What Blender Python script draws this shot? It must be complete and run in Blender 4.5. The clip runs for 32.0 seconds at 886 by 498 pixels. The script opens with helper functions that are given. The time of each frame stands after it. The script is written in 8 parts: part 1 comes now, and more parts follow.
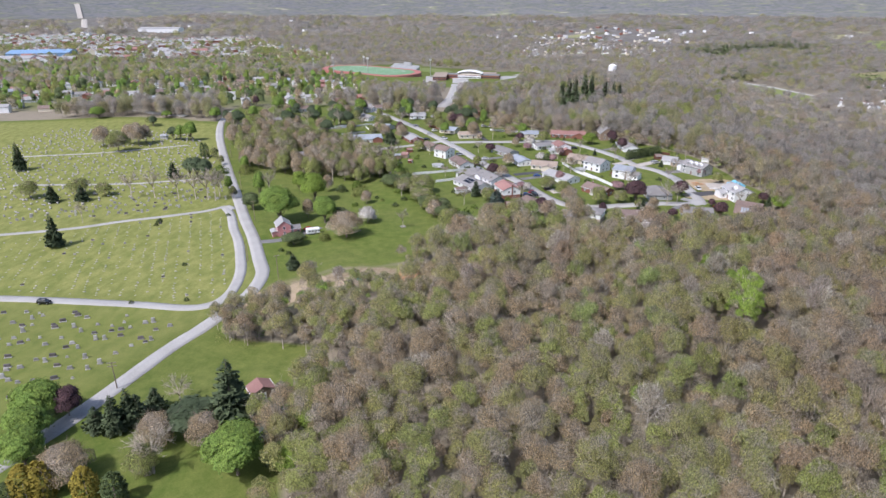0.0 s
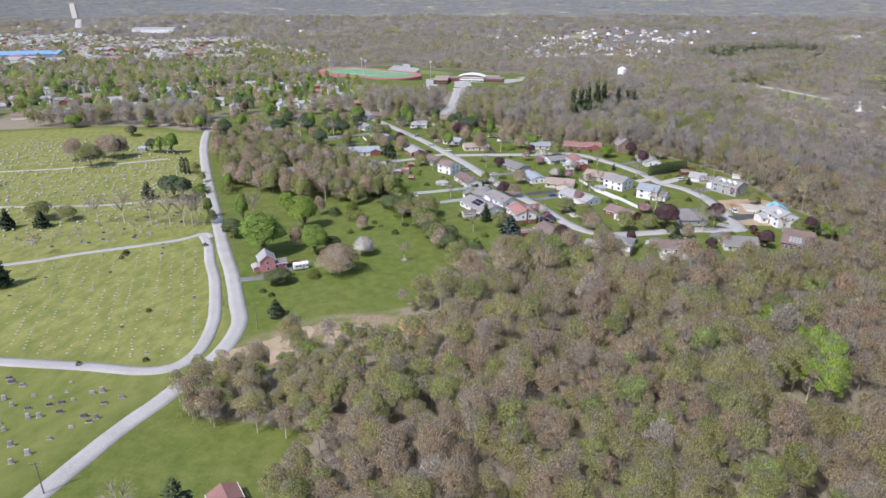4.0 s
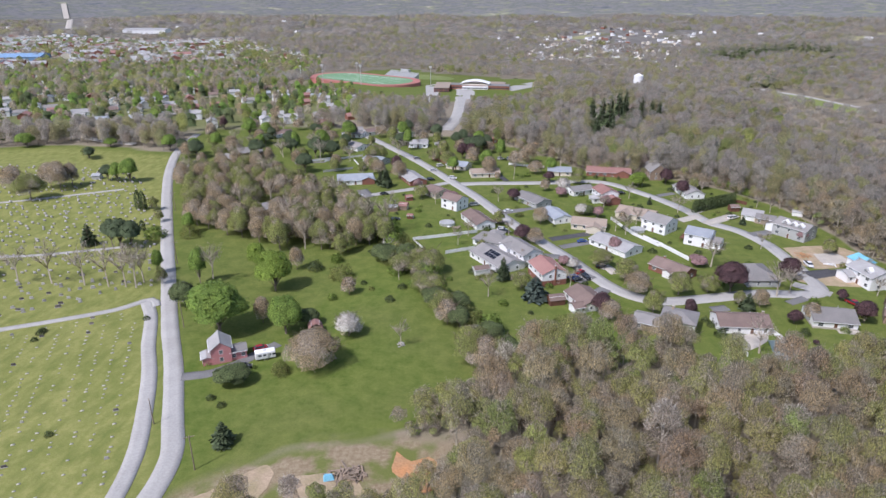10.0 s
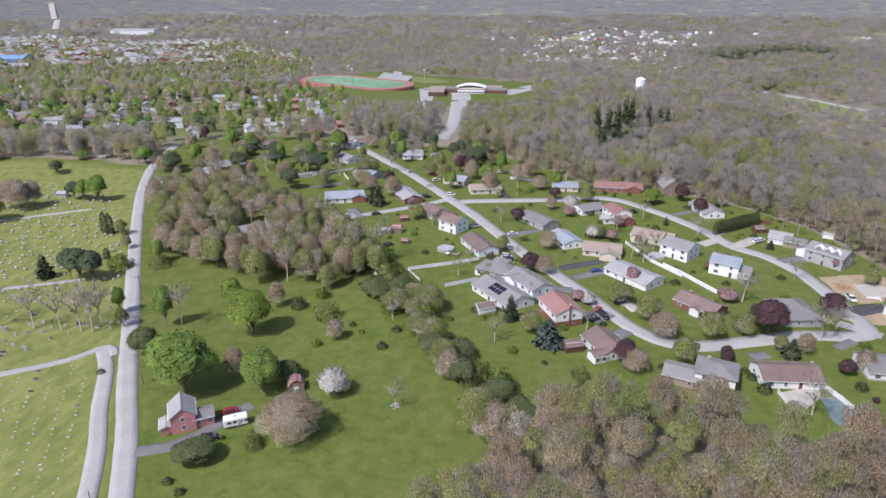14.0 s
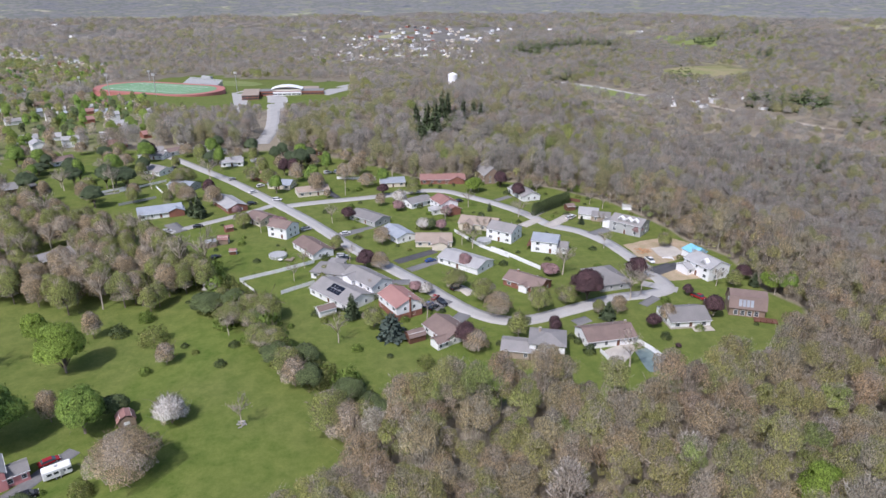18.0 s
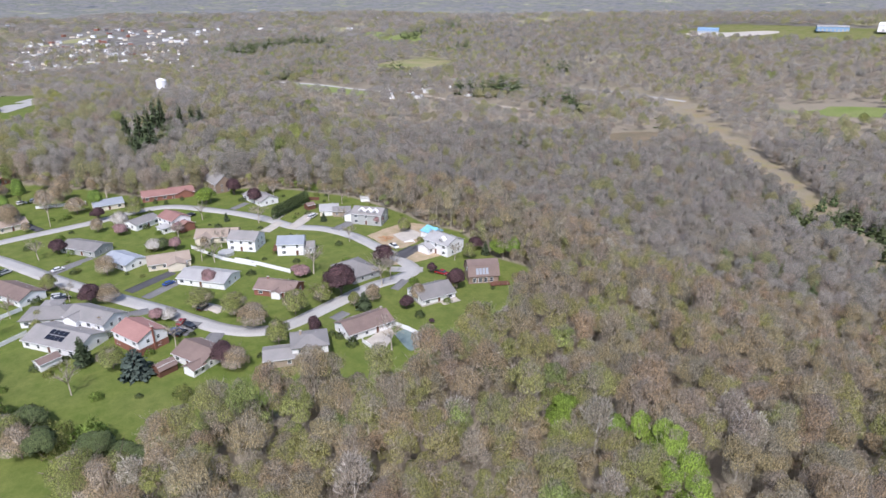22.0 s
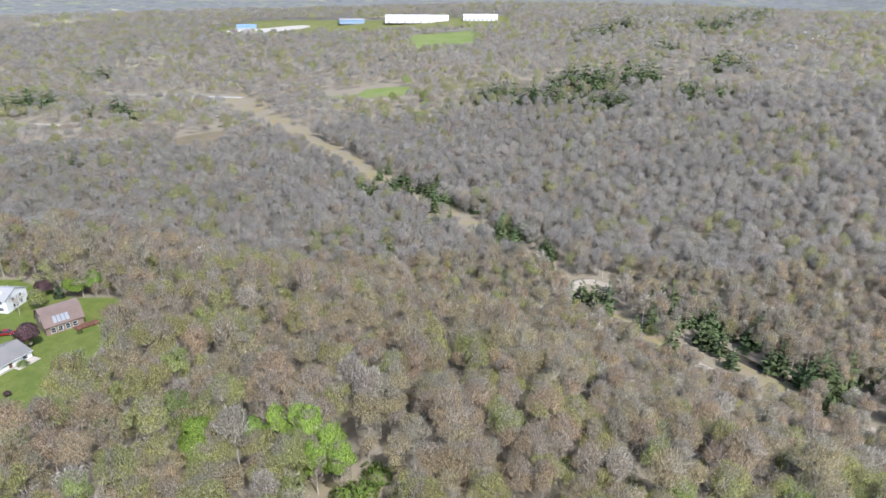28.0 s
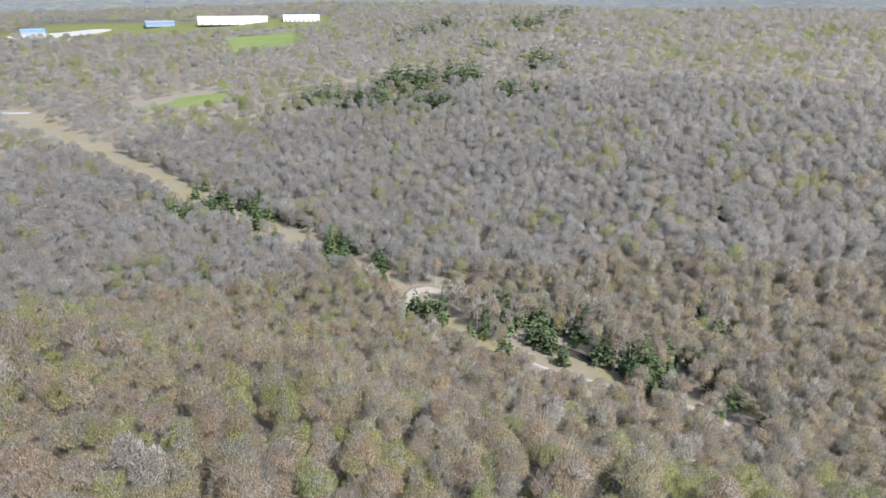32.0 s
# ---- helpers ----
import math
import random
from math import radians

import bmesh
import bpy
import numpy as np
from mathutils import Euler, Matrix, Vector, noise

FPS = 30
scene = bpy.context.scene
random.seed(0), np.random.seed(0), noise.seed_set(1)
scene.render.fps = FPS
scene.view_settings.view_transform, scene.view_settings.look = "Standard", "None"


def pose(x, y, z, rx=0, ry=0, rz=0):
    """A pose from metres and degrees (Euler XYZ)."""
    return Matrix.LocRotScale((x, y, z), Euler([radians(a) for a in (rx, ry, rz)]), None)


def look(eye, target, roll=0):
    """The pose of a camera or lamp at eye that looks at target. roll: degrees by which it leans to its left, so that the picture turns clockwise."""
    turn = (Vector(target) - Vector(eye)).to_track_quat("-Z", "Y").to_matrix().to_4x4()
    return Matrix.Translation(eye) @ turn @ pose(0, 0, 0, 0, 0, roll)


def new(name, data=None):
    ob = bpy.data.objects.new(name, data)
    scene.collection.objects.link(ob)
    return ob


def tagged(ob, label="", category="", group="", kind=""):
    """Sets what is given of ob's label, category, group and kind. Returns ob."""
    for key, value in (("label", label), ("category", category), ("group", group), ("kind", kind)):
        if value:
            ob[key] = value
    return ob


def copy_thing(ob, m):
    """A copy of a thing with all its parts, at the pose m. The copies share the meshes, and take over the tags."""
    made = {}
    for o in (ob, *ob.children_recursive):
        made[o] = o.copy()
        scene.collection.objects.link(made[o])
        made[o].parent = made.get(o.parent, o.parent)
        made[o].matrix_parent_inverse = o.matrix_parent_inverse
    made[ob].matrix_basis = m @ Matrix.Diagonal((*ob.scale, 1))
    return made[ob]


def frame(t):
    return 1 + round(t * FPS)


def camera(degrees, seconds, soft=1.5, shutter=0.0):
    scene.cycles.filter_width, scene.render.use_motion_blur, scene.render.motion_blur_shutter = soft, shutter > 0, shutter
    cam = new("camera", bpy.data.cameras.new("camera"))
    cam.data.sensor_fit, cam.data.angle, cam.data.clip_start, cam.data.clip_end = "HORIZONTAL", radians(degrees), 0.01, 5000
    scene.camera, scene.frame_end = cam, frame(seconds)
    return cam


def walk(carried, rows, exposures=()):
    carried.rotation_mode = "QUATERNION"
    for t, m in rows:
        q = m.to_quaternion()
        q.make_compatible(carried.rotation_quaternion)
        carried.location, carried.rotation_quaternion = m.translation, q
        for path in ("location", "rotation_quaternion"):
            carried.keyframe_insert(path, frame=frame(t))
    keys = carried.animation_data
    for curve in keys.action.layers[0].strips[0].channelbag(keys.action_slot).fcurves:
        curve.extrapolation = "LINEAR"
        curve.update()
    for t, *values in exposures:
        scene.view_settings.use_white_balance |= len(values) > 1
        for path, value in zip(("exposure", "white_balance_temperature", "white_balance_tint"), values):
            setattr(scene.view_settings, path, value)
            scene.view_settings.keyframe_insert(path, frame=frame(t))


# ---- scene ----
# ---- camera ----
cam = camera(69.56, 32.0, soft=1.5)
# seconds, x, y, z, tilt, turn
PATH = [
    (0, 22.61, -137.09, 104.91, 67.70, 5.82), (0.5, 21.68, -131.98, 104.91, 67.69, 5.80), (1, 20.74, -126.92, 104.90, 67.69, 5.79), (1.5, 19.88, -121.78, 104.85, 67.67, 5.78),
    (2, 18.95, -116.42, 104.81, 67.66, 5.78), (2.5, 18.01, -111.25, 104.70, 67.66, 5.77), (3, 16.91, -106.32, 104.54, 67.67, 5.74), (3.5, 15.78, -101.26, 104.39, 67.68, 5.70),
    (5.5, 12.33, -80.45, 104.39, 67.65, 5.67), (6, 11.46, -74.93, 104.36, 67.66, 5.65), (6.5, 10.66, -69.42, 104.31, 67.67, 5.65), (7, 9.77, -63.77, 104.28, 67.67, 5.64),
    (7.5, 8.74, -58.04, 104.32, 67.67, 5.59), (8, 7.95, -52.39, 104.40, 67.66, 5.57), (8.5, 7.32, -46.80, 104.51, 67.65, 5.59), (9, 6.53, -41.19, 104.66, 67.65, 5.59),
    (9.5, 5.72, -35.73, 104.83, 67.65, 5.55), (10, 5.03, -30.30, 104.97, 67.63, 5.56), (10.5, 4.29, -25.18, 105.04, 67.64, 5.57), (11, 3.43, -20.22, 105.08, 67.65, 5.56),
    (11.5, 2.71, -15.24, 105.12, 67.64, 5.56), (12, 2.01, -10.35, 105.24, 67.63, 5.56), (12.5, 1.30, -5.80, 105.40, 67.64, 5.52), (13, 0.78, -2.23, 105.50, 67.62, 5.52),
    (13.5, 0.35, 0.31, 105.50, 67.62, 5.52), (15.5, -0.27, 1.09, 105.10, 67.63, -0.40), (16, -0.01, 0.04, 105.02, 67.70, -2.22), (16.5, -0.01, 0.02, 105.01, 67.69, -4.19),
    (17, -0.00, 0.02, 105.01, 67.69, -6.43), (17.5, -0.00, 0.01, 105.01, 67.67, -8.69), (18, 0.00, 0.01, 105.01, 67.65, -11.02), (18.5, -0.00, 0.01, 105.01, 67.65, -13.17),
    (19, -0.01, 0.00, 105.00, 67.63, -15.32), (19.5, -0.00, -0.00, 105.00, 67.63, -17.69), (20, -0.00, -0.01, 104.99, 67.65, -21.29), (20.5, -0.00, -0.01, 104.99, 67.65, -24.80),
    (21, 0.00, -0.00, 104.99, 67.65, -28.29), (21.5, 0.01, -0.01, 104.99, 67.63, -31.76), (22, 0.01, -0.01, 105.00, 67.64, -35.21), (22.5, 0.01, -0.01, 105.00, 67.63, -38.49),
    (23, 0.01, -0.01, 104.99, 67.64, -41.43), (23.5, 0.01, -0.01, 104.99, 67.63, -44.82), (24, 0.01, -0.01, 104.99, 67.65, -48.25), (24.5, -0.00, -0.01, 105.00, 67.66, -51.66),
    (25, -0.00, -0.01, 105.00, 67.67, -55.05), (25.5, -0.01, -0.01, 105.00, 67.65, -58.21), (27.5, -0.37, -1.04, 105.49, 67.64, -70.10), (28, 0.67, -1.28, 105.44, 67.65, -72.89),
    (28.5, 2.23, -1.57, 105.44, 67.66, -75.37), (29, 4.19, -2.21, 105.48, 67.67, -77.12), (29.5, 6.49, -2.88, 105.55, 67.66, -79.09), (30, 9.06, -3.76, 105.64, 67.66, -80.99),
    (30.5, 11.88, -5.10, 105.77, 67.67, -82.75), (31, 14.89, -6.59, 105.89, 67.67, -84.48), (31.5, 18.06, -8.07, 106.00, 67.66, -86.12), (32, 21.40, -9.57, 106.12, 67.67, -87.38),
]
LEAN = pose(0, 0, 0, 0, 0, 0.30)
walk(cam, [(t, pose(x, y, z, tilt, 0, turn) @ LEAN) for t, x, y, z, tilt, turn in PATH],
     exposures=[(0, 0.12, 6250, 17), (4, 0.08, 6250, 17), (8, 0.0, 6200, 18), (15, 0.0, 6200, 18), (20, 0.08, 6200, 18), (25, 0.38, 6150, 14), (28, 0.5, 6050, 11), (32, 0.55, 6050, 10)])

# ---- world, sun ----
SUN_AZ, SUN_EL = radians(-139), radians(52)      # towards the sun: left of and behind the first camera
world = bpy.data.worlds.new("sky")
scene.world = world
world.use_nodes = True
wn = world.node_tree.nodes
sky = wn.new("ShaderNodeTexSky")
sky.sky_type, sky.sun_disc = "NISHITA", False
sky.sun_elevation, sky.sun_rotation = SUN_EL, SUN_AZ
sky.air_density, sky.dust_density = 1.0, 2.0
wn["Background"].inputs[1].default_value = 0.155
world.node_tree.links.new(sky.outputs[0], wn["Background"].inputs[0])
sun_data = bpy.data.lights.new("sun", "SUN")
sun_data.energy, sun_data.angle, sun_data.color = 3.8, radians(0.6), (1.0, 0.975, 0.95)
sun = new("sun", sun_data)
sun_way = Vector((math.sin(SUN_AZ) * math.cos(SUN_EL), math.cos(SUN_AZ) * math.cos(SUN_EL), math.sin(SUN_EL)))
sun.matrix_world = look(sun_way * 800, (0, 0, 0))

# ---- materials ----
def mat(name, base, base2=None, rough=0.85, scale=0.6, fine=6.0, vary=0.25, bump=0.0, metal=0.0, tint=False, rnd=0.0, spec=0.3, thru=0.0, calm=1.0, lace=0.0):
    """A surface in world-sized grain: two colours in large patches, a fine grain over them, and a small change from piece to piece."""
    m = bpy.data.materials.new(name)
    m.use_nodes = True
    nt = m.node_tree
    N, L = nt.nodes, nt.links
    b = N["Principled BSDF"]
    b.inputs["Roughness"].default_value, b.inputs["Metallic"].default_value = rough, metal
    b.inputs["Specular IOR Level"].default_value = spec
    geo = N.new("ShaderNodeNewGeometry")
    n1, n2 = N.new("ShaderNodeTexNoise"), N.new("ShaderNodeTexNoise")
    for n, s in ((n1, scale), (n2, fine)):
        n.inputs["Scale"].default_value, n.inputs["Detail"].default_value = s, 3
        L.new(geo.outputs["Position"], n.inputs["Vector"])
    ramp = N.new("ShaderNodeValToRGB")
    ramp.color_ramp.elements[0].position, ramp.color_ramp.elements[1].position = 0.35, 0.65
    c2 = base2 or tuple(c * 0.75 for c in base)
    ramp.color_ramp.elements[0].color, ramp.color_ramp.elements[1].color = (*base, 1), (*c2, 1)
    L.new(n1.outputs["Fac"], ramp.inputs[0])
    hsv = N.new("ShaderNodeHueSaturation")
    L.new(ramp.outputs[0], hsv.inputs["Color"])
    v = N.new("ShaderNodeMapRange")
    v.inputs[1].default_value, v.inputs[2].default_value = 0.25, 0.75
    v.inputs[3].default_value, v.inputs[4].default_value = 1 - vary, 1 + vary
    L.new(n2.outputs["Fac"], v.inputs[0])
    last = v.outputs[0]
    if rnd:
        oi, mr, mu = N.new("ShaderNodeObjectInfo"), N.new("ShaderNodeMapRange"), N.new("ShaderNodeMath")
        mr.inputs[3].default_value, mr.inputs[4].default_value = 1 - rnd, 1 + rnd
        mu.operation = "MULTIPLY"
        L.new(oi.outputs["Random"], mr.inputs[0]), L.new(mr.outputs[0], mu.inputs[0]), L.new(last, mu.inputs[1])
        last = mu.outputs[0]
    if tint:
        at, mu, hu = N.new("ShaderNodeAttribute"), N.new("ShaderNodeMath"), N.new("ShaderNodeMath")
        isl, mi, mv = N.new("ShaderNodeMapRange"), N.new("ShaderNodeMath"), N.new("ShaderNodeMapRange")
        at.attribute_name = "tint"
        mu.operation = mi.operation = "MULTIPLY"
        sep = N.new("ShaderNodeSeparateXYZ")
        L.new(at.outputs["Vector"], sep.inputs[0])
        mv.inputs[3].default_value, mv.inputs[4].default_value = 1 - 0.3 * calm, 1 + 0.3 * calm
        L.new(sep.outputs[0], mv.inputs[0])
        L.new(mv.outputs[0], mu.inputs[0]), L.new(last, mu.inputs[1])
        isl.inputs[3].default_value, isl.inputs[4].default_value = 1 - 0.25 * calm, 1 + 0.25 * calm
        L.new(geo.outputs["Random Per Island"], isl.inputs[0])
        L.new(mu.outputs[0], mi.inputs[0]), L.new(isl.outputs[0], mi.inputs[1])
        last = mi.outputs[0]
        hm = N.new("ShaderNodeMapRange")
        hm.inputs[3].default_value, hm.inputs[4].default_value = 0.48, 0.52
        L.new(sep.outputs[1], hm.inputs[0]), L.new(hm.outputs[0], hsv.inputs["Hue"])
    L.new(last, hsv.inputs["Value"])
    L.new(hsv.outputs[0], b.inputs["Base Color"])
    if thru:
        tr, mx = N.new("ShaderNodeBsdfTranslucent"), N.new("ShaderNodeMixShader")
        mx.inputs[0].default_value = thru
        L.new(hsv.outputs[0], tr.inputs[0]), L.new(b.outputs[0], mx.inputs[1]), L.new(tr.outputs[0], mx.inputs[2])
        L.new(mx.outputs[0], N["Material Output"].inputs[0])
    if lace:
        # gaps between fine twigs: lace is the share of the surface that stays
        n3, cut, hole, mh = N.new("ShaderNodeTexNoise"), N.new("ShaderNodeMapRange"), N.new("ShaderNodeBsdfTransparent"), N.new("ShaderNodeMixShader")
        n3.inputs["Scale"].default_value, n3.inputs["Detail"].default_value, n3.inputs["Roughness"].default_value = 4.2, 3, 0.6
        vm = N.new("ShaderNodeVectorMath")
        vm.operation = "MULTIPLY"
        vm.inputs[1].default_value = (1, 1, 0.3)
        L.new(geo.outputs["Position"], vm.inputs[0]), L.new(vm.outputs[0], n3.inputs["Vector"])
        cut.inputs[1].default_value, cut.inputs[2].default_value = 0.5 - (lace - 0.5) * 0.32 - 0.13, 0.5 - (lace - 0.5) * 0.32 + 0.13
        L.new(n3.outputs["Fac"], cut.inputs[0]), L.new(cut.outputs[0], mh.inputs[0])
        L.new(hole.outputs[0], mh.inputs[1]), L.new(N["Material Output"].inputs[0].links[0].from_socket, mh.inputs[2])
        L.new(mh.outputs[0], N["Material Output"].inputs[0])
    if bump:
        bp = N.new("ShaderNodeBump")
        bp.inputs["Strength"].default_value, bp.inputs["Distance"].default_value = bump, 0.1
        L.new(n2.outputs["Fac"], bp.inputs["Height"]), L.new(bp.outputs[0], b.inputs["Normal"])
    return m


TWIG = mat("twig_bark", (0.34, 0.298, 0.228), (0.305, 0.272, 0.215), scale=0.05, fine=2.2, vary=0.12, tint=True, calm=0.35, thru=0.4, lace=0.34)
TWIG_PALE = mat("pale_bark", (0.46, 0.44, 0.40), (0.40, 0.38, 0.345), scale=0.05, fine=0.6, vary=0.2, tint=True)
BUD_TAN = mat("bud_tan", (0.37, 0.295, 0.175), (0.34, 0.275, 0.17), scale=0.05, fine=2.2, vary=0.15, tint=True, calm=0.4, thru=0.38, lace=0.36)
BUD_OLIVE = mat("bud_olive", (0.315, 0.31, 0.115), (0.285, 0.285, 0.115), scale=0.05, fine=2.2, vary=0.15, tint=True, calm=0.4, thru=0.38, lace=0.38)
LEAF = mat("spring_leaf", (0.185, 0.265, 0.055), (0.145, 0.225, 0.048), scale=0.3, fine=2.0, vary=0.35, tint=True, thru=0.3, lace=0.8)
LEAF_WOOD = mat("wood_leaf", (0.24, 0.27, 0.085), (0.205, 0.235, 0.08), scale=0.1, fine=2.0, tint=True, thru=0.3, lace=0.5)
LEAF_LIME = mat("lime_leaf", (0.215, 0.315, 0.055), (0.18, 0.27, 0.05), scale=0.1, fine=1.2, tint=True, thru=0.3, lace=0.6)
LEAF_DARK = mat("shrub_leaf", (0.085, 0.115, 0.045), (0.07, 0.095, 0.038), scale=0.2, fine=1.5, tint=True, thru=0.15, lace=0.85)
LEAF_PURPLE = mat("purple_leaf", (0.085, 0.048, 0.05), (0.066, 0.04, 0.043), scale=0.2, fine=1.5, tint=True, thru=0.2, lace=0.8)
LEAF_GOLD = mat("golden_needles", (0.32, 0.25, 0.04), (0.24, 0.20, 0.035), scale=0.3, fine=1.5, tint=True, thru=0.15)
BLOSSOM = mat("blossom", (0.62, 0.61, 0.57), (0.52, 0.5, 0.46), scale=0.3, fine=1.5, tint=True, thru=0.2, lace=0.5)
BLOSSOM_PINK = mat("pink_blossom", (0.36, 0.24, 0.235), (0.31, 0.20, 0.195), scale=0.3, fine=1.5, tint=True, thru=0.2, lace=0.75)
NEEDLE = mat("conifer_needle", (0.13, 0.168, 0.072), (0.105, 0.14, 0.06), scale=0.08, fine=1.0, tint=True, thru=0.2)
NEEDLE_DARK = mat("pine_needle", (0.085, 0.115, 0.058), (0.068, 0.095, 0.048), scale=0.08, fine=1.0, tint=True, thru=0.15)
NEEDLE_BLUE = mat("blue_spruce_needle", (0.09, 0.12, 0.10), (0.07, 0.10, 0.085), scale=0.08, fine=1.0, tint=True, thru=0.1)
BUD_BROWN = mat("bud_brown", (0.315, 0.255, 0.15), (0.28, 0.23, 0.14), scale=0.1, fine=0.8, tint=True, calm=0.6, thru=0.2, lace=0.42)
TWIG_BROWN = mat("brown_twig", (0.31, 0.27, 0.2), (0.275, 0.24, 0.18), scale=0.1, fine=0.8, tint=True, calm=0.6, lace=0.4)
OLIVE_LEAF = mat("olive_leaf", (0.215, 0.235, 0.07), (0.18, 0.205, 0.065), scale=0.1, fine=0.8, tint=True, calm=0.7, thru=0.25, lace=0.52)
# crowns far off: paler and bluer than the near ones, distance haze mixed into the colour
FAR_TWIG = mat("far_twig_hazed", (0.37, 0.345, 0.302), (0.335, 0.315, 0.28), scale=0.02, fine=0.9, vary=0.15, tint=True, calm=0.4, thru=0.5, lace=0.38)
FAR_TAN = mat("far_tan_hazed", (0.39, 0.338, 0.265), (0.355, 0.312, 0.25), scale=0.02, fine=0.9, vary=0.15, tint=True, calm=0.4, thru=0.5, lace=0.38)
FAR_OLIVE = mat("far_olive_hazed", (0.335, 0.328, 0.16), (0.3, 0.296, 0.155), scale=0.02, fine=0.9, vary=0.15, tint=True, calm=0.4, thru=0.5, lace=0.42)
WOODGREY = mat("grey_bark", (0.41, 0.37, 0.3), (0.32, 0.29, 0.235), scale=0.8, fine=5, tint=True, calm=0.6, thru=0.2)
BARK = mat("trunk_bark", (0.20, 0.165, 0.13), scale=0.8, fine=5, bump=0.3)

ASPHALT = mat("old_asphalt", (0.39, 0.385, 0.37), (0.345, 0.34, 0.325), scale=0.12, fine=2.0, vary=0.12, bump=0.1)
ASPHALT_NEW = mat("dark_asphalt", (0.085, 0.085, 0.09), (0.07, 0.07, 0.075), scale=0.2, fine=3.0, vary=0.15)
ASPHALT_GREY = mat("driveway_asphalt", (0.19, 0.19, 0.19), (0.16, 0.16, 0.16), scale=0.2, fine=3.0, vary=0.15)
CONCRETE = mat("concrete", (0.46, 0.43, 0.38), (0.40, 0.37, 0.33), scale=0.3, fine=4.0, vary=0.12)
MEADOW = mat("meadow_grass", (0.15, 0.20, 0.05), (0.19, 0.215, 0.075), scale=0.03, fine=0.5, vary=0.25)
SAND_GRASS = mat("stubble_grass", (0.27, 0.235, 0.13), (0.20, 0.21, 0.08), scale=0.02, fine=0.5, vary=0.2)
MARSH_MUD = mat("marsh_sedge", (0.20, 0.155, 0.10), (0.145, 0.125, 0.08), scale=0.06, fine=0.6, vary=0.25)
GRAVEL = mat("pale_gravel", (0.40, 0.36, 0.30), (0.33, 0.28, 0.22), scale=0.25, fine=3.0, vary=0.2, bump=0.4)
CLAY = mat("orange_clay", (0.5, 0.25, 0.115), (0.4, 0.24, 0.13), scale=0.25, fine=2.0, vary=0.22, bump=0.5)
SAND = mat("bare_earth", (0.40, 0.31, 0.22), (0.30, 0.25, 0.15), scale=0.25, fine=2.0, vary=0.22, bump=0.5)
WHITE = mat("white_siding", (0.80, 0.81, 0.82), (0.74, 0.75, 0.76), scale=0.4, fine=8, vary=0.05, rough=0.6)
CREAM = mat("cream_siding", (0.66, 0.60, 0.50), (0.60, 0.55, 0.46), scale=0.4, fine=8, vary=0.06, rough=0.6)
GREYWALL = mat("grey_siding", (0.40, 0.41, 0.41), (0.36, 0.37, 0.37), scale=0.4, fine=8, vary=0.06, rough=0.6)
PINK = mat("pink_siding", (0.56, 0.25, 0.25), (0.50, 0.22, 0.22), scale=0.4, fine=8, vary=0.07, rough=0.7)
BROWNWALL = mat("brown_siding", (0.27, 0.20, 0.15), (0.23, 0.17, 0.13), scale=0.4, fine=6, vary=0.1, rough=0.75)
BRICK = mat("red_brick", (0.27, 0.115, 0.08), (0.22, 0.10, 0.075), scale=0.8, fine=5, vary=0.2, bump=0.3)
STONE = mat("tan_stone", (0.36, 0.29, 0.22), (0.30, 0.25, 0.20), scale=0.8, fine=3, vary=0.2, bump=0.3)
ROOF_GREY = mat("grey_shingle", (0.25, 0.24, 0.235), (0.215, 0.21, 0.205), scale=0.25, fine=3.5, vary=0.13, bump=0.15, rnd=0.15)
ROOF_LIGHT = mat("pale_grey_shingle", (0.36, 0.36, 0.36), (0.31, 0.31, 0.31), scale=0.25, fine=3.5, vary=0.1, bump=0.15, rnd=0.08)
ROOF_BLUE = mat("blue_grey_shingle", (0.30, 0.33, 0.37), (0.26, 0.29, 0.33), scale=0.25, fine=3.5, vary=0.1, bump=0.15, rnd=0.08)
ROOF_BROWN = mat("brown_shingle", (0.215, 0.16, 0.14), (0.18, 0.135, 0.12), scale=0.25, fine=3.5, vary=0.14, bump=0.15, rnd=0.12)
ROOF_RED = mat("red_shingle", (0.31, 0.175, 0.155), (0.27, 0.15, 0.135), scale=0.25, fine=3.5, vary=0.12, bump=0.15, rnd=0.1)
ROOF_TAN = mat("tan_shingle", (0.34, 0.28, 0.23), (0.30, 0.245, 0.20), scale=0.25, fine=3.5, vary=0.12, bump=0.15, rnd=0.1)
DARKWOOD = mat("dark_wood", (0.16, 0.075, 0.05), (0.12, 0.06, 0.04), scale=0.6, fine=6, vary=0.2)
WOOD = mat("weathered_wood", (0.28, 0.22, 0.17), (0.22, 0.18, 0.14), scale=0.6, fine=6, vary=0.2)
GLASS = mat("window_glass", (0.05, 0.06, 0.075), (0.04, 0.05, 0.06), rough=0.08, vary=0.1, spec=0.6)
SOLAR = mat("solar_panel", (0.012, 0.014, 0.022), (0.01, 0.012, 0.02), rough=0.15, vary=0.1, spec=0.6)
TARP = mat("blue_tarp", (0.17, 0.45, 0.62), (0.22, 0.52, 0.68), rough=0.5, scale=0.8, fine=4, vary=0.15, bump=0.4)
METAL = mat("galvanised_metal", (0.55, 0.56, 0.57), (0.48, 0.49, 0.50), rough=0.45, metal=0.6, vary=0.08)
RUBBER = mat("rubber", (0.02, 0.02, 0.021), rough=0.8)
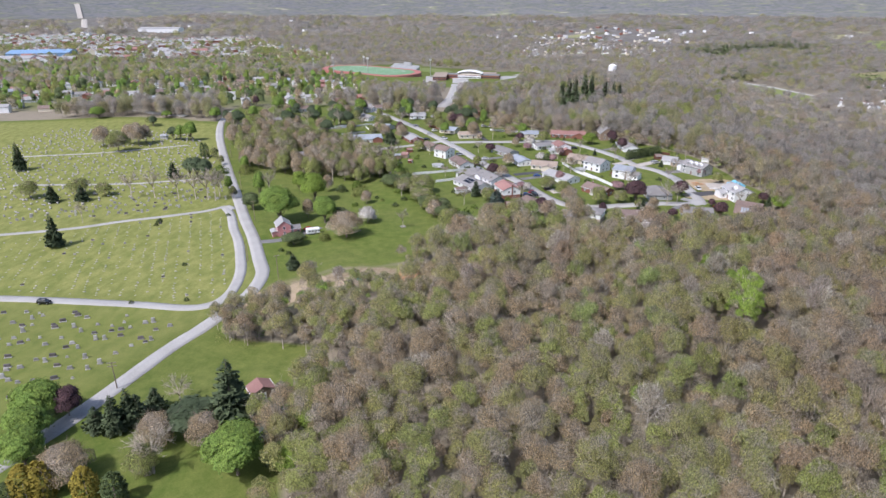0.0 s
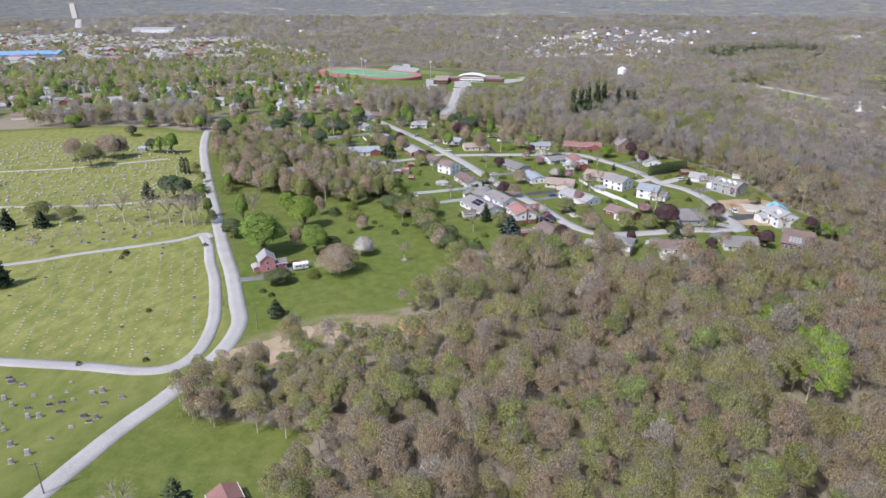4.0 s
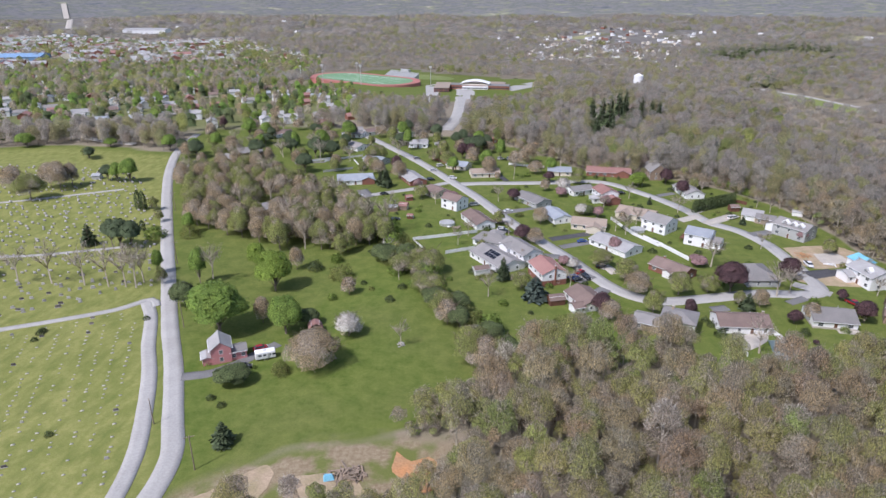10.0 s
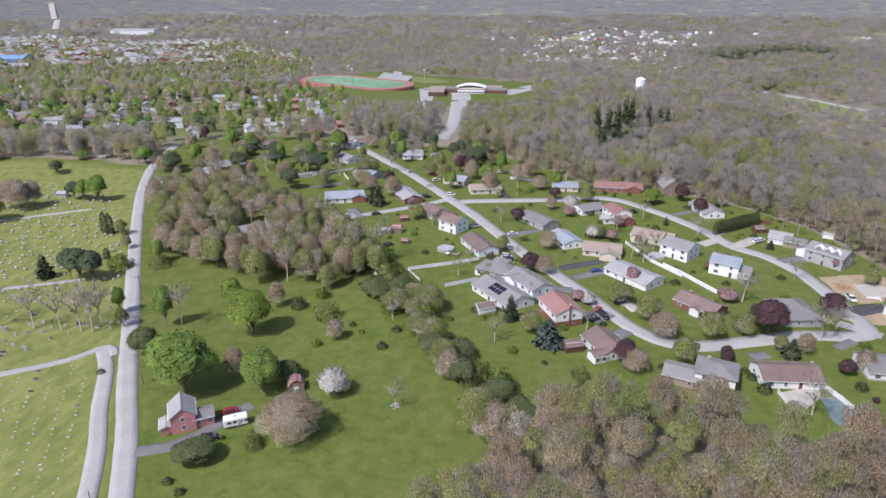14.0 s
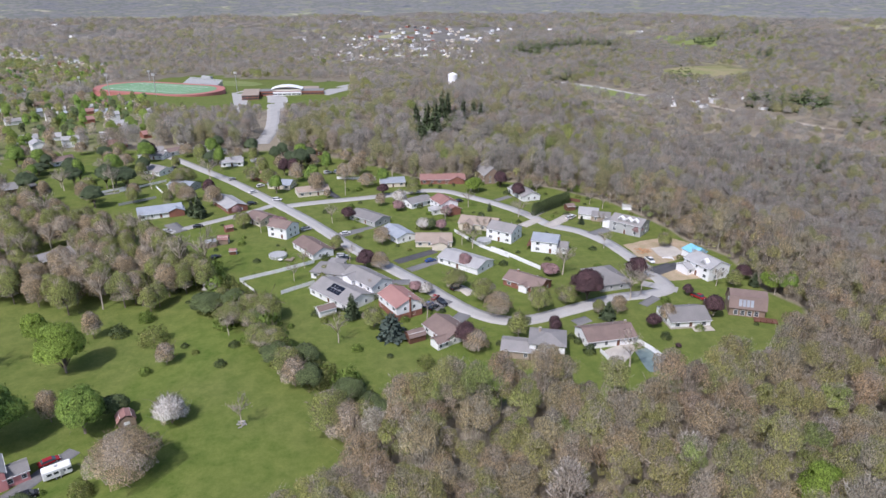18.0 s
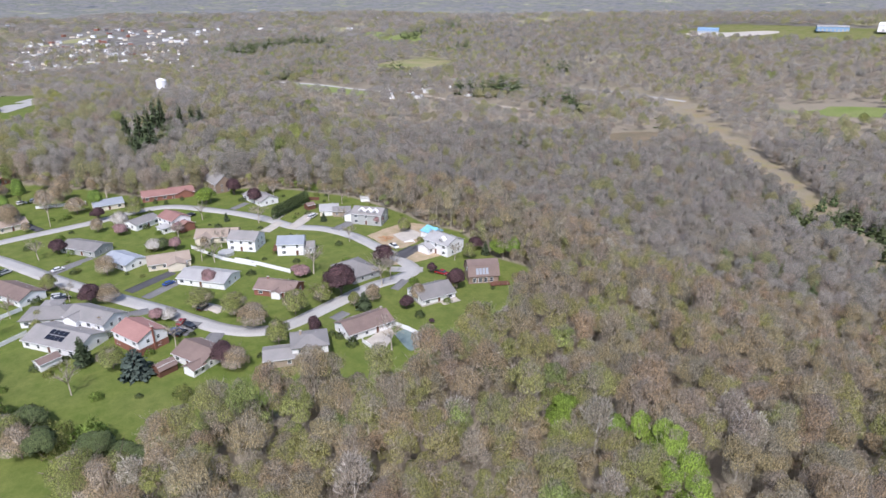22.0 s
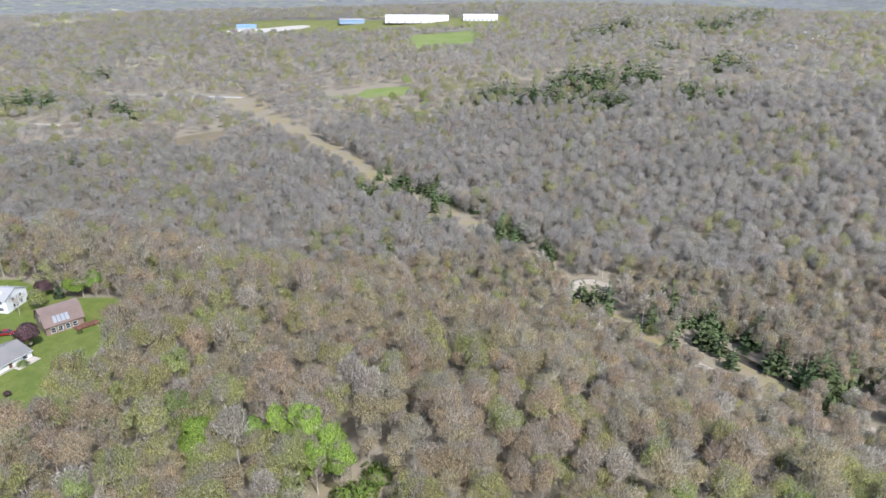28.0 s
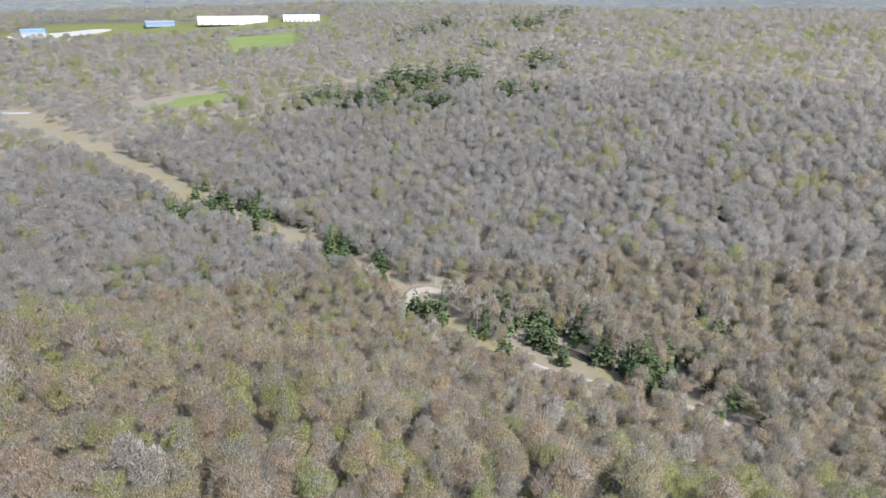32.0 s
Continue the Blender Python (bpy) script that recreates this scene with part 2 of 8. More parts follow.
PAINTS = {n: mat("car_paint_" + n, c, tuple(x * 0.95 for x in c), rough=0.25, vary=0.03, spec=0.6) for n, c in (("black", (0.015, 0.015, 0.018)),
    ("white", (0.75, 0.75, 0.75)), ("blue", (0.03, 0.08, 0.28)), ("silver", (0.42, 0.43, 0.44)), ("red", (0.30, 0.02, 0.025)))}
POOL = mat("pool_cover", (0.17, 0.22, 0.21), (0.13, 0.18, 0.175), rough=0.3, vary=0.1)
BLUEROOF = mat("blue_metal_roof", (0.22, 0.36, 0.55), (0.20, 0.33, 0.50), rough=0.5, vary=0.05)
TURF = mat("sports_turf", (0.16, 0.30, 0.16), (0.14, 0.27, 0.14), scale=0.05, fine=0.4, vary=0.1)
TRACKRED = mat("track_red", (0.42, 0.17, 0.15), (0.38, 0.16, 0.14), scale=0.1, fine=1, vary=0.1)
GRANITE = mat("grey_granite", (0.36, 0.35, 0.34), (0.30, 0.29, 0.28), scale=0.8, fine=6, vary=0.2, rnd=0.35)
GRANITE_DARK = mat("dark_granite", (0.10, 0.095, 0.10), (0.14, 0.12, 0.12), scale=0.8, fine=6, vary=0.2, rnd=0.3)
WHITESTONE = mat("white_marker", (0.43, 0.42, 0.37), (0.36, 0.35, 0.31), scale=0.5, fine=6, vary=0.15)
LINEPAINT = mat("white_line_paint", (0.75, 0.75, 0.73), rough=0.7, vary=0.06)
WATERDARK = mat("creek_water", (0.05, 0.045, 0.035), (0.07, 0.06, 0.045), rough=0.12, vary=0.2, spec=0.5)

# ---- the lie of the land ----
def soft(a, b, v):
    k = np.clip((v - a) / (b - a), 0, 1)
    return k * k * (3 - 2 * k)


def to_line(x, y, pts):
    """Distance to a chain of points and the side (+ to its left)."""
    best, side = np.full(np.shape(x), 1e9), np.zeros(np.shape(x))
    for (ax, ay), (bx, by) in zip(pts, pts[1:]):
        dx, dy = bx - ax, by - ay
        k = np.clip(((x - ax) * dx + (y - ay) * dy) / (dx * dx + dy * dy), 0, 1)
        px, py = x - ax - k * dx, y - ay - k * dy
        d = np.hypot(px, py)
        near = d < best
        best, side = np.where(near, d, best), np.where(near, np.sign(dx * py - dy * px), side)
    return best, side


VALLEY = [(215, -900), (222, -300), (240, -110), (270, -30), (316, 32), (420, 135), (545, 260), (750, 500), (860, 760), (900, 1300), (700, 2600)]

BROW = [(105, -900), (108, -200), (122, -82), (139, -38), (156, -2), (171, 32), (187, 76), (199, 124), (198, 182), (200, 242), (206, 292), (213, 364), (220, 460), (235, 562), (232, 675), (202, 768), (120, 850), (90, 960), (60, 1500), (40, 3000)]


def rough(x, y, s, seed):
    """Cheap smooth unevenness from a few sines."""
    r = np.random.RandomState(seed)
    v = 0
    for k in range(6):
        a, f, p = r.uniform(0, 6.28), r.uniform(0.6, 1.7) / s, r.uniform(0, 6.28)
        v = v + np.sin((x * math.cos(a) + y * math.sin(a)) * f * 6.28 + p)
    return v / 6


def tz(x, y):
    x, y = np.asarray(x, float), np.asarray(y, float)
    d, s = to_line(x, y, VALLEY)
    e, t = to_line(x, y, BROW)
    west = -50 * np.where(t < 0, soft(-40, 95, e), soft(40, -40, e) * 0.16)
    east = -50 + 50 * soft(20, 420, d) + 45 * soft(350, 1000, d)
    left = s >= 0
    # the ground falls away to the town beyond the school
    fall = soft(430, 1500, np.hypot(x * 0.75, y)) * soft(600, -50, x - 0.1 * y)
    z = np.where(left, np.minimum(west, -55 * fall), east)
    z = z - 2.0 * soft(-30, -75, x) * soft(330, 200, y)
    r = np.hypot(x, y)
    z = z - np.where(left, 0, 85 * soft(1700, 3600, r))
    z = z + rough(x, y, 900, 3) * 18 * soft(900, 2200, r) + rough(x, y, 260, 4) * 5 * soft(350, 900, r)
    return z


def inside(x, y, poly):
    hit = np.zeros(np.shape(x), bool)
    for (ax, ay), (bx, by) in zip(poly, poly[1:] + poly[:1]):
        if ay != by:
            hit ^= ((ay > y) != (by > y)) & (x < (bx - ax) * (y - ay) / (by - ay) + ax)
    return hit


VILLAGE = [(-46, 93), (-28, 96), (-15, 103), (-4, 115), (14, 132), (34, 137), (59, 143), (70, 130), (85, 126), (102, 134), (130, 142), (150, 153), (165, 174),
           (160, 188), (166, 222), (158, 241), (158, 257), (148, 299), (127, 328), (100, 350), (60, 352), (34, 390), (5, 425), (-60, 450), (-110, 470),
           (-230, 450), (-217, 378), (-178, 285), (-147, 228), (-105, 148), (-85, 110), (-72, 82), (-66, 72)]
LOT = [(-76, 57), (-66, 76), (-46, 92), (-21, 99), (-4, 97), (-3, 80), (-16, 74), (-35, 72), (-44, 68), (-56, 54), (-68, 50)]
CEMETERY = [(-79, 49), (-73, 80), (-105, 148), (-150, 228), (-215, 365), (-300, 380), (-460, 330), (-460, 60), (-330, -90), (-190, -90), (-95, 5), (-92, 18)]
YARD = [(-80, -14), (-86, 10), (-76, 44), (-66, 33), (-37, 29), (-27, 9), (-38, -12), (-55, -17)]
TOWN = [(-1900, 560), (-420, 395), (-235, 430), (-120, 480), (-150, 620), (-185, 760), (-330, 780), (-310, 1000), (-420, 1500), (-900, 2100), (-1900, 2100)]
SCHOOL = [(-215, 660), (-150, 668), (-105, 640), (-70, 650), (-60, 640), (-20, 650), (11, 660), (36, 690)] + [(53, 992), (-23, 1144), (-93, 1111), (-151, 1216), (-197, 1330), (-272, 1138), (-315, 1032), (-299, 948)]
CUT = [(246, -95), (256, -82), (270, -56), (278, -33), (292, -7), (330, 19), (355, 42), (376, 67), (401, 95), (427, 130)] + [(420, 140), (456, 176), (520, 244), (600, 327), (666, 408)][1:] + [(643, 374), (735, 484), (818, 576)]
FIELDS = [[(433, 1050), (499, 911), (472, 877), (414, 1005)], [(682, 1220), (848, 1257), (827, 1120), (707, 1064), (656, 1155)], [(1054, 1940), (1107, 1689), (1016, 1551), (963, 1691)], [(1313, 479), (1376, 351), (1186, 303), (1153, 407)],
          [(871, 457), (867, 322), (833, 302), (830, 425)], [(881, 453), (880, 327), (847, 313), (839, 430)], [(563, 479), (609, 463), (633, 443), (549, 416), (531, 444)], [(-167, 1088), (-89, 1061), (-90, 979), (-138, 985)],
          [(1324, 975), (1538, 1006), (1617, 333), (1450, 298), (1349, 712)]]
HAMLET = [(35, 1484), (81, 1908), (247, 2660), (577, 2625), (532, 1883), (317, 1415)]
GARDEN = [(-130, -40), (-98, 0), (-72, -8), (-45, -10), (-33, -16), (-26, -38), (-34, -75), (-130, -75)]
ROUGH_CLEAR = [(84, 46), (94, 40), (108, 44), (111, 58), (110, 72), (102, 76), (99, 62), (92, 54)]
OPEN = [VILLAGE, GARDEN, LOT, CEMETERY, YARD, SCHOOL, ROUGH_CLEAR, *FIELDS]


def edge(poly, x, y, blur, grow=0):
    """1 inside a polygon, 0 outside, soft over blur metres."""
    d, _ = to_line(x, y, poly + poly[:1])
    return np.clip(0.5 + (np.where(inside(x, y, poly), d, -d) + grow) / blur, 0, 1)


def graded(step, lo, hi, far):
    """Grid lines, close within lo to hi and ever wider out to far."""
    core = list(np.arange(lo, hi + step, step))
    for sign in (1, -1):
        v, s, out = (core[-1] if sign > 0 else core[0]), step, []
        while abs(v) < far:
            s = min(s * 1.12, 70)
            v += sign * s
            out.append(v)
        core = core + out if sign > 0 else out[::-1] + core
    return np.array(core)


gx, gy = graded(3.0, -200, 190, 4900), graded(3.0, -60, 330, 4900)
gy = gy[gy > -2600]
gx = gx[gx > -4200]
X, Y = np.meshgrid(gx, gy)
Z = tz(X, Y)
nx, ny = len(gx), len(gy)
me = bpy.data.meshes.new("ground")
V = np.stack([X, Y, Z], -1).reshape(-1, 3)
i = (np.arange(ny - 1)[:, None] * nx + np.arange(nx - 1)).ravel()
Fq = np.stack([i, i + 1, i + nx + 1, i + nx], -1)
me.vertices.add(len(V)), me.loops.add(Fq.size), me.polygons.add(len(Fq))
me.vertices.foreach_set("co", V.ravel())
me.loops.foreach_set("vertex_index", Fq.ravel().astype(np.int32))
me.polygons.foreach_set("loop_start", np.arange(0, Fq.size, 4, dtype=np.int32))
me.polygons.foreach_set("use_smooth", np.ones(len(Fq), bool))
fx, fy = X.ravel(), Y.ravel()
MARSH, YARDS = FIELDS[6], FIELDS[8]
lawn = np.maximum.reduce([edge(VILLAGE, fx, fy, 5), edge(GARDEN, fx, fy, 6, 4), edge(YARD, fx, fy, 5, 4), edge(CEMETERY, fx, fy, 5, 9), 0.6 * edge(TOWN, fx, fy, 60), edge(SCHOOL, fx, fy, 10),
                          *[edge(f, fx, fy, 25) for f in FIELDS if f is not MARSH]])
dcut, _ = to_line(fx, fy, CUT)
dry = np.maximum.reduce([np.clip((9 + 10 * soft(330, 560, fx) - dcut) / 7, 0, 1), *[(0.5 if f in (MARSH, YARDS) else 0.3) * edge(f, fx, fy, 25) for f in FIELDS], 0.7 * edge(ROUGH_CLEAR, fx, fy, 10)])
earth = edge(LOT, fx, fy, 6)
far = soft(800, 2000, np.hypot(fx, fy))
col = me.attributes.new("zone", "FLOAT_COLOR", "POINT")
col.data.foreach_set("color", np.stack([lawn, dry, earth, far], -1).astype(np.float32).ravel())
straw = me.attributes.new("straw", "FLOAT", "POINT")
straw.data.foreach_set("value", (edge(CEMETERY, fx, fy, 8) * (0.45 + 0.55 * soft(40, 75, fy))).astype(np.float32))
me.update()


def ground_material():
    m = bpy.data.materials.new("ground_cover")
    m.use_nodes = True
    N, L = m.node_tree.nodes, m.node_tree.links
    b = N["Principled BSDF"]
    b.inputs["Roughness"].default_value, b.inputs["Specular IOR Level"].default_value = 0.95, 0.1
    geo, at, sep = N.new("ShaderNodeNewGeometry"), N.new("ShaderNodeAttribute"), N.new("ShaderNodeSeparateColor")
    at.attribute_name = "zone"
    L.new(at.outputs["Color"], sep.inputs[0])

    def noise_of(scale, detail=4):
        n = N.new("ShaderNodeTexNoise")
        n.inputs["Scale"].default_value, n.inputs["Detail"].default_value = scale, detail
        L.new(geo.outputs["Position"], n.inputs["Vector"])
        return n.outputs["Fac"]

    def ramp(fac, a, b2, lo=0.35, hi=0.65):
        r = N.new("ShaderNodeValToRGB")
        r.color_ramp.elements[0].position, r.color_ramp.elements[1].position = lo, hi
        r.color_ramp.elements[0].color, r.color_ramp.elements[1].color = (*a, 1), (*b2, 1)
        L.new(fac, r.inputs[0])
        return r.outputs[0]

    def mix(fac, a, b2, kind="MIX"):
        x = N.new("ShaderNodeMix")
        x.data_type, x.blend_type = "RGBA", kind
        for v, s in ((fac, x.inputs[0]), (a, x.inputs[6]), (b2, x.inputs[7])):
            if isinstance(v, (int, float)):
                s.default_value = v
            elif isinstance(v, tuple):
                s.default_value = (*v, 1)
            else:
                L.new(v, s)
        return x.outputs[2]

    n_small, n_mid, n_big, n_grain = noise_of(0.9), noise_of(0.09), noise_of(0.012), noise_of(4.0, 2)
    floor = mix(n_small, ramp(n_mid, (0.235, 0.20, 0.155), (0.19, 0.175, 0.125)), (0.28, 0.245, 0.19))
    woods = ramp(noise_of(0.045, 6), (0.125, 0.118, 0.11), (0.20, 0.19, 0.175), 0.38, 0.62)
    woods = mix(ramp(n_big, (0, 0, 0), (1, 1, 1), 0.5, 0.7), woods, ramp(noise_of(0.06, 5), (0.09, 0.10, 0.045), (0.17, 0.165, 0.08)))
    woods = mix(ramp(noise_of(0.0035, 3), (0, 0, 0), (1, 1, 1), 0.60, 0.63), woods, ramp(n_big, (0.25, 0.26, 0.12), (0.30, 0.27, 0.19)))
    base = mix(at.outputs["Alpha"], floor, woods)
    grass = mix(ramp(n_mid, (0, 0, 0), (1, 1, 1)), (0.088, 0.148, 0.018), (0.12, 0.17, 0.026))
    grass = mix(ramp(n_big, (0, 0, 0), (1, 1, 1), 0.4, 0.6), grass, (0.13, 0.162, 0.036))
    wav = N.new("ShaderNodeTexWave")
    wav.inputs["Scale"].default_value, wav.inputs["Distortion"].default_value, wav.inputs["Detail"].default_value = 0.07, 14.0, 2
    L.new(geo.outputs["Position"], wav.inputs["Vector"])
    grass = mix(0.06, grass, ramp(wav.outputs["Fac"], (0.075, 0.115, 0.03), (0.17, 0.19, 0.07)))
    grass = mix(ramp(noise_of(0.035, 7), (0, 0, 0), (0.8, 0.8, 0.8), 0.46, 0.66), grass, (0.15, 0.17, 0.05))
    grass = mix(0.4, grass, ramp(n_small, (0.06, 0.095, 0.02), (0.17, 0.185, 0.06), 0.3, 0.7))
    grass = mix(0.35, grass, ramp(noise_of(0.22, 5), (0.058, 0.095, 0.02), (0.165, 0.18, 0.055), 0.36, 0.64))
    dryc = ramp(n_small, (0.28, 0.22, 0.14), (0.215, 0.175, 0.11))
    dryc = mix(ramp(n_mid, (0, 0, 0), (1, 1, 1), 0.45, 0.6), dryc, (0.24, 0.21, 0.09))
    earthc = mix(ramp(n_mid, (0, 0, 0), (1, 1, 1), 0.45, 0.55), ramp(n_small, (0.30, 0.25, 0.17), (0.22, 0.17, 0.11)), (0.14, 0.16, 0.05))
    c = mix(ramp(sep.outputs[0], (0, 0, 0), (1, 1, 1), 0.3, 0.7), base, grass)
    st = N.new("ShaderNodeAttribute")
    st.attribute_name = "straw"
    sm, mp = N.new("ShaderNodeMath"), N.new("ShaderNodeMapping")
    sm.operation = "MULTIPLY"
    mp.inputs["Rotation"].default_value, mp.inputs["Scale"].default_value = (0, 0, radians(24)), (1.0, 0.5, 1)
    n_row = N.new("ShaderNodeTexNoise")
    n_row.inputs["Scale"].default_value, n_row.inputs["Detail"].default_value = 0.32, 5
    L.new(geo.outputs["Position"], mp.inputs[0]), L.new(mp.outputs[0], n_row.inputs["Vector"])
    L.new(st.outputs["Fac"], sm.inputs[0]), L.new(ramp(n_row.outputs["Fac"], (0.3, 0.3, 0.3), (0.9, 0.9, 0.9), 0.34, 0.66), sm.inputs[1])
    c = mix(sm.outputs[0], c, ramp(n_small, (0.29, 0.285, 0.105), (0.225, 0.24, 0.075)))
    dd = N.new("ShaderNodeMath")
    dd.operation = "MULTIPLY"
    L.new(sep.outputs[1], dd.inputs[0]), L.new(ramp(noise_of(0.05), (0.35, 0.35, 0.35), (1, 1, 1), 0.4, 0.6), dd.inputs[1])
    c = mix(dd.outputs[0], c, dryc)
    c = mix(sep.outputs[2], c, earthc)
    c = mix(0.5, c, ramp(n_grain, (0.35, 0.35, 0.35), (0.65, 0.65, 0.65), 0.3, 0.7), "OVERLAY")
    L.new(c, b.inputs["Base Color"])
    return m


me.materials.append(ground_material())
tagged(new("ground", me), "rolling ground of mown lawn, leaf litter and woodland soil", "ground", kind="structure")


# the last hills; the blue-grey of distance haze is put into their colour
rs = np.random.RandomState(5)
V, n = [], 160


def hill_bump(a):
    return 9 * math.sin(a * 13) + 7 * math.sin(a * 34 + 1) + 4 * math.sin(a * 71 + 2)


for k in range(n):
    a = radians(-75 + 220 * k / (n - 1))
    for z, r in ((-190, 3900), (-60, 4000), (-20, 4150), (15, 4300), (60, 4500)):
        V.append((math.sin(a) * r, math.cos(a) * r, z + hill_bump(a) * (z > -100)))
F = [(5 * k + j, 5 * k + 5 + j, 5 * k + 6 + j, 5 * k + 1 + j) for k in range(n - 1) for j in range(4)]
bme = bpy.data.meshes.new("backdrop")
bme.from_pydata(V, [], [f[::-1] for f in F])
bme.polygons.foreach_set("use_smooth", np.ones(len(F), bool))
hill = bpy.data.materials.new("haze_tinted_hills")
hill.use_nodes = True
N, L = hill.node_tree.nodes, hill.node_tree.links
hb = N["Principled BSDF"]
hb.inputs["Roughness"].default_value, hb.inputs["Specular IOR Level"].default_value = 1.0, 0.0
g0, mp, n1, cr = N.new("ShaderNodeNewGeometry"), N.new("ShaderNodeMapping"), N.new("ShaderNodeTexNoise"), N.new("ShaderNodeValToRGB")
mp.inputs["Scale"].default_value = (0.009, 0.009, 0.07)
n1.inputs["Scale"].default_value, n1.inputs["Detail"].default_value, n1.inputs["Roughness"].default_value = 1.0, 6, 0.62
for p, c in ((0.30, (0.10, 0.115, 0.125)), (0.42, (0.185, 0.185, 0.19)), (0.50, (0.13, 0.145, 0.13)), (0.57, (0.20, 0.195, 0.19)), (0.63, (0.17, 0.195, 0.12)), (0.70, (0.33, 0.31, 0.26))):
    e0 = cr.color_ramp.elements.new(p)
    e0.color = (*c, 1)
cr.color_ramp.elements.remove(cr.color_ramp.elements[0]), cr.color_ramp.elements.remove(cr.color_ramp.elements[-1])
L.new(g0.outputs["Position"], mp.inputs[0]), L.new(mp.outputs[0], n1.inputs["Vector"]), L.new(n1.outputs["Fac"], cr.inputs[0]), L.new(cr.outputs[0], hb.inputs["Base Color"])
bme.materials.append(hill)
tagged(new("backdrop", bme), "wooded hills along the horizon, coloured blue-grey for distance haze", "backdrop", kind="structure")


# ---- helpers of this scene ----
def mesh_of(name, V, F, mats, M=None, tint=None, smooth=False, normals=None):
    """A mesh of triangles or quads from arrays."""
    me = bpy.data.meshes.new(name)
    V, F = np.asarray(V, np.float32), np.asarray(F, np.int32)
    k = F.shape[1]
    me.vertices.add(len(V)), me.loops.add(F.size), me.polygons.add(len(F))
    me.vertices.foreach_set("co", V.ravel())
    me.loops.foreach_set("vertex_index", F.ravel())
    me.polygons.foreach_set("loop_start", np.arange(0, F.size, k, dtype=np.int32))
    for m in mats:
        me.materials.append(m)
    if M is not None:
        me.polygons.foreach_set("material_index", np.asarray(M, np.int32))
    if smooth:
        me.polygons.foreach_set("use_smooth", np.ones(len(F), bool))
    if tint is not None:
        a = me.attributes.new("tint", "FLOAT_VECTOR", "POINT")
        a.data.foreach_set("vector", np.asarray(tint, np.float32).ravel())
    if normals is not None:
        a = me.attributes.new("custom_normal", "FLOAT_VECTOR", "POINT")
        a.data.foreach_set("vector", np.asarray(normals, np.float32).ravel())
    me.update()
    return me


def part(name, bm, material, parent=None, label="", m=None):
    """Links a bmesh as one mesh object under a thing or a part."""
    me = bpy.data.meshes.new(name)
    bm.to_mesh(me)
    bm.free()
    me.materials.append(material)
    ob = new(name, me)
    if parent is not None:
        ob.parent = parent
    if m is not None:
        ob.matrix_basis = m
    if label:
        tagged(ob, label)
    return ob


def thing(name, x, y, ang=0, z=None, label="", category="", group="", kind=""):
    ob = new(name)
    ob.empty_display_size = 0.5
    ob.matrix_basis = pose(x, y, float(tz(x, y)) if z is None else z, 0, 0, ang)
    return tagged(ob, label, category, group, kind)


def box(bm, x0, x1, y0, y1, z0, z1, bevel=0.0):
    r = bmesh.ops.create_cube(bm, size=1, matrix=Matrix.LocRotScale(((x0 + x1) / 2, (y0 + y1) / 2, (z0 + z1) / 2), None, (x1 - x0, y1 - y0, z1 - z0)))
    if bevel:
        bmesh.ops.bevel(bm, geom=list({e for v in r["verts"] for e in v.link_edges}), offset=bevel, segments=1, affect="EDGES")


def boxm(*a, **k):
    bm = bmesh.new()
    box(bm, *a, **k)
    return bm


def solid(pts, faces):
    bm = bmesh.new()
    vs = [bm.verts.new(p) for p in pts]
    for f in faces:
        bm.faces.new([vs[j] for j in f])
    bmesh.ops.recalc_face_normals(bm, faces=bm.faces)
    return bm


def smooth_line(pts, step=2.5):
    P = [Vector(p) for p in pts]
    P = [2 * P[0] - P[1], *P, 2 * P[-1] - P[-2]]
    out = []
    for a, b, c, d in zip(P, P[1:], P[2:], P[3:]):
        n = max(2, int((c - b).length / step))
        for k in range(n):
            t = k / n
            out.append(0.5 * (2 * b + (c - a) * t + (2 * a - 5 * b + 4 * c - d) * t * t + (3 * b - a - 3 * c + d) * t ** 3))
    return out + [P[-2]]


def ribbon(name, pts, width, material, lift=0.1, label="", category="road", w2=None, step=2.5):
    """A strip laid along the ground, with a low edge; w2 is its width at the end."""
    P = smooth_line(pts, step)
    V = []
    for k, p in enumerate(P):
        d = (P[min(k + 1, len(P) - 1)] - P[max(k - 1, 0)]).normalized()
        w = width + ((w2 or width) - width) * k / (len(P) - 1)
        n = Vector((-d.y, d.x)) * w / 2 * (1 + 0.012 * math.sin(k * 1.7) + 0.015 * math.sin(k * 0.6))
        for f, dz in ((-1.02, -0.4), (-1, 0), (-0.33, 0.04), (0.33, 0.04), (1, 0), (1.02, -0.4)):
            q = p + n * f
            V.append((q.x, q.y, lift + dz))
    V = np.array(V)
    V[:, 2] += tz(V[:, 0], V[:, 1])
    F = [(6 * k + j, 6 * k + 6 + j, 6 * k + 7 + j, 6 * k + 1 + j) for k in range(len(P) - 1) for j in range(5)]
    F = [f[::-1] for f in F]
    return tagged(new(name, mesh_of(name, V, F, [material], smooth=True)), label, category, kind="structure")


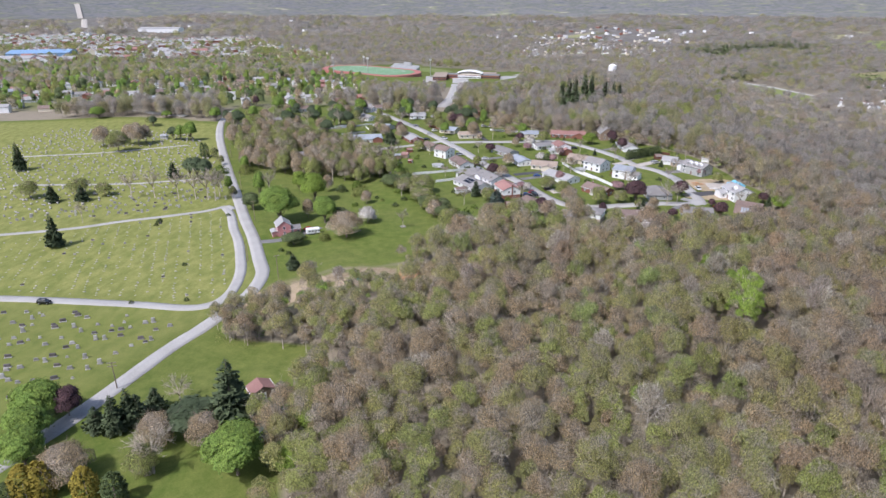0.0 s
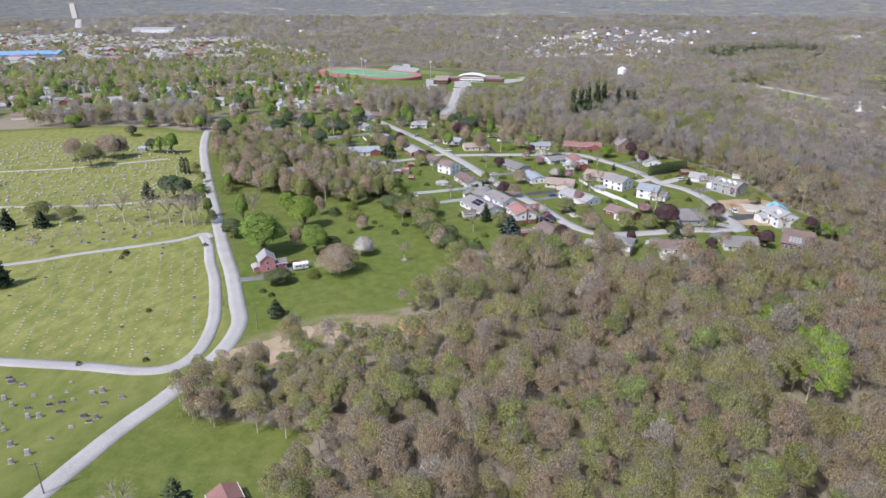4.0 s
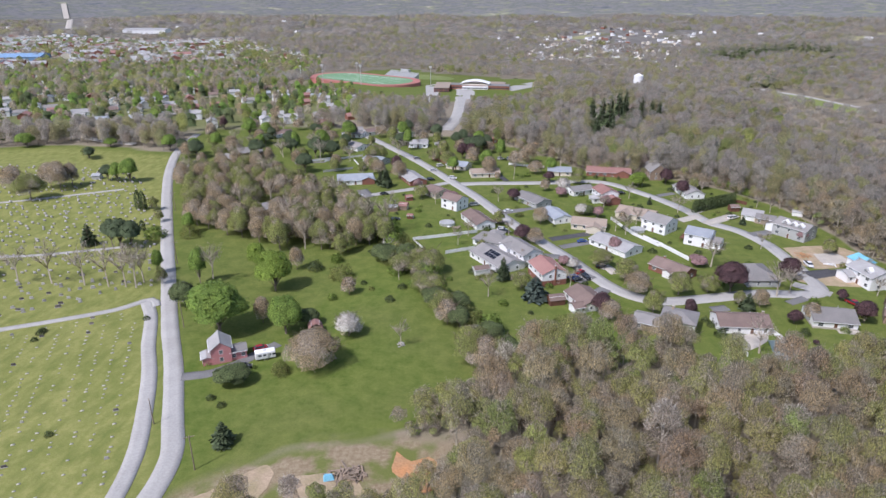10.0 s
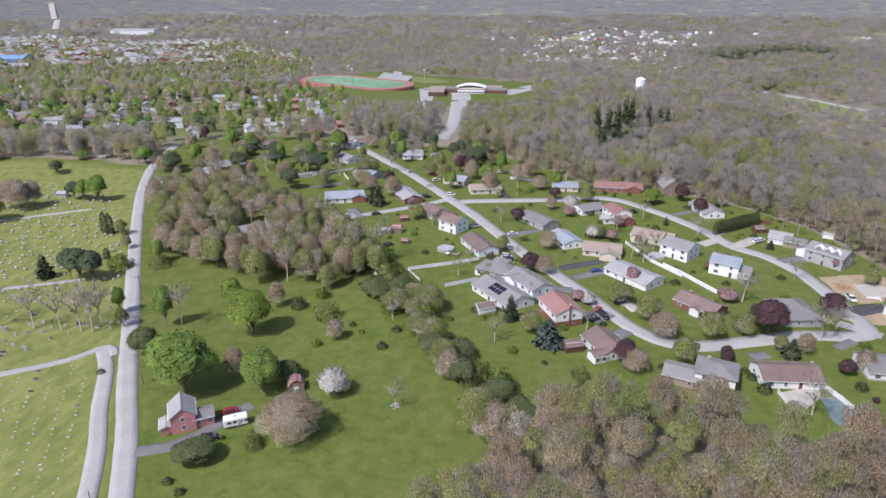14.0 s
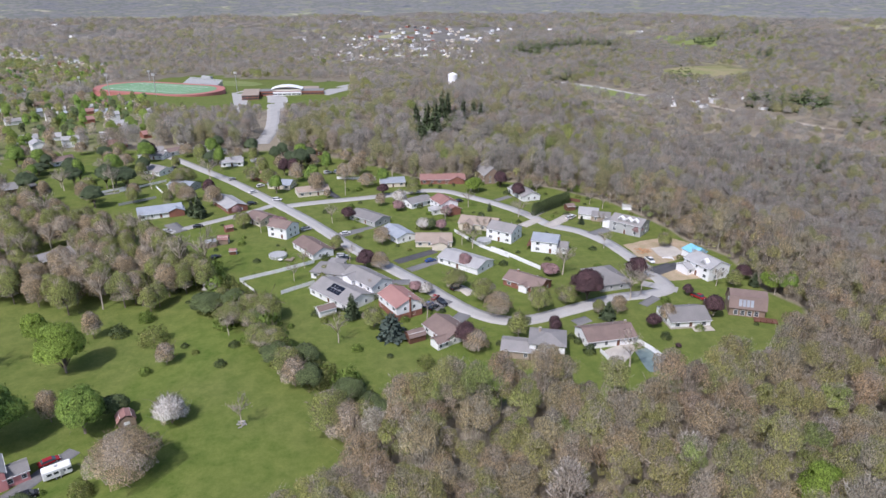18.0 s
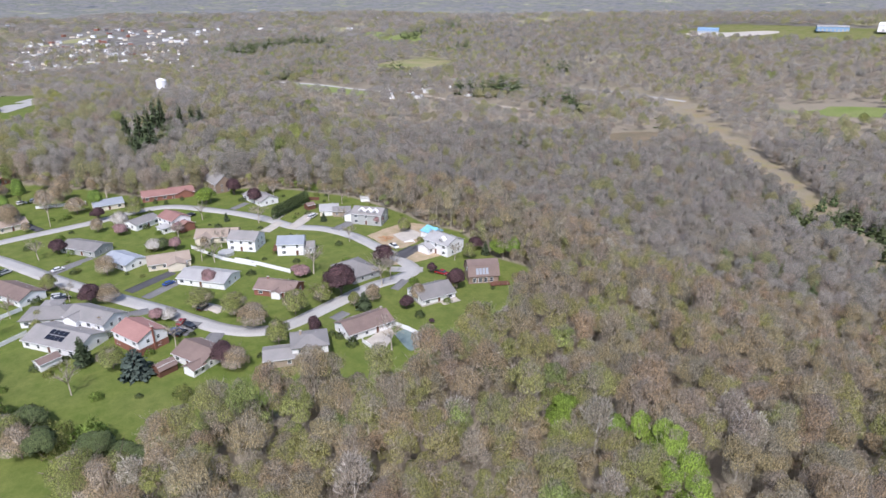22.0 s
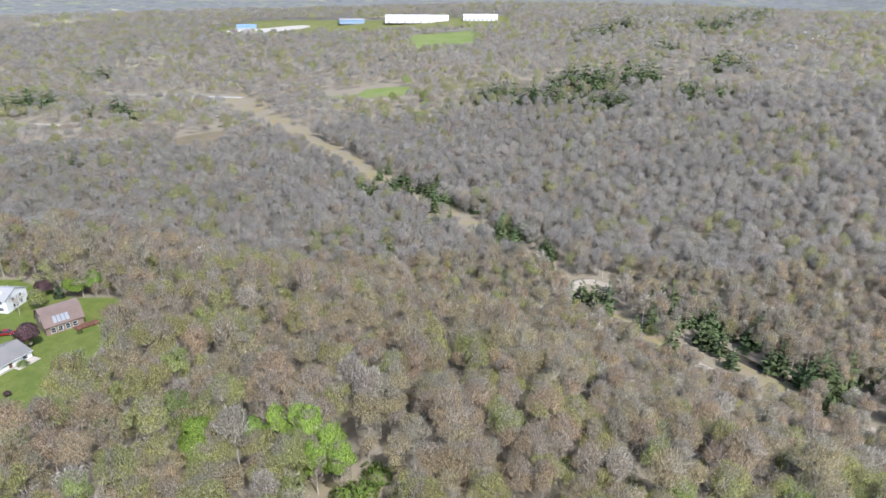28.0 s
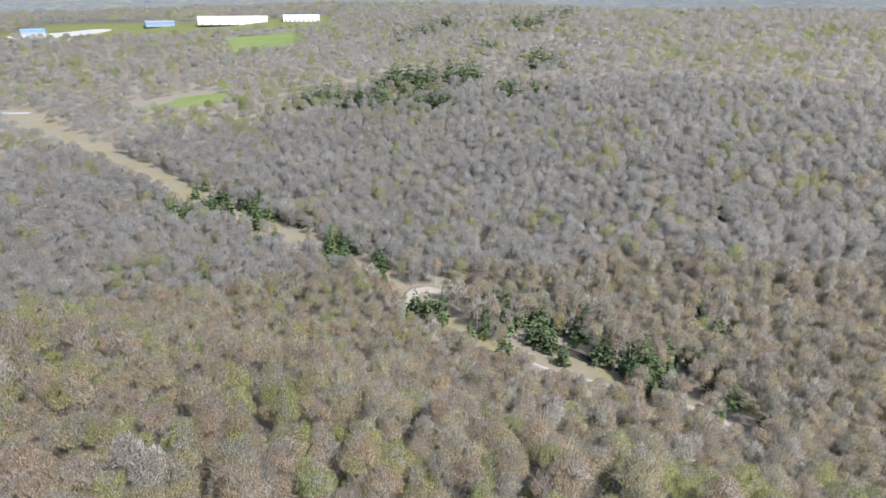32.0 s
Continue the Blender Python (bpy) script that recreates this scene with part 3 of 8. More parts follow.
def patch(name, poly, material, lift=0.06, label="", category="ground", wobble=0.6, kind="structure"):
    """A sheet laid on the ground with an uneven rim and a shallow edge."""
    size = max(max(p[k] for p in poly) - min(p[k] for p in poly) for k in (0, 1))
    P = smooth_line([*poly, poly[0]], max(1.5, size / 60))[:-1]
    cx, cy = sum(p[0] for p in P) / len(P), sum(p[1] for p in P) / len(P)
    bm = bmesh.new()
    rings = []
    px, py, wave = np.array([p[0] for p in P]), np.array([p[1] for p in P]), np.arange(len(P))
    for f, dz in ((1.01, -0.3), (1, 0), (0.75, 0.02), (0.5, 0.03), (0.25, 0.03)):
        w = f * (1 + wobble * 0.03 * (np.sin(wave * 1.3) + np.sin(wave * 2.9 + 1)) if f > 0.8 else 1)
        x, y = cx + (px - cx) * w, cy + (py - cy) * w
        rings.append([bm.verts.new(v) for v in np.stack([x, y, tz(x, y) + lift + dz], -1).tolist()])
    mid = bm.verts.new((cx, cy, float(tz(cx, cy)) + lift + 0.03))
    n = len(P)
    for a, b in zip(rings, rings[1:]):
        for k in range(n):
            bm.faces.new((a[k], a[(k + 1) % n], b[(k + 1) % n], b[k]))
    for k in range(n):
        bm.faces.new((rings[-1][k], rings[-1][(k + 1) % n], mid))
    bmesh.ops.recalc_face_normals(bm, faces=bm.faces)
    return tagged(part(name, bm, material), label, category, kind=kind)

# ---- roads and bare ground ----
MAIN_ROAD = [(-152, -220), (-128, -120), (-108, -62), (-91, -12), (-82, 28), (-77.5, 42), (-74.5, 55), (-71.5, 70), (-73, 87), (-80, 102), (-92, 126), (-105, 149), (-122, 181), (-147, 228), (-176, 284), (-199, 332), (-217, 379), (-228, 430)]
SCHOOL_ROAD = [(-42, 470), (-38, 530), (-40, 600), (-45, 680), (-48, 745), (-52, 775)]
VALLEY_TRACK = [(220, -117), (235, -106), (242, -95), (251, -83), (255, -65), (264, -45), (274, -33)]
GRAVEL_SPUR = [(307, 18), (332, 22), (341, 17), (336, -1), (330, -24), (321, -50)]
CREEK = [(290, -39), (281, -54), (273, -64), (266, -74)]
FAR_ROAD = [(795, 843), (816, 763), (830, 676), (828, 564)]
VALLEY_ROAD_A = [(423, 1091), (466, 992), (513, 913)]
VALLEY_ROAD_B = [(539, 811), (574, 742), (584, 648)]
ribbon("road", MAIN_ROAD, 5.6, ASPHALT, 0.12, "worn pale grey two-lane asphalt road beside the cemetery")
CEM_DRIVE = [(-190, 54), (-150, 56), (-122, 56.5), (-106, 56.6), (-92, 56), (-84.5, 57.5), (-80, 62), (-79, 72), (-82.5, 88), (-89.5, 105), (-97, 121), (-106, 137), (-115, 155), (-124, 168)]
ribbon("cemetery_drive", CEM_DRIVE, 4.4, ASPHALT, 0.16, "pale grey asphalt drive through the cemetery")
ribbon("cemetery_drive", [(-250, 100), (-205, 117), (-180, 128), (-164, 139), (-146, 149), (-130, 159), (-122, 168), (-117, 163)], 2.8, ASPHALT, 0.2, "narrow grey cemetery lane curving uphill")
ribbon("cemetery_drive", [(-260, 190), (-200, 200), (-177, 208), (-160, 215)], 2.4, ASPHALT, 0.1, "narrow grey cemetery lane between headstones")
ribbon("cemetery_drive", [(-300, 250), (-262, 262), (-240, 272), (-205, 292)], 2.4, ASPHALT, 0.1, "narrow grey cemetery lane below bare trees")
STREET = [(-106, 448), (-95, 435), (-72, 402), (-54, 376), (-38, 350), (-22, 322), (-8, 297), (4, 272), (12, 256), (20.5, 241), (27.5, 229), (34.5, 217), (41, 204), (48, 192), (56.5, 184.5), (66, 183), (78, 186), (91, 190), (104, 193.5), (117, 194), (124.5, 197), (126, 204), (125.5, 215), (124.5, 230), (122, 246), (115, 261), (105, 271), (99, 287), (91, 302), (81, 316), (66, 333), (50, 336), (33, 331), (15, 328), (-6, 325), (-19, 322)]
ribbon("street", STREET, 6.4, ASPHALT, 0.12, "pale grey residential street looping between houses")
ribbon("street", [(-106, 448), (-96, 462), (-80, 470)], 6.0, ASPHALT, 0.1, "pale grey residential street end")
ribbon("side_street", [(-72, 293), (-59, 301), (-46, 309), (-36, 316), (-27, 324)], 4.6, ASPHALT, 0.16, "short pale grey side street to a white house")
ribbon("cul_de_sac", [(121, 197), (124, 201)], 13, ASPHALT, 0.17, "rounded pale grey asphalt bend of the street")
ribbon("driveway", [(-70, 290), (-66, 279), (-60, 266)], 3.0, ASPHALT_GREY, 0.1, "curved grey asphalt driveway", "driveway")
ribbon("driveway", [(-87, 121), (-79, 124), (-73, 130), (-70, 135), (-65, 142)], 4.0, ASPHALT_GREY, 0.14, "cracked grey driveway beside the pink house", "driveway")
ribbon("school_road", SCHOOL_ROAD, 11, ASPHALT, 0.12, "wide pale grey road up to the school", w2=14)
ribbon("valley_track", VALLEY_TRACK, 3.4, GRAVEL, 0.2, "pale gravel track along the valley floor", w2=1.6)
ribbon("gravel_track", GRAVEL_SPUR, 9.0, GRAVEL, 0.25, "pale gravel turnout in the valley", w2=4)
ribbon("creek", CREEK, 6.0, WATERDARK, 0.05, "dark narrow creek beside spruces", "water")
ribbon("far_road", FAR_ROAD, 8, ASPHALT, 0.3, "distant pale road through the valley woods", step=10)
patch("gravel_lot", [(-70, 70), (-60, 76), (-48, 86), (-46, 76), (-56, 58), (-68, 56)], SAND, 0.07, "bare sandy lot beside the road")
patch("clay_patch", [(-18, 93), (-14, 90), (-10, 92), (-7, 88), (-10, 85), (-8, 81), (-13, 80), (-15, 84), (-18, 86)], CLAY, 0.09, "bare orange clay clearing at the wood's edge")
patch("earth_patch", [(-42, 82), (-30, 84), (-22, 78), (-24, 70), (-38, 72)], SAND, 0.07, "trampled bare earth clearing")
for k, f in enumerate(FIELDS):
    if k not in (5, 6, 8):
        patch("meadow", f, MEADOW if k != 1 else SAND_GRASS, 0.5, "open green meadow among the woods" if k != 1 else "tan and green farm field in the valley", "field", 0.5)
patch("marsh", MARSH, MARSH_MUD, 0.4, "brown sedge marsh among leafless woods", "marsh", 0.8)
patch("building_pad", [(120, 212), (134, 216), (150, 214), (150, 205), (136, 203), (122, 205)], SAND, 0.1, "graded orange dirt beside a white house")

patch("building_dirt", [(128, 241), (130, 221), (143, 222), (158, 234), (153, 244), (143, 245)], SAND, 0.12, "graded orange building dirt beside the white house")
patch("foundation_slab", [(138, 235), (138, 225), (148, 227), (148, 236)], CONCRETE, 0.3, "pale concrete foundation slab on the dirt", wobble=0.1)

# ---- houses ----
def window_set(parent, x, y, z, face, w=1.0, h=1.15, shutters=None):
    """A window on the wall: a frame that stands proud and a dark pane in it. face: turn of the wall, 0 looks along -y."""
    m = pose(x, y, z, 0, 0, face)
    bm = bmesh.new()
    t = 0.09
    for a in ((-w / 2 - t, w / 2 + t, -0.05, 0.03, h / 2, h / 2 + t), (-w / 2 - t, w / 2 + t, -0.09, 0.03, -h / 2 - t, -h / 2), (-w / 2 - t, -w / 2, -0.05, 0.03, -h / 2, h / 2), (w / 2, w / 2 + t, -0.05, 0.03, -h / 2, h / 2), (-w / 2, w / 2, -0.04, 0.02, -0.03, 0.03)):
        box(bm, *a)
    if shutters:
        pass
    win = part("window", bm, WHITE, parent, m=m)
    part("pane", boxm(-w / 2, w / 2, -0.02, 0.01, -h / 2, h / 2), GLASS, win)
    return win


def gable_roof(parent, L, W, z, pitch, material, over=0.45, thick=0.16, cx=0, cy=0, ang=0, name="roof"):
    """Two slabs that meet at the ridge along x, with eaves and a ridge cap."""
    hx, hy = L / 2 + over * 0.7, W / 2 + over
    rise = W / 2 * pitch
    drop = over * pitch
    t = thick
    bm = solid([(-hx, -hy, z - drop), (hx, -hy, z - drop), (hx, 0, z + rise), (-hx, 0, z + rise), (hx, hy, z - drop), (-hx, hy, z - drop),
                (-hx, -hy, z - drop + t), (hx, -hy, z - drop + t), (hx, 0, z + rise + t), (-hx, 0, z + rise + t), (hx, hy, z - drop + t), (-hx, hy, z - drop + t)],
               [(0, 1, 2, 3), (3, 2, 4, 5), (6, 9, 8, 7), (9, 11, 10, 8), (0, 6, 7, 1), (5, 4, 10, 11), (0, 3, 9, 6), (3, 5, 11, 9), (1, 7, 8, 2), (2, 8, 10, 4)])
    r = part(name, bm, material, parent, m=pose(cx, cy, 0, 0, 0, ang))
    part("ridge_cap", boxm(-hx, hx, -0.14, 0.14, z + rise + t - 0.05, z + rise + t + 0.05), material, r)
    part("gutter", boxm(-hx, hx, -hy - 0.1, -hy + 0.02, z - drop, z - drop + 0.12), WHITE, r)
    part("gutter", boxm(-hx, hx, hy - 0.02, hy + 0.1, z - drop, z - drop + 0.12), WHITE, r)
    return r


def hip_roof(parent, L, W, z, pitch, material, over=0.5, thick=0.16, cx=0, cy=0, ang=0):
    hx, hy = L / 2 + over, W / 2 + over
    rise, k = (W / 2 + over) * pitch, max(L / 2 - W / 2, 0.3)
    z0 = z - over * pitch * 0.3
    t = thick
    bm = solid([(-hx, -hy, z0), (hx, -hy, z0), (hx, hy, z0), (-hx, hy, z0), (-hx, -hy, z0 + t), (hx, -hy, z0 + t), (hx, hy, z0 + t), (-hx, hy, z0 + t), (-k, 0, z0 + t + rise), (k, 0, z0 + t + rise)],
               [(0, 3, 2, 1), (0, 1, 5, 4), (1, 2, 6, 5), (2, 3, 7, 6), (3, 0, 4, 7), (4, 5, 9, 8), (6, 7, 8, 9), (5, 6, 9), (7, 4, 8)])
    return part("roof", bm, material, parent, m=pose(cx, cy, 0, 0, 0, ang))


def body(parent, L, W, h, pitch, material, cx=0, cy=0, ang=0, gable=True, name="wall", lower=None):
    """Walls up to the eaves and the gables over them; lower: another facing for the foot of the walls."""
    rise = W / 2 * pitch if gable else 0
    hx, hy = L / 2, W / 2
    pts = [(-hx, -hy, -0.6), (hx, -hy, -0.6), (hx, hy, -0.6), (-hx, hy, -0.6), (-hx, -hy, h), (hx, -hy, h), (hx, hy, h), (-hx, hy, h)]
    faces = [(0, 3, 2, 1), (0, 1, 5, 4), (2, 3, 7, 6)]
    if gable:
        pts += [(-hx, 0, h + rise), (hx, 0, h + rise)]
        faces += [(1, 2, 6, 9, 5), (3, 0, 4, 8, 7), (4, 5, 9, 8), (6, 7, 8, 9)]
    else:
        faces += [(1, 2, 6, 5), (3, 0, 4, 7), (4, 5, 6, 7)]
    w = part(name, solid(pts, faces), material, parent, m=pose(cx, cy, 0, 0, 0, ang))
    if lower:
        part("lower_facing", boxm(-hx - 0.06, hx + 0.06, -hy - 0.06, hy + 0.06, -0.55, lower[1]), lower[0], w)
    return w


def chimney(parent, x, y, z0, z1, material=None, w=0.7):
    c = part("chimney", boxm(x - w / 2, x + w / 2, y - w * 0.4, y + w * 0.4, z0, z1, bevel=0.03), material or BRICK, parent)
    part("chimney_cap", boxm(x - w / 2 - 0.08, x + w / 2 + 0.08, y - w * 0.4 - 0.08, y + w * 0.4 + 0.08, z1 - 0.02, z1 + 0.12), CONCRETE, c)


def openings(h, L, W, storeys, cx=0, cy=0, skip=(), wide=0.95, door=True, garage=None):
    """Rows of windows on the four walls, a door and, where there is one, a garage door."""
    for s in range(storeys):
        z = 1.5 + 2.5 * s
        n = max(2, int(L / 3.9))
        for side, face in ((-1, 0), (1, 180)):
            for k in range(n):
                x = (k + 0.5) / n * L - L / 2
                if s == 0 and door and side < 0 and k == n // 2:
                    d = part("door", boxm(x - 0.5, x + 0.5, -W / 2 - 0.05, -W / 2 + 0.02, 0.1, 2.15), DARKWOOD, h)
                    part("door_frame", boxm(x - 0.6, x + 0.6, -W / 2 - 0.03, -W / 2 + 0.02, 0.05, 2.25), WHITE, d)
                    continue
                if s == 0 and garage == side and k >= n - 2:
                    if k == n - 2:
                        g = part("garage_door", boxm(x - 1.2, x + 3.6, side * W / 2 - 0.05, side * W / 2 + 0.05, 0.05, 2.3), WHITE, h)
                        for q in range(3):
                            part("panel_joint", boxm(x - 1.15, x + 3.55, side * W / 2 - 0.06, side * W / 2 + 0.06, 0.55 + 0.55 * q, 0.58 + 0.55 * q), GREYWALL, g)
                    continue
                window_set(h, cx + x, cy + side * (W / 2 + 0.01), z, face, wide if k % 2 else wide * 1.6)
        for side, face in ((-1, -90), (1, 90)):
            for k in range(2 if W > 6 else 1):
                y = (k + 0.5) / (2 if W > 6 else 1) * W * 0.7 - W * 0.35
                window_set(h, cx + side * (L / 2 + 0.01), cy + y, z, face, wide)


def house(x, y, L, ang, W, storeys, roof, wall, label, pitch=0.42, hip=False, lower=None, garage=None, chim=None, flip=False, stretch=0.0):
    """A dwelling whose ridge runs along ang."""
    h = thing("house", x, y, ang + (180 if flip else 0), label=label, category="house", group="houses")
    L, W = L + stretch, W * 1.18
    e = 2.45 * storeys + 0.25
    body(h, L, W, e, pitch, wall, gable=not hip, lower=lower)
    (hip_roof if hip else gable_roof)(h, L, W, e, pitch, roof)
    openings(h, L, W, storeys, garage=garage)
    if chim:
        chimney(h, chim[0], chim[1], 0, e + W / 2 * pitch + 0.9, chim[2] if len(chim) > 2 else None)
    part("vent_pipe", boxm(L * 0.2 - 0.06, L * 0.2 + 0.06, W * 0.2 - 0.06, W * 0.2 + 0.06, e, e + W / 2 * pitch + 0.1), METAL, h)
    return h


def wing(h, cx, cy, L, W, e, ang, roof, wall, pitch=0.42, hip=False):
    """A lower part of the same house."""
    body(h, L, W, e, pitch, wall, cx, cy, ang, gable=not hip)
    (hip_roof if hip else gable_roof)(h, L, W, e, pitch, roof, cx=cx, cy=cy, ang=ang)
    c, s = math.cos(radians(ang)), math.sin(radians(ang))
    for k in (-0.28, 0.28):
        for side, f in ((-1, 0), (1, 180)):
            window_set(h, cx + c * L * k - s * side * (W / 2 + 0.01), cy + s * L * k + c * side * (W / 2 + 0.01), e * 0.55, ang + f, 1.0, 1.1)


a = house(23.4, 198.0, 13.2, -68, 8.4, 2, ROOF_RED, WHITE, "white two-storey house with red shingle roof and brick base", lower=(BRICK, 2.3), chim=(6.6, 0.2))
a = house(36.3, 178.5, 10.8, -65, 8.6, 1, ROOF_BROWN, WHITE, "white split-level house with brown roof and small sunroom", stretch=2)
wing(a, 4.5, -6.2, 4.2, 4.2, 2.5, 90, ROOF_BROWN, WHITE)
a = house(13.6, 217.0, 17.0, -56, 8.0, 2, ROOF_GREY, WHITE, "white two-storey house with grey gabled roof", stretch=0)
wing(a, -4.2, -3.2, 6.0, 5.5, 5.2, 90, ROOF_GREY, WHITE)
a = house(3.8, 211.8, 20.4, -53, 10.5, 1, ROOF_GREY, WHITE, "low white house with solar panels on its grey roof", pitch=0.36, stretch=1)
for k in range(4):
    for j in range(2):
        part("solar_panel", boxm(-3.4 + 1.75 * k, -1.75 + 1.75 * k, 0, 1.9, 0, 0.06), SOLAR, a, m=pose(0, -4.4 + 2.0 * j, 2.85 + 0.36 * (0.85 + 2.0 * j) + 0.3, 19.8))
a = house(2.0, 232.0, 10.7, -25, 8.5, 1, ROOF_GREY, WHITE, "low white house with two grey hipped roofs", hip=True, stretch=5)
wing(a, -2, 5.5, 8, 6, 2.7, 90, ROOF_GREY, WHITE, hip=True)
a = house(-6.3, 257.9, 18.0, -62, 8.0, 1, ROOF_BROWN, WHITE, "white single-storey house with brown gabled roof")
a = house(-19.3, 280.3, 10.4, -36, 7.8, 2, ROOF_BROWN, WHITE, "white two-storey house with brown roof beside a deck")
a = house(46.2, 258.7, 15.8, -10, 9.0, 1, ROOF_TAN, CREAM, "low tan house with broad grey-brown roof", pitch=0.34, garage=-1)
wing(a, 2.5, -5.2, 8, 6.5, 2.7, 90, ROOF_TAN, CREAM, pitch=0.34)
a = house(54.7, 232.9, 19.9, -49, 9.5, 1, ROOF_LIGHT, WHITE, "low white house with pale grey roof and carport", pitch=0.3, garage=-1)
a = house(69.5, 276.4, 13.8, -30, 8.5, 1, ROOF_TAN, CREAM, "low tan brick house with several gables")
wing(a, -2.5, -4.5, 6.5, 6, 2.9, 90, ROOF_TAN, CREAM)
wing(a, 7.5, 2.0, 6.5, 6.5, 2.9, 0, ROOF_TAN, STONE)
a = house(78.5, 258.9, 11.4, -43, 9.0, 2, ROOF_GREY, WHITE, "white two-storey house with grey-brown gabled roof", stretch=1)
a = house(92.6, 243.0, 9.9, -29, 8.0, 2, ROOF_BLUE, WHITE, "white raised house with blue-grey roof and wooden deck", stretch=1)
part("deck", boxm(-7.6, -4.9, -3.6, 3.6, 1.9, 2.1), DARKWOOD, a)
for k in range(4):
    part("deck_post", boxm(-7.5, -7.35, -3.5 + 2.25 * k, -3.35 + 2.25 * k, -0.4, 2.9), DARKWOOD, a)
wing(a, 6.5, 0.2, 6, 7, 2.8, 0, ROOF_GREY, WHITE)
a = house(73.3, 208.9, 13.4, -48, 8.0, 1, ROOF_BROWN, BRICK, "low brick house with brown roof and white bay", chim=(-4.2, 0.2), stretch=2)
wing(a, 1.5, -4.4, 3.6, 3.4, 2.6, 90, ROOF_BROWN, WHITE)
a = house(104.2, 207.0, 15.6, -84, 10.5, 1, ROOF_GREY, GREYWALL, "low grey house with grey hipped roof under a purple maple", hip=True)
a = house(127.9, 280.1, 9.1, -26, 8.5, 1, ROOF_LIGHT, CREAM, "cream split-level house with pale green-grey roofs", garage=-1, pitch=0.36)
wing(a, 6.2, -3.5, 8.5, 7, 2.8, 0, ROOF_GREY, STONE, pitch=0.34)
a = house(138.3, 257.2, 15.0, -49, 8.8, 2, ROOF_GREY, GREYWALL, "grey two-storey house with white dormers and porch")
for k in (-2.8, 0.8, 4.0):
    body(a, 1.7, 3.2, 6.6, 0.8, WHITE, k, -3.0, 90, name="dormer")
    gable_roof(a, 3.4, 1.8, 6.5, 0.75, ROOF_GREY, over=0.2, thick=0.1, cx=k, cy=-3.0, ang=90, name="dormer_roof")
wing(a, -8.2, 0.5, 6.5, 7.5, 3.2, 90, ROOF_GREY, WHITE)
a = house(59.3, 302.4, 11.9, -72, 8.0, 2, ROOF_RED, WHITE, "white two-storey house with orange-red roof and sunroom")
wing(a, 2.5, -6, 6, 5.5, 2.6, 90, ROOF_LIGHT, WHITE, pitch=0.3, hip=True)
wing(a, 7.5, 0.5, 5, 7, 3.0, 0, ROOF_RED, BRICK)
a = house(20.8, 292.6, 18.1, -52, 8.5, 1, ROOF_GREY, GREYWALL, "long low house with dark grey roof", pitch=0.32)
a = house(31.4, 268.7, 14.9, -65, 8.0, 1, ROOF_BLUE, WHITE, "low white house with blue-grey metal roof", pitch=0.32)
a = house(47.0, 313.0, 13.3, 28, 7.5, 1, ROOF_GREY, WHITE, "long low white house with grey roof", pitch=0.3)
a = house(68.0, 352.5, 23.7, -6, 9.0, 1, ROOF_RED, BRICK, "long low brick ranch house with dark red roof", pitch=0.36, stretch=2)
wing(a, 8, -2, 8, 7, 2.7, 90, ROOF_RED, BRICK)
a = house(38.5, 351.0, 13.7, 0, 8.5, 1, ROOF_BLUE, CREAM, "low cream ranch house with blue-grey roof", pitch=0.34)
a = house(-6.4, 342.1, 17.1, 12, 8.5, 1, ROOF_TAN, CREAM, "low olive ranch house with a long porch", pitch=0.32)
a = house(95.3, 351.6, 17.3, -86, 8.5, 2, ROOF_GREY, BROWNWALL, "dark brown barn-like house with grey steep roof", pitch=0.8)
a = house(106.3, 317.5, 18.2, -80, 8.5, 1, ROOF_GREY, WHITE, "white house with grey roof behind purple maples", pitch=0.4)
a = house(146.9, 207.5, 11.1, -76, 9.0, 2, ROOF_LIGHT, WHITE, "large white two-storey house with pale roof and blue tarpaulin", stretch=2)
wing(a, -4, -5.2, 7, 6.0, 3.0, 90, ROOF_LIGHT, WHITE)
annexe = thing("house_extension", 151.1, 223.0, a.matrix_basis.to_euler().z * 57.2958, label="unfinished house wing under a bright blue tarpaulin", category="house")
part("wall", boxm(-3.6, 3.6, -3.4, 3.4, -0.3, 3.4), WHITE, annexe)
part("roof_tarpaulin", solid([(-4, -3.8, 3.3), (4, -3.8, 3.3), (4, 3.8, 3.3), (-4, 3.8, 3.3), (-2.8, 0.3, 5.4), (0.6, -0.2, 5.1), (3.6, 0.2, 5.5)], [(0, 3, 2, 1), (0, 1, 5, 4), (1, 6, 5), (1, 2, 6), (2, 3, 4, 5), (2, 5, 6), (3, 0, 4)]), TARP, annexe, "bright blue tarpaulin with sagging folds")
body(a, 1.7, 3.0, 6.6, 0.8, WHITE, 2.2, -3.2, 90, name="dormer")
gable_roof(a, 3.2, 1.8, 6.5, 0.75, ROOF_LIGHT, over=0.2, thick=0.1, cx=2.2, cy=-3.2, ang=90, name="dormer_roof")
a = house(117.3, 173.5, 12.8, -4, 9.5, 1, ROOF_GREY, WHITE, "white ranch house with grey roof and rear patio", lower=(CONCRETE, 0.6), chim=(-5.6, 1.0), stretch=1)
part("patio", boxm(0.5, 7.5, -8.2, -4.7, -0.3, 0.12), CONCRETE, a)
a = house(85.9, 166.6, 16.6, 2, 8.5, 1, ROOF_BROWN, WHITE, "white ranch house with purple-brown roof by a pool", chim=(6.8, 0.5, STONE))
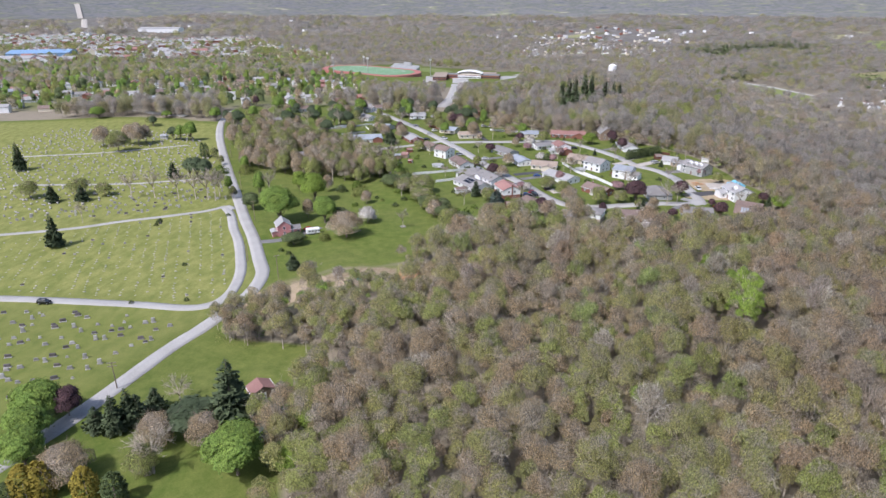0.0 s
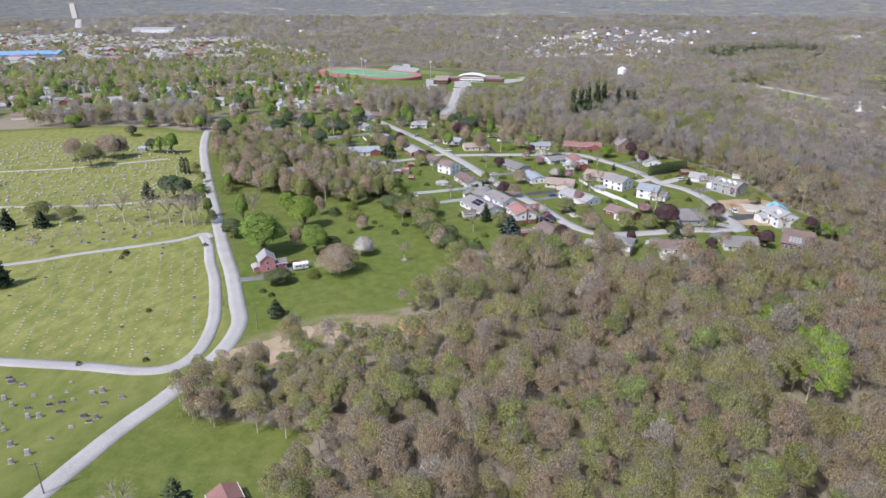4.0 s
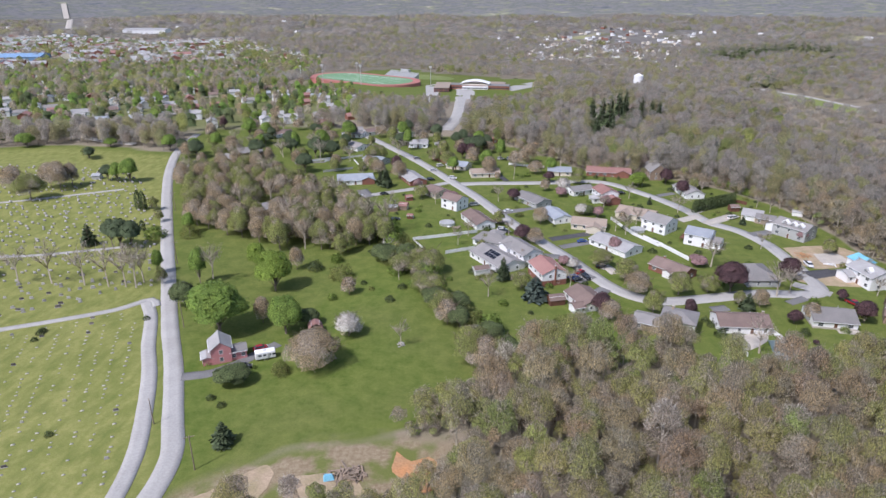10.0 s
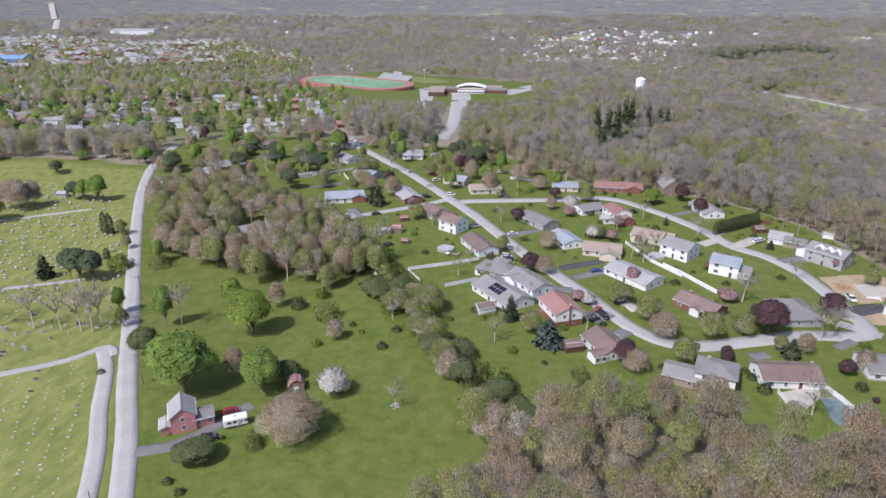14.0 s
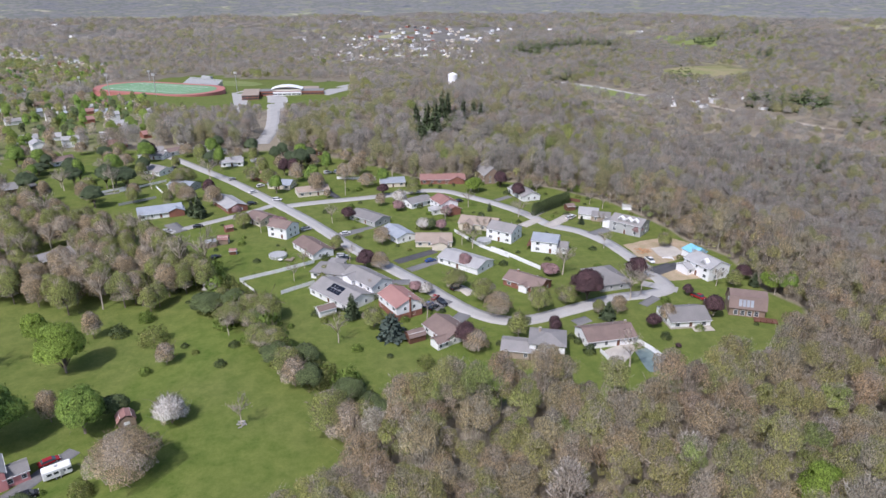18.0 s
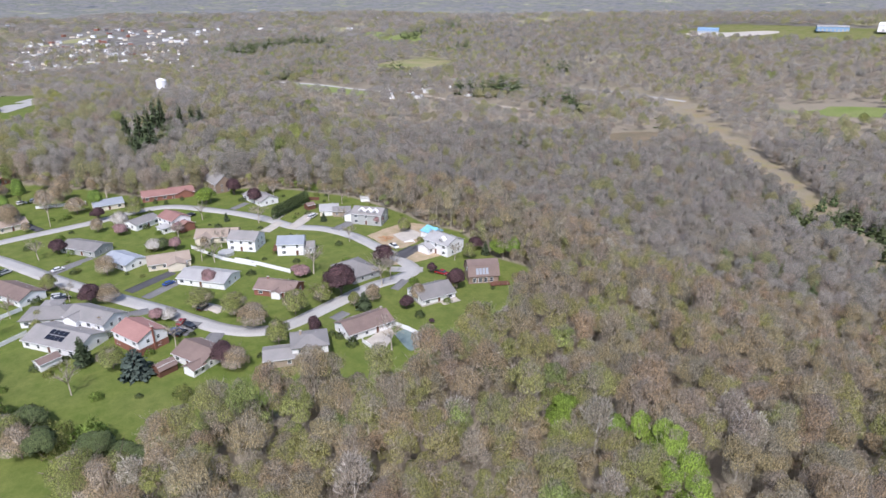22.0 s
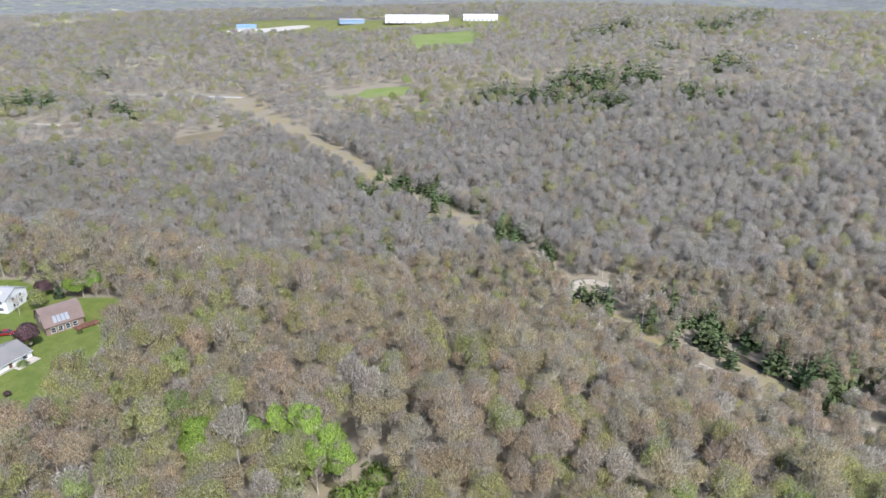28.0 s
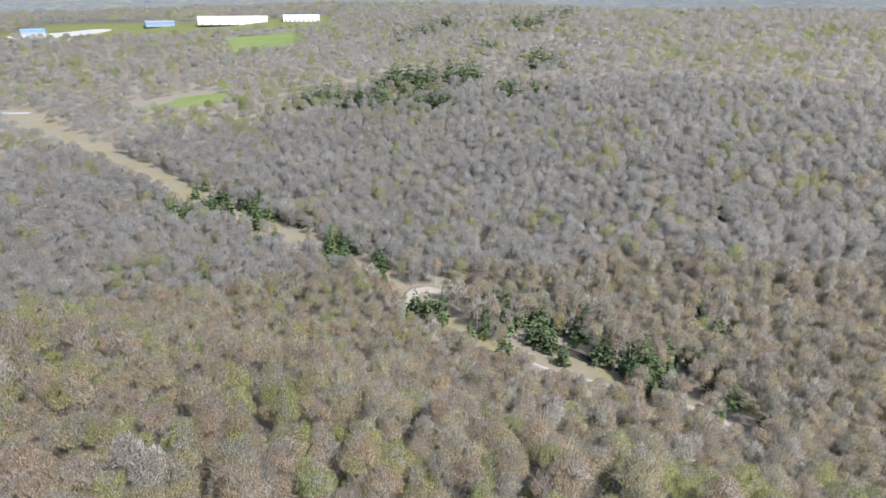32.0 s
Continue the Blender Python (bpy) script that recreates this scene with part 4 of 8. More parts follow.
a = house(64.7, 162.4, 7.6, -21, 8.0, 2, ROOF_GREY, WHITE, "stone and white two-level house with grey roofs", hip=True, pitch=0.3, lower=(STONE, 2.6), chim=(-2.5, 1.5, STONE), stretch=3)
wing(a, -9.0, -2.0, 9.5, 8, 2.8, 0, ROOF_GREY, STONE, pitch=0.32)
a = house(-80.2, 319.4, 18.2, 15, 9.0, 1, ROOF_BLUE, WHITE, "long white house with blue-grey roof and brick garage end", garage=-1, stretch=2)
wing(a, 7.2, -2.2, 8, 7, 2.8, 90, ROOF_BLUE, BRICK)
a = house(-47.8, 325.8, 24.2, -61, 8.5, 1, ROOF_LIGHT, BRICK, "low brick house with pale blue-grey roof", pitch=0.36, stretch=-4)
a = house(-30.6, 300.4, 12.1, -50, 8.5, 1, ROOF_BROWN, CREAM, "low cream house with reddish-brown roof", pitch=0.36)
a = house(-112.5, 268.3, 13.5, 40, 8.0, 1, ROOF_GREY, BROWNWALL, "dark low house among leafless trees", pitch=0.36, stretch=2)
a = house(-168.6, 374.7, 18.3, 29, 10.0, 1, ROOF_GREY, BROWNWALL, "long dark-roofed house with white trim by the road", pitch=0.36, stretch=4)
a = house(-162.0, 434.3, 7.2, 35, 8.0, 1, ROOF_BROWN, WHITE, "white house with brown roof near the town", stretch=5)
a = house(-98.0, 400.9, 16.4, -42, 8.5, 1, ROOF_GREY, WHITE, "low white house with grey roof by the street", pitch=0.34)
a = house(-76.6, 364.4, 14.8, -33, 8.5, 1, ROOF_BLUE, GREYWALL, "low grey house with blue-grey roof by the street", pitch=0.34)
a = house(-55.8, 412.5, 13.4, 2, 8.5, 1, ROOF_LIGHT, WHITE, "white house with pale grey roof and above-ground pool", pitch=0.36)
a = house(-23.0, 357.7, 13.1, -20, 8.5, 1, ROOF_BLUE, CREAM, "low cream house with blue-grey roof", pitch=0.34)
a = house(-71.3, 445.6, 11.3, -32, 8.0, 1, ROOF_GREY, WHITE, "small white house with grey roof at the street's end", stretch=3)
a = house(-33.5, 374.7, 10.9, -48, 8.0, 1, ROOF_RED, BRICK, "low brick house with red roof", stretch=4, pitch=0.34)
a = house(-108.3, 440.0, 16.5, -15, 8.0, 1, ROOF_GREY, WHITE, "long low white house under bare trees", pitch=0.34)
for a in ((-111.1, 453.5, 11.8, 19, ROOF_GREY, WHITE, "long low white house by the far street"), (-97.9, 448.7, 9.7, 37, ROOF_BROWN, WHITE, "white house with brown roof by the far street"),
          (-68.7, 427.7, 8.1, 16, ROOF_GREY, CREAM, "cream house with grey roof beside pines"), (-56.8, 414.9, 13.2, 21, ROOF_LIGHT, WHITE, "long white house with pale roof at the street bend"),
          (-128.8, 426.9, 9.3, 30, ROOF_GREY, CREAM, "low house with grey roof near the town"), (-6.1, 430.6, 10.1, -54, ROOF_RED, BRICK, "brick house with red roof below the wood"), (-98.8, 485.5, 6.9, 20, ROOF_LIGHT, WHITE, "white house under tall bare trees"),
          (-160.8, 354.8, 29.4, -20, ROOF_GREY, BROWNWALL, "low dark house beyond the field")):
    house(*a[:4], 7.5, 1, a[4], a[5], a[6], pitch=0.36)

# the brown gambrel house at the wood's edge
GX, GY, GL, GA = 142.3, 175.7, 11.5, -26
gb = thing("house", GX, GY, GA, label="brown gambrel-roofed house with skylights and red deck", category="house", group="houses")
hx, hy = GL / 2, 4.6
part("wall", solid([(-hx, -hy, -0.6), (hx, -hy, -0.6), (hx, hy, -0.6), (-hx, hy, -0.6), (-hx, -hy, 3.0), (hx, -hy, 3.0), (hx, hy, 3.0), (-hx, hy, 3.0),
                    (-hx, -2.9, 6.6), (hx, -2.9, 6.6), (hx, 2.9, 6.6), (-hx, 2.9, 6.6), (-hx, 0, 7.9), (hx, 0, 7.9)],
                   [(0, 3, 2, 1), (0, 1, 5, 4), (2, 3, 7, 6), (1, 2, 6, 10, 13, 9, 5), (3, 0, 4, 8, 12, 11, 7), (4, 5, 9, 8), (8, 9, 13, 12), (12, 13, 10, 11), (11, 10, 6, 7)]), BROWNWALL, gb)
for s in (-1, 1):
    lo = solid([(-hx - 0.4, s * 5.0, 2.9), (hx + 0.4, s * 5.0, 2.9), (hx + 0.4, s * 3.0, 6.75), (-hx - 0.4, s * 3.0, 6.75), (-hx - 0.4, s * 5.12, 2.98), (hx + 0.4, s * 5.12, 2.98), (hx + 0.4, s * 3.05, 6.95), (-hx - 0.4, s * 3.05, 6.95)],
               [(0, 1, 2, 3), (4, 7, 6, 5), (0, 4, 5, 1), (3, 2, 6, 7), (0, 3, 7, 4), (1, 5, 6, 2)])
    r = part("lower_roof", lo, ROOF_BROWN, gb)
    up = solid([(-hx - 0.4, s * 3.05, 6.72), (hx + 0.4, s * 3.05, 6.72), (hx + 0.4, 0, 8.0), (-hx - 0.4, 0, 8.0), (-hx - 0.4, s * 3.1, 6.95), (hx + 0.4, s * 3.1, 6.95), (hx + 0.4, 0, 8.2), (-hx - 0.4, 0, 8.2)],
               [(0, 1, 2, 3), (4, 7, 6, 5), (0, 4, 5, 1), (0, 3, 7, 4), (1, 5, 6, 2)])
    part("upper_roof", up, ROOF_BROWN, gb)
for k in range(4):
    part("skylight", boxm(-3.0 + 1.25 * k, -2.0 + 1.25 * k, -0.05, 0.05, 0, 2.4), ROOF_BLUE, gb, "pale blue sloping skylight", m=pose(0, -4.72, 3.8, -27.5))
for k in range(4):
    window_set(gb, -3.6 + 2.2 * k, -hy - 0.01, 1.4, 0, 1.3, 1.7)
window_set(gb, hx + 0.01, -1.5, 4.5, 90), window_set(gb, hx + 0.01, 1.5, 4.5, 90), window_set(gb, -hx - 0.01, 0, 4.5, -90)
part("deck", boxm(2.0, 9.5, -8.0, -4.7, 0.3, 0.5), DARKWOOD, gb, "red-brown timber deck")
for k in range(5):
    part("deck_post", boxm(2.0 + 1.8 * k, 2.15 + 1.8 * k, -8.0, -7.85, -0.4, 1.5), DARKWOOD, gb)

# the pink farmhouse by the road
pk = thing("house", -79.9, 132.8, -62, label="pink two-storey farmhouse with grey roof and low wings", category="house", group="houses")
body(pk, 7.6, 6.0, 5.0, 0.75, PINK)
gable_roof(pk, 7.6, 6.0, 5.0, 0.75, ROOF_LIGHT)
openings(pk, 7.6, 6.0, 2)
wing(pk, 1.0, 5.0, 5.0, 4.6, 3.0, 90, ROOF_GREY, PINK)
wing(pk, 1.2, -4.2, 4.6, 2.6, 2.4, 0, ROOF_LIGHT, PINK, pitch=0.3)

# ---- trees: templates of triangles ----
def prism(a, b, ra, rb, n=3):
    """A tapered limb of n sides between two points."""
    a, b = np.array(a, float), np.array(b, float)
    d = (b - a) / (np.linalg.norm(b - a) + 1e-9)
    u = np.cross(d, (0.3, 0.9, 0.2))
    u /= np.linalg.norm(u)
    v = np.cross(d, u)
    ang = np.arange(n) * 2 * math.pi / n
    ring = np.cos(ang)[:, None] * u + np.sin(ang)[:, None] * v
    V = np.concatenate([a + ring * ra, b + ring * rb])
    F = [f for k in range(n) for f in ((k, (k + 1) % n, n + (k + 1) % n), (k, n + (k + 1) % n, n + k))]
    return V, np.array(F)


def shards(rs, P, D, length, width):
    """Thin triangles from points P along directions D."""
    n = len(P)
    side = np.cross(D, rs.normal(size=(n, 3)))
    side /= np.linalg.norm(side, axis=1)[:, None] + 1e-9
    w = np.asarray(width).reshape(-1, 1) / 2
    V = np.stack([P - side * w, P + side * w, P + D * np.asarray(length).reshape(-1, 1)], 1).reshape(-1, 3)
    return V, np.arange(3 * n).reshape(-1, 3)


def flakes(rs, P, size, up=0.35):
    """Small loose triangles, a leaf clump each."""
    n = len(P)
    a, b = rs.normal(size=(n, 3)), rs.normal(size=(n, 3))
    a[:, 2] *= 1 - up
    b[:, 2] *= 1 - up
    s = np.asarray(size).reshape(-1, 1) if np.ndim(size) else size
    a *= s / (np.linalg.norm(a, axis=1)[:, None] + 1e-9)
    b *= s / (np.linalg.norm(b, axis=1)[:, None] + 1e-9)
    V = np.stack([P - 0.5 * (a + b) * 0.6, P + a * 0.7, P + b * 0.7], 1).reshape(-1, 3)
    return V, np.arange(3 * n).reshape(-1, 3)


def scales(rs, P, N, size, jit=0.45):
    """Loose triangles that lie roughly across the outward directions N, as the outer twigs and leaves of a crown do."""
    n = len(P)
    N = N + rs.normal(size=(n, 3)) * jit
    N /= np.linalg.norm(N, axis=1)[:, None] + 1e-9
    u = np.cross(N, rs.normal(size=(n, 3)))
    u /= np.linalg.norm(u, axis=1)[:, None] + 1e-9
    v = np.cross(N, u)
    s = np.asarray(size).reshape(-1, 1)
    k = rs.uniform(0.5, 1.2, (n, 1))
    V = np.stack([P - u * s * 0.5 - v * s * 0.3, P + u * s * 0.5 - v * s * 0.3 * k, P + v * s * 0.6 * k], 1).reshape(-1, 3)
    return V, np.arange(3 * n).reshape(-1, 3)


def puff(rs, c, r, rz, segs=7, rings=2, rag=0.16):
    """A ragged open-bottomed lobe: the inner mass of twigs or leaves."""
    V, F = [(c[0] + rs.normal() * 0.1 * r, c[1] + rs.normal() * 0.1 * r, c[2] + rz * (1 + rs.uniform(-rag, rag)))], []
    for k in range(rings):
        t = (k + 1) / rings * 1.85
        for j in range(segs):
            a = (j + 0.5 * (k % 2)) * 2 * math.pi / segs
            q = 1 + rs.uniform(-rag, rag)
            V.append((c[0] + math.cos(a) * math.sin(t) * r * q, c[1] + math.sin(a) * math.sin(t) * r * q, c[2] + math.cos(t) * rz * q))
    for j in range(segs):
        F.append((0, 1 + j, 1 + (j + 1) % segs))
    for k in range(rings - 1):
        a, b = 1 + k * segs, 1 + (k + 1) * segs
        for j in range(segs):
            i, o = j, (j + 1) % segs
            F += [(a + i, b + i, a + o), (a + o, b + i, b + o)]
    return np.array(V), np.array(F)


def lobes_of(rs, h, r, low, lobes):
    """Centres and radii of the lobes of a domed crown."""
    a = np.arange(lobes) * 2.4 + rs.uniform(0, 6.28)
    f = np.sqrt((np.arange(lobes) + 0.35) / lobes)
    lr = r * rs.uniform(0.34, 0.48, lobes) * (1.3 if lobes < 6 else 1.0)
    return np.stack([np.cos(a) * f * (r - lr), np.sin(a) * f * (r - lr), h - lr * 0.95 - (h - low) * 0.5 * f ** 2 * rs.uniform(0.4, 1.3, lobes)], -1), lr


def sprays(rs, n, c, lr, length, width):
    """Fine upswept twigs that fan out over the lobes of a crown."""
    k = rs.choice(len(lr), n, p=lr ** 2 / (lr ** 2).sum())
    e = rs.normal(size=(n, 3))
    e[:, 2] = np.abs(e[:, 2]) - 0.25
    e /= np.linalg.norm(e, axis=1)[:, None]
    D = e * 0.8 + (0, 0, 0.75) + rs.normal(size=(n, 3)) * 0.2
    D /= np.linalg.norm(D, axis=1)[:, None]
    L1 = rs.uniform(0.6, 1.3, n) * length
    P = c[k] + e * (lr[k] * rs.uniform(0.7, 1.02, n))[:, None] - D * L1[:, None] * 0.55
    return shards(rs, P, D, L1, rs.uniform(0.6, 1.4, n) * width)


def join(chunks):
    Vs, Fs, Ms, o = [], [], [], 0
    for V, F, m in chunks:
        Vs.append(V), Fs.append(F + o), Ms.append(np.full(len(F), m))
        o += len(V)
    return np.concatenate(Vs), np.concatenate(Fs), np.concatenate(Ms)


def bare_tree(seed, h=15.0, r=3.6, limbs=8, subs=4, twigs=4, buds=160, bud=0.34, trunk_r=0.2, slot=1, thin=1.0):
    """A leafless or budding tree: (trunk chunks, crown chunks). Slots: 0 bark and twigs, slot for the buds."""
    rs = np.random.RandomState(seed)
    lean = rs.normal(size=2) * 0.3
    fork = h * rs.uniform(0.30, 0.42)
    top = np.array([lean[0], lean[1], h * 0.86])
    trunk = [(*prism((0, 0, -0.8), (lean[0] * 0.4, lean[1] * 0.4, fork), trunk_r, trunk_r * 0.75, 5), 0), (*prism((lean[0] * 0.4, lean[1] * 0.4, fork), top, trunk_r * 0.7, 0.05, 4), 0)]
    crown, tips, dirs = [], [], []
    for k in range(limbs):
        a = k * 2.4 + rs.uniform(-0.4, 0.4)
        t = rs.uniform(0.0, 0.75)
        base = np.array([lean[0] * 0.5, lean[1] * 0.5, fork + (h * 0.8 - fork) * t])
        reach = r * rs.uniform(0.65, 1.0) * (1 - 0.45 * t)
        end = base + np.array([math.cos(a) * reach, math.sin(a) * reach, (h - base[2]) * rs.uniform(0.55, 0.85)])
        crown.append((*prism(base, end, 0.09 * thin * (1.3 - t), 0.03, 3), 0))
        for j in range(subs):
            f = rs.uniform(0.35, 1.0)
            b2 = base + (end - base) * f
            d = np.array([math.cos(a), math.sin(a), 0.9]) + rs.normal(size=3) * 0.65
            d /= np.linalg.norm(d)
            ln = r * rs.uniform(0.35, 0.65)
            tips.append(b2), dirs.append(d * ln)
    P, D = np.array(tips), np.array(dirs)
    ln = np.linalg.norm(D, axis=1)
    crown.append((*shards(rs, P, D / ln[:, None], ln, np.full(len(P), 0.13 * thin)), 0))
    pick = rs.randint(0, len(P), twigs * len(P))
    f = rs.uniform(0.2, 1.0, len(pick))[:, None]
    tp = P[pick] + D[pick] * f
    td = D[pick] / ln[pick][:, None] + rs.normal(size=(len(pick), 3)) * 0.7 + (0, 0, 0.25)
    td /= np.linalg.norm(td, axis=1)[:, None]
    tl = rs.uniform(0.7, 1.5, len(pick)) * r / 3.6
    crown.append((*shards(rs, tp, td, tl, rs.uniform(0.06, 0.12, len(pick)) * thin), 0))
    if buds:
        pk = rs.randint(0, len(tp), buds)
        bp = tp[pk] + td[pk] * (tl[pk] * rs.uniform(0.2, 1.15, buds))[:, None] + rs.normal(size=(buds, 3)) * 0.22
        crown.append((*flakes(rs, bp, rs.uniform(0.5, 1.2, buds) * bud), slot))
    return trunk, crown


def leafy_tree(seed, h=9.0, r=4.5, n=1800, leaf=0.42, trunk_r=0.25, slot=1, low=0.14, lobes=24, twiggy=60, flat=0.85):
    """A full crown: leaf clumps crowd on many lobes round the limbs, open between them."""
    rs = np.random.RandomState(seed)
    fork = h * low
    trunk = [(*prism((0, 0, -0.6), (0, 0, fork * 1.6), trunk_r, trunk_r * 0.8, 6), 0)]
    c = np.array([0, 0, fork + (h - fork) * 0.5])
    rad = np.array([r, r, (h - fork) * 0.5])
    d = rs.normal(size=(lobes, 3))
    d /= np.linalg.norm(d, axis=1)[:, None]
    d[:, 2] = np.where(d[:, 2] < -0.55, -d[:, 2], d[:, 2])
    lc = c + d * rad * rs.uniform(0.48, 0.62, lobes)[:, None]
    lr = rs.uniform(0.38, 0.52, lobes)[:, None] * rad
    crown = [(*prism((0, 0, fork), q, 0.09, 0.03, 3), 0) for q in lc] + [(*puff(rs, q, l1[0] * 0.88, l1[2] * 0.88, 8, 3, 0.12), slot) for q, l1 in zip(lc, lr)]
    crown.append((*puff(rs, c, r * 0.72, rad[2] * 0.72, 9, 3, 0.1), slot))
    k = rs.choice(lobes, n, p=(lr[:, 0] ** 2) / (lr[:, 0] ** 2).sum())
    e = rs.normal(size=(n, 3))
    e /= np.linalg.norm(e, axis=1)[:, None]
    e[:, 2] = np.where(e[:, 2] < -0.5, -e[:, 2], e[:, 2])
    P = lc[k] + e * lr[k] * rs.uniform(0.78, 1.08, n)[:, None]
    crown.append((*scales(rs, P, e, rs.uniform(0.6, 1.3, n) * leaf), slot))
    if twiggy:
        pk = rs.randint(0, n, twiggy)
        crown.append((*shards(rs, P[pk], e[pk], rs.uniform(0.4, 1.0, twiggy), np.full(twiggy, 0.07)), 0))
    return trunk, crown


def conifer(seed, h=15.0, r=3.0, tiers=14, per=12, slot=1, droop=0.25, trunk_r=0.2, base=0.08, fill=0.5):
    """Whorls of drooping boughs, each a few ragged blades."""
    rs = np.random.RandomState(seed)
    trunk = [(*prism((0, 0, -0.6), (0, 0, h * 0.95), trunk_r, 0.03, 5), 0)]
    P, D, Ln, W = [], [], [], []
    for k in range(tiers):
        t = k / (tiers - 1)
        z = h * (base + (1 - base) * t)
        rr = r * (1 - t) ** 0.8 * rs.uniform(0.8, 1.1) + 0.12
        for j in range(max(4, int(per * (1 - 0.5 * t)))):
            a = rs.uniform(0, 6.28)
            d = np.array([math.cos(a), math.sin(a), 0.25 - droop * 2 * rs.uniform(0.3, 1) * (1 - t)])
            d /= np.linalg.norm(d)
            L1 = rr * rs.uniform(0.75, 1.12)
            P.append((0, 0, z)), D.append(d), Ln.append(L1), W.append(L1 * rs.uniform(0.34, 0.55))
            for q in range(2):
                f = rs.uniform(0.35, 0.85)
                e = d + rs.normal(size=3) * 0.45
                P.append(np.array((0, 0, z)) + d * L1 * f), D.append(e / np.linalg.norm(e)), Ln.append(L1 * 0.42), W.append(L1 * 0.3)
    P, D = np.array(P, float), np.array(D)
    V, F = shards(rs, P, D, np.array(Ln), np.array(W))
    # the blade is widest away from the stem
    V = V.reshape(-1, 3, 3)
    root, tip = (V[:, 0] + V[:, 1]) / 2, V[:, 2].copy()
    half = (V[:, 1] - V[:, 0]) / 2
    mid = root + (tip - root) * 0.55
    V = np.stack([root, mid - half, tip, mid + half], 1).reshape(-1, 3)
    n = len(root)
    F = np.concatenate([np.arange(n)[:, None] * 4 + (0, 1, 2), np.arange(n)[:, None] * 4 + (0, 2, 3)])
    return trunk, [(V, F, slot)]


def column_shrub(seed, h=4.0, r=0.9, n=420, leaf=0.28, slot=1):
    """An upright clipped evergreen, narrow at the tip."""
    rs = np.random.RandomState(seed)
    t = rs.uniform(0.02, 1, n)
    a = rs.uniform(0, 6.28, n)
    rr = r * np.minimum(1, 1.9 * (1 - t) ** 0.6) * rs.uniform(0.75, 1.05, n)
    P = np.stack([np.cos(a) * rr, np.sin(a) * rr, t * h], -1)
    V, F = flakes(rs, P, rs.uniform(0.6, 1.3, n) * leaf, -0.4)
    return [(*prism((0, 0, -0.3), (0, 0, h * 0.6), 0.12, 0.05, 4), 0)], [(V, F, slot)]


def bush(seed, r=1.2, h=1.4, n=260, leaf=0.26, slot=1):
    rs = np.random.RandomState(seed)
    d = rs.normal(size=(n, 3))
    d /= np.linalg.norm(d, axis=1)[:, None]
    d[:, 2] = np.abs(d[:, 2])
    lump = 1 + 0.22 * np.sin(d[:, 0] * 5 + seed) * np.sin(d[:, 1] * 4 + 2 * seed)
    P = d * np.array([r, r, h]) * (rs.uniform(0.3, 1, n) ** 0.4 * lump)[:, None] + (0, 0, 0.1)
    V, F = flakes(rs, P, rs.uniform(0.6, 1.3, n) * leaf, 0.2)
    return [(*prism((0, 0, -0.3), (0, 0, h * 0.5), 0.06, 0.03, 3), 0)], [(V, F, slot)]


def soft_normals(V, F, lift=0.0):
    """Faces turned outwards, and normals that lean from each tip's own towards the crown's: light falls off softly round a crown, as among countless twigs."""
    V, F = np.asarray(V, float), F.copy()
    P = V[F]
    tn = np.cross(P[:, 1] - P[:, 0], P[:, 2] - P[:, 0])
    tn /= np.linalg.norm(tn, axis=1)[:, None] + 1e-9
    d = P.mean(1) - (0, 0, V[:, 2].max() * 0.28)
    d[:, 2] = np.maximum(d[:, 2], 0.05 * V[:, 2].max())
    d /= np.linalg.norm(d, axis=1)[:, None] + 1e-9
    d[:, 2] += lift
    d /= np.linalg.norm(d, axis=1)[:, None]
    back = (tn * d).sum(1) < 0
    F[back] = F[back][:, ::-1]
    tn[back] *= -1
    n = np.zeros_like(V)
    for j in range(3):
        np.add.at(n, F[:, j], tn * 0.3 + d)
    return F, n / (np.linalg.norm(n, axis=1)[:, None] + 1e-9)


def tint_of(n, a, b):
    return np.tile((a, b, 0), (n, 1))


def tree_thing(name, tpl, mats, label, category="tree", group="", seed=0):
    """A tree as a thing: an empty with a trunk and a crown under it."""
    rs = np.random.RandomState(seed + 500)
    ob = tagged(new(name), label, category, group)
    for n2, ch in (("trunk", tpl[0]), ("crown", tpl[1])):
        V, F, M = join(ch)
        F, nn = soft_normals(V, F, 0.5 if "woodland" in name else 0.15)
        o = new(n2, mesh_of(n2, V, F, mats, M, tint_of(len(V), rs.uniform(0.3, 0.7), rs.uniform(0.3, 0.7)), True, nn))
        o.parent = ob
    return ob


def far_clump(seed, n, r, h, size, lobes=5, segs=5, slot=0, stem=None, pale=None):
    """A distant crown: domed lobes, the twigs over them, and the twiggy stem below."""
    rs = np.random.RandomState(seed)
    c, lr = lobes_of(rs, h, r, h * 0.4, lobes)
    ch = [(*puff(rs, q - (0, 0, l1 * 0.1), l1 * 1.08, l1 * 1.1, segs, 2, 0.2), slot) for q, l1 in zip(c, lr)]
    ch.append((*sprays(rs, n, c, lr, size * 2.2, size * 0.4), slot))
    if pale is not None:
        ch.append((*sprays(rs, n, c, lr, size * 4.2, size * 0.3), pale))
    if stem is not None:
        ch.append((*puff(rs, (0, 0, h * 0.36), r * 0.62, h * 0.4, 5, 2, 0.25), slot))
        q = rs.normal(size=2) * r * 0.25
        ch.append((*prism((q[0], q[1], -0.5), (q[0] * 1.5, q[1] * 1.5, h * 0.75), 0.22, 0.1, 3), stem))
    return join(ch)


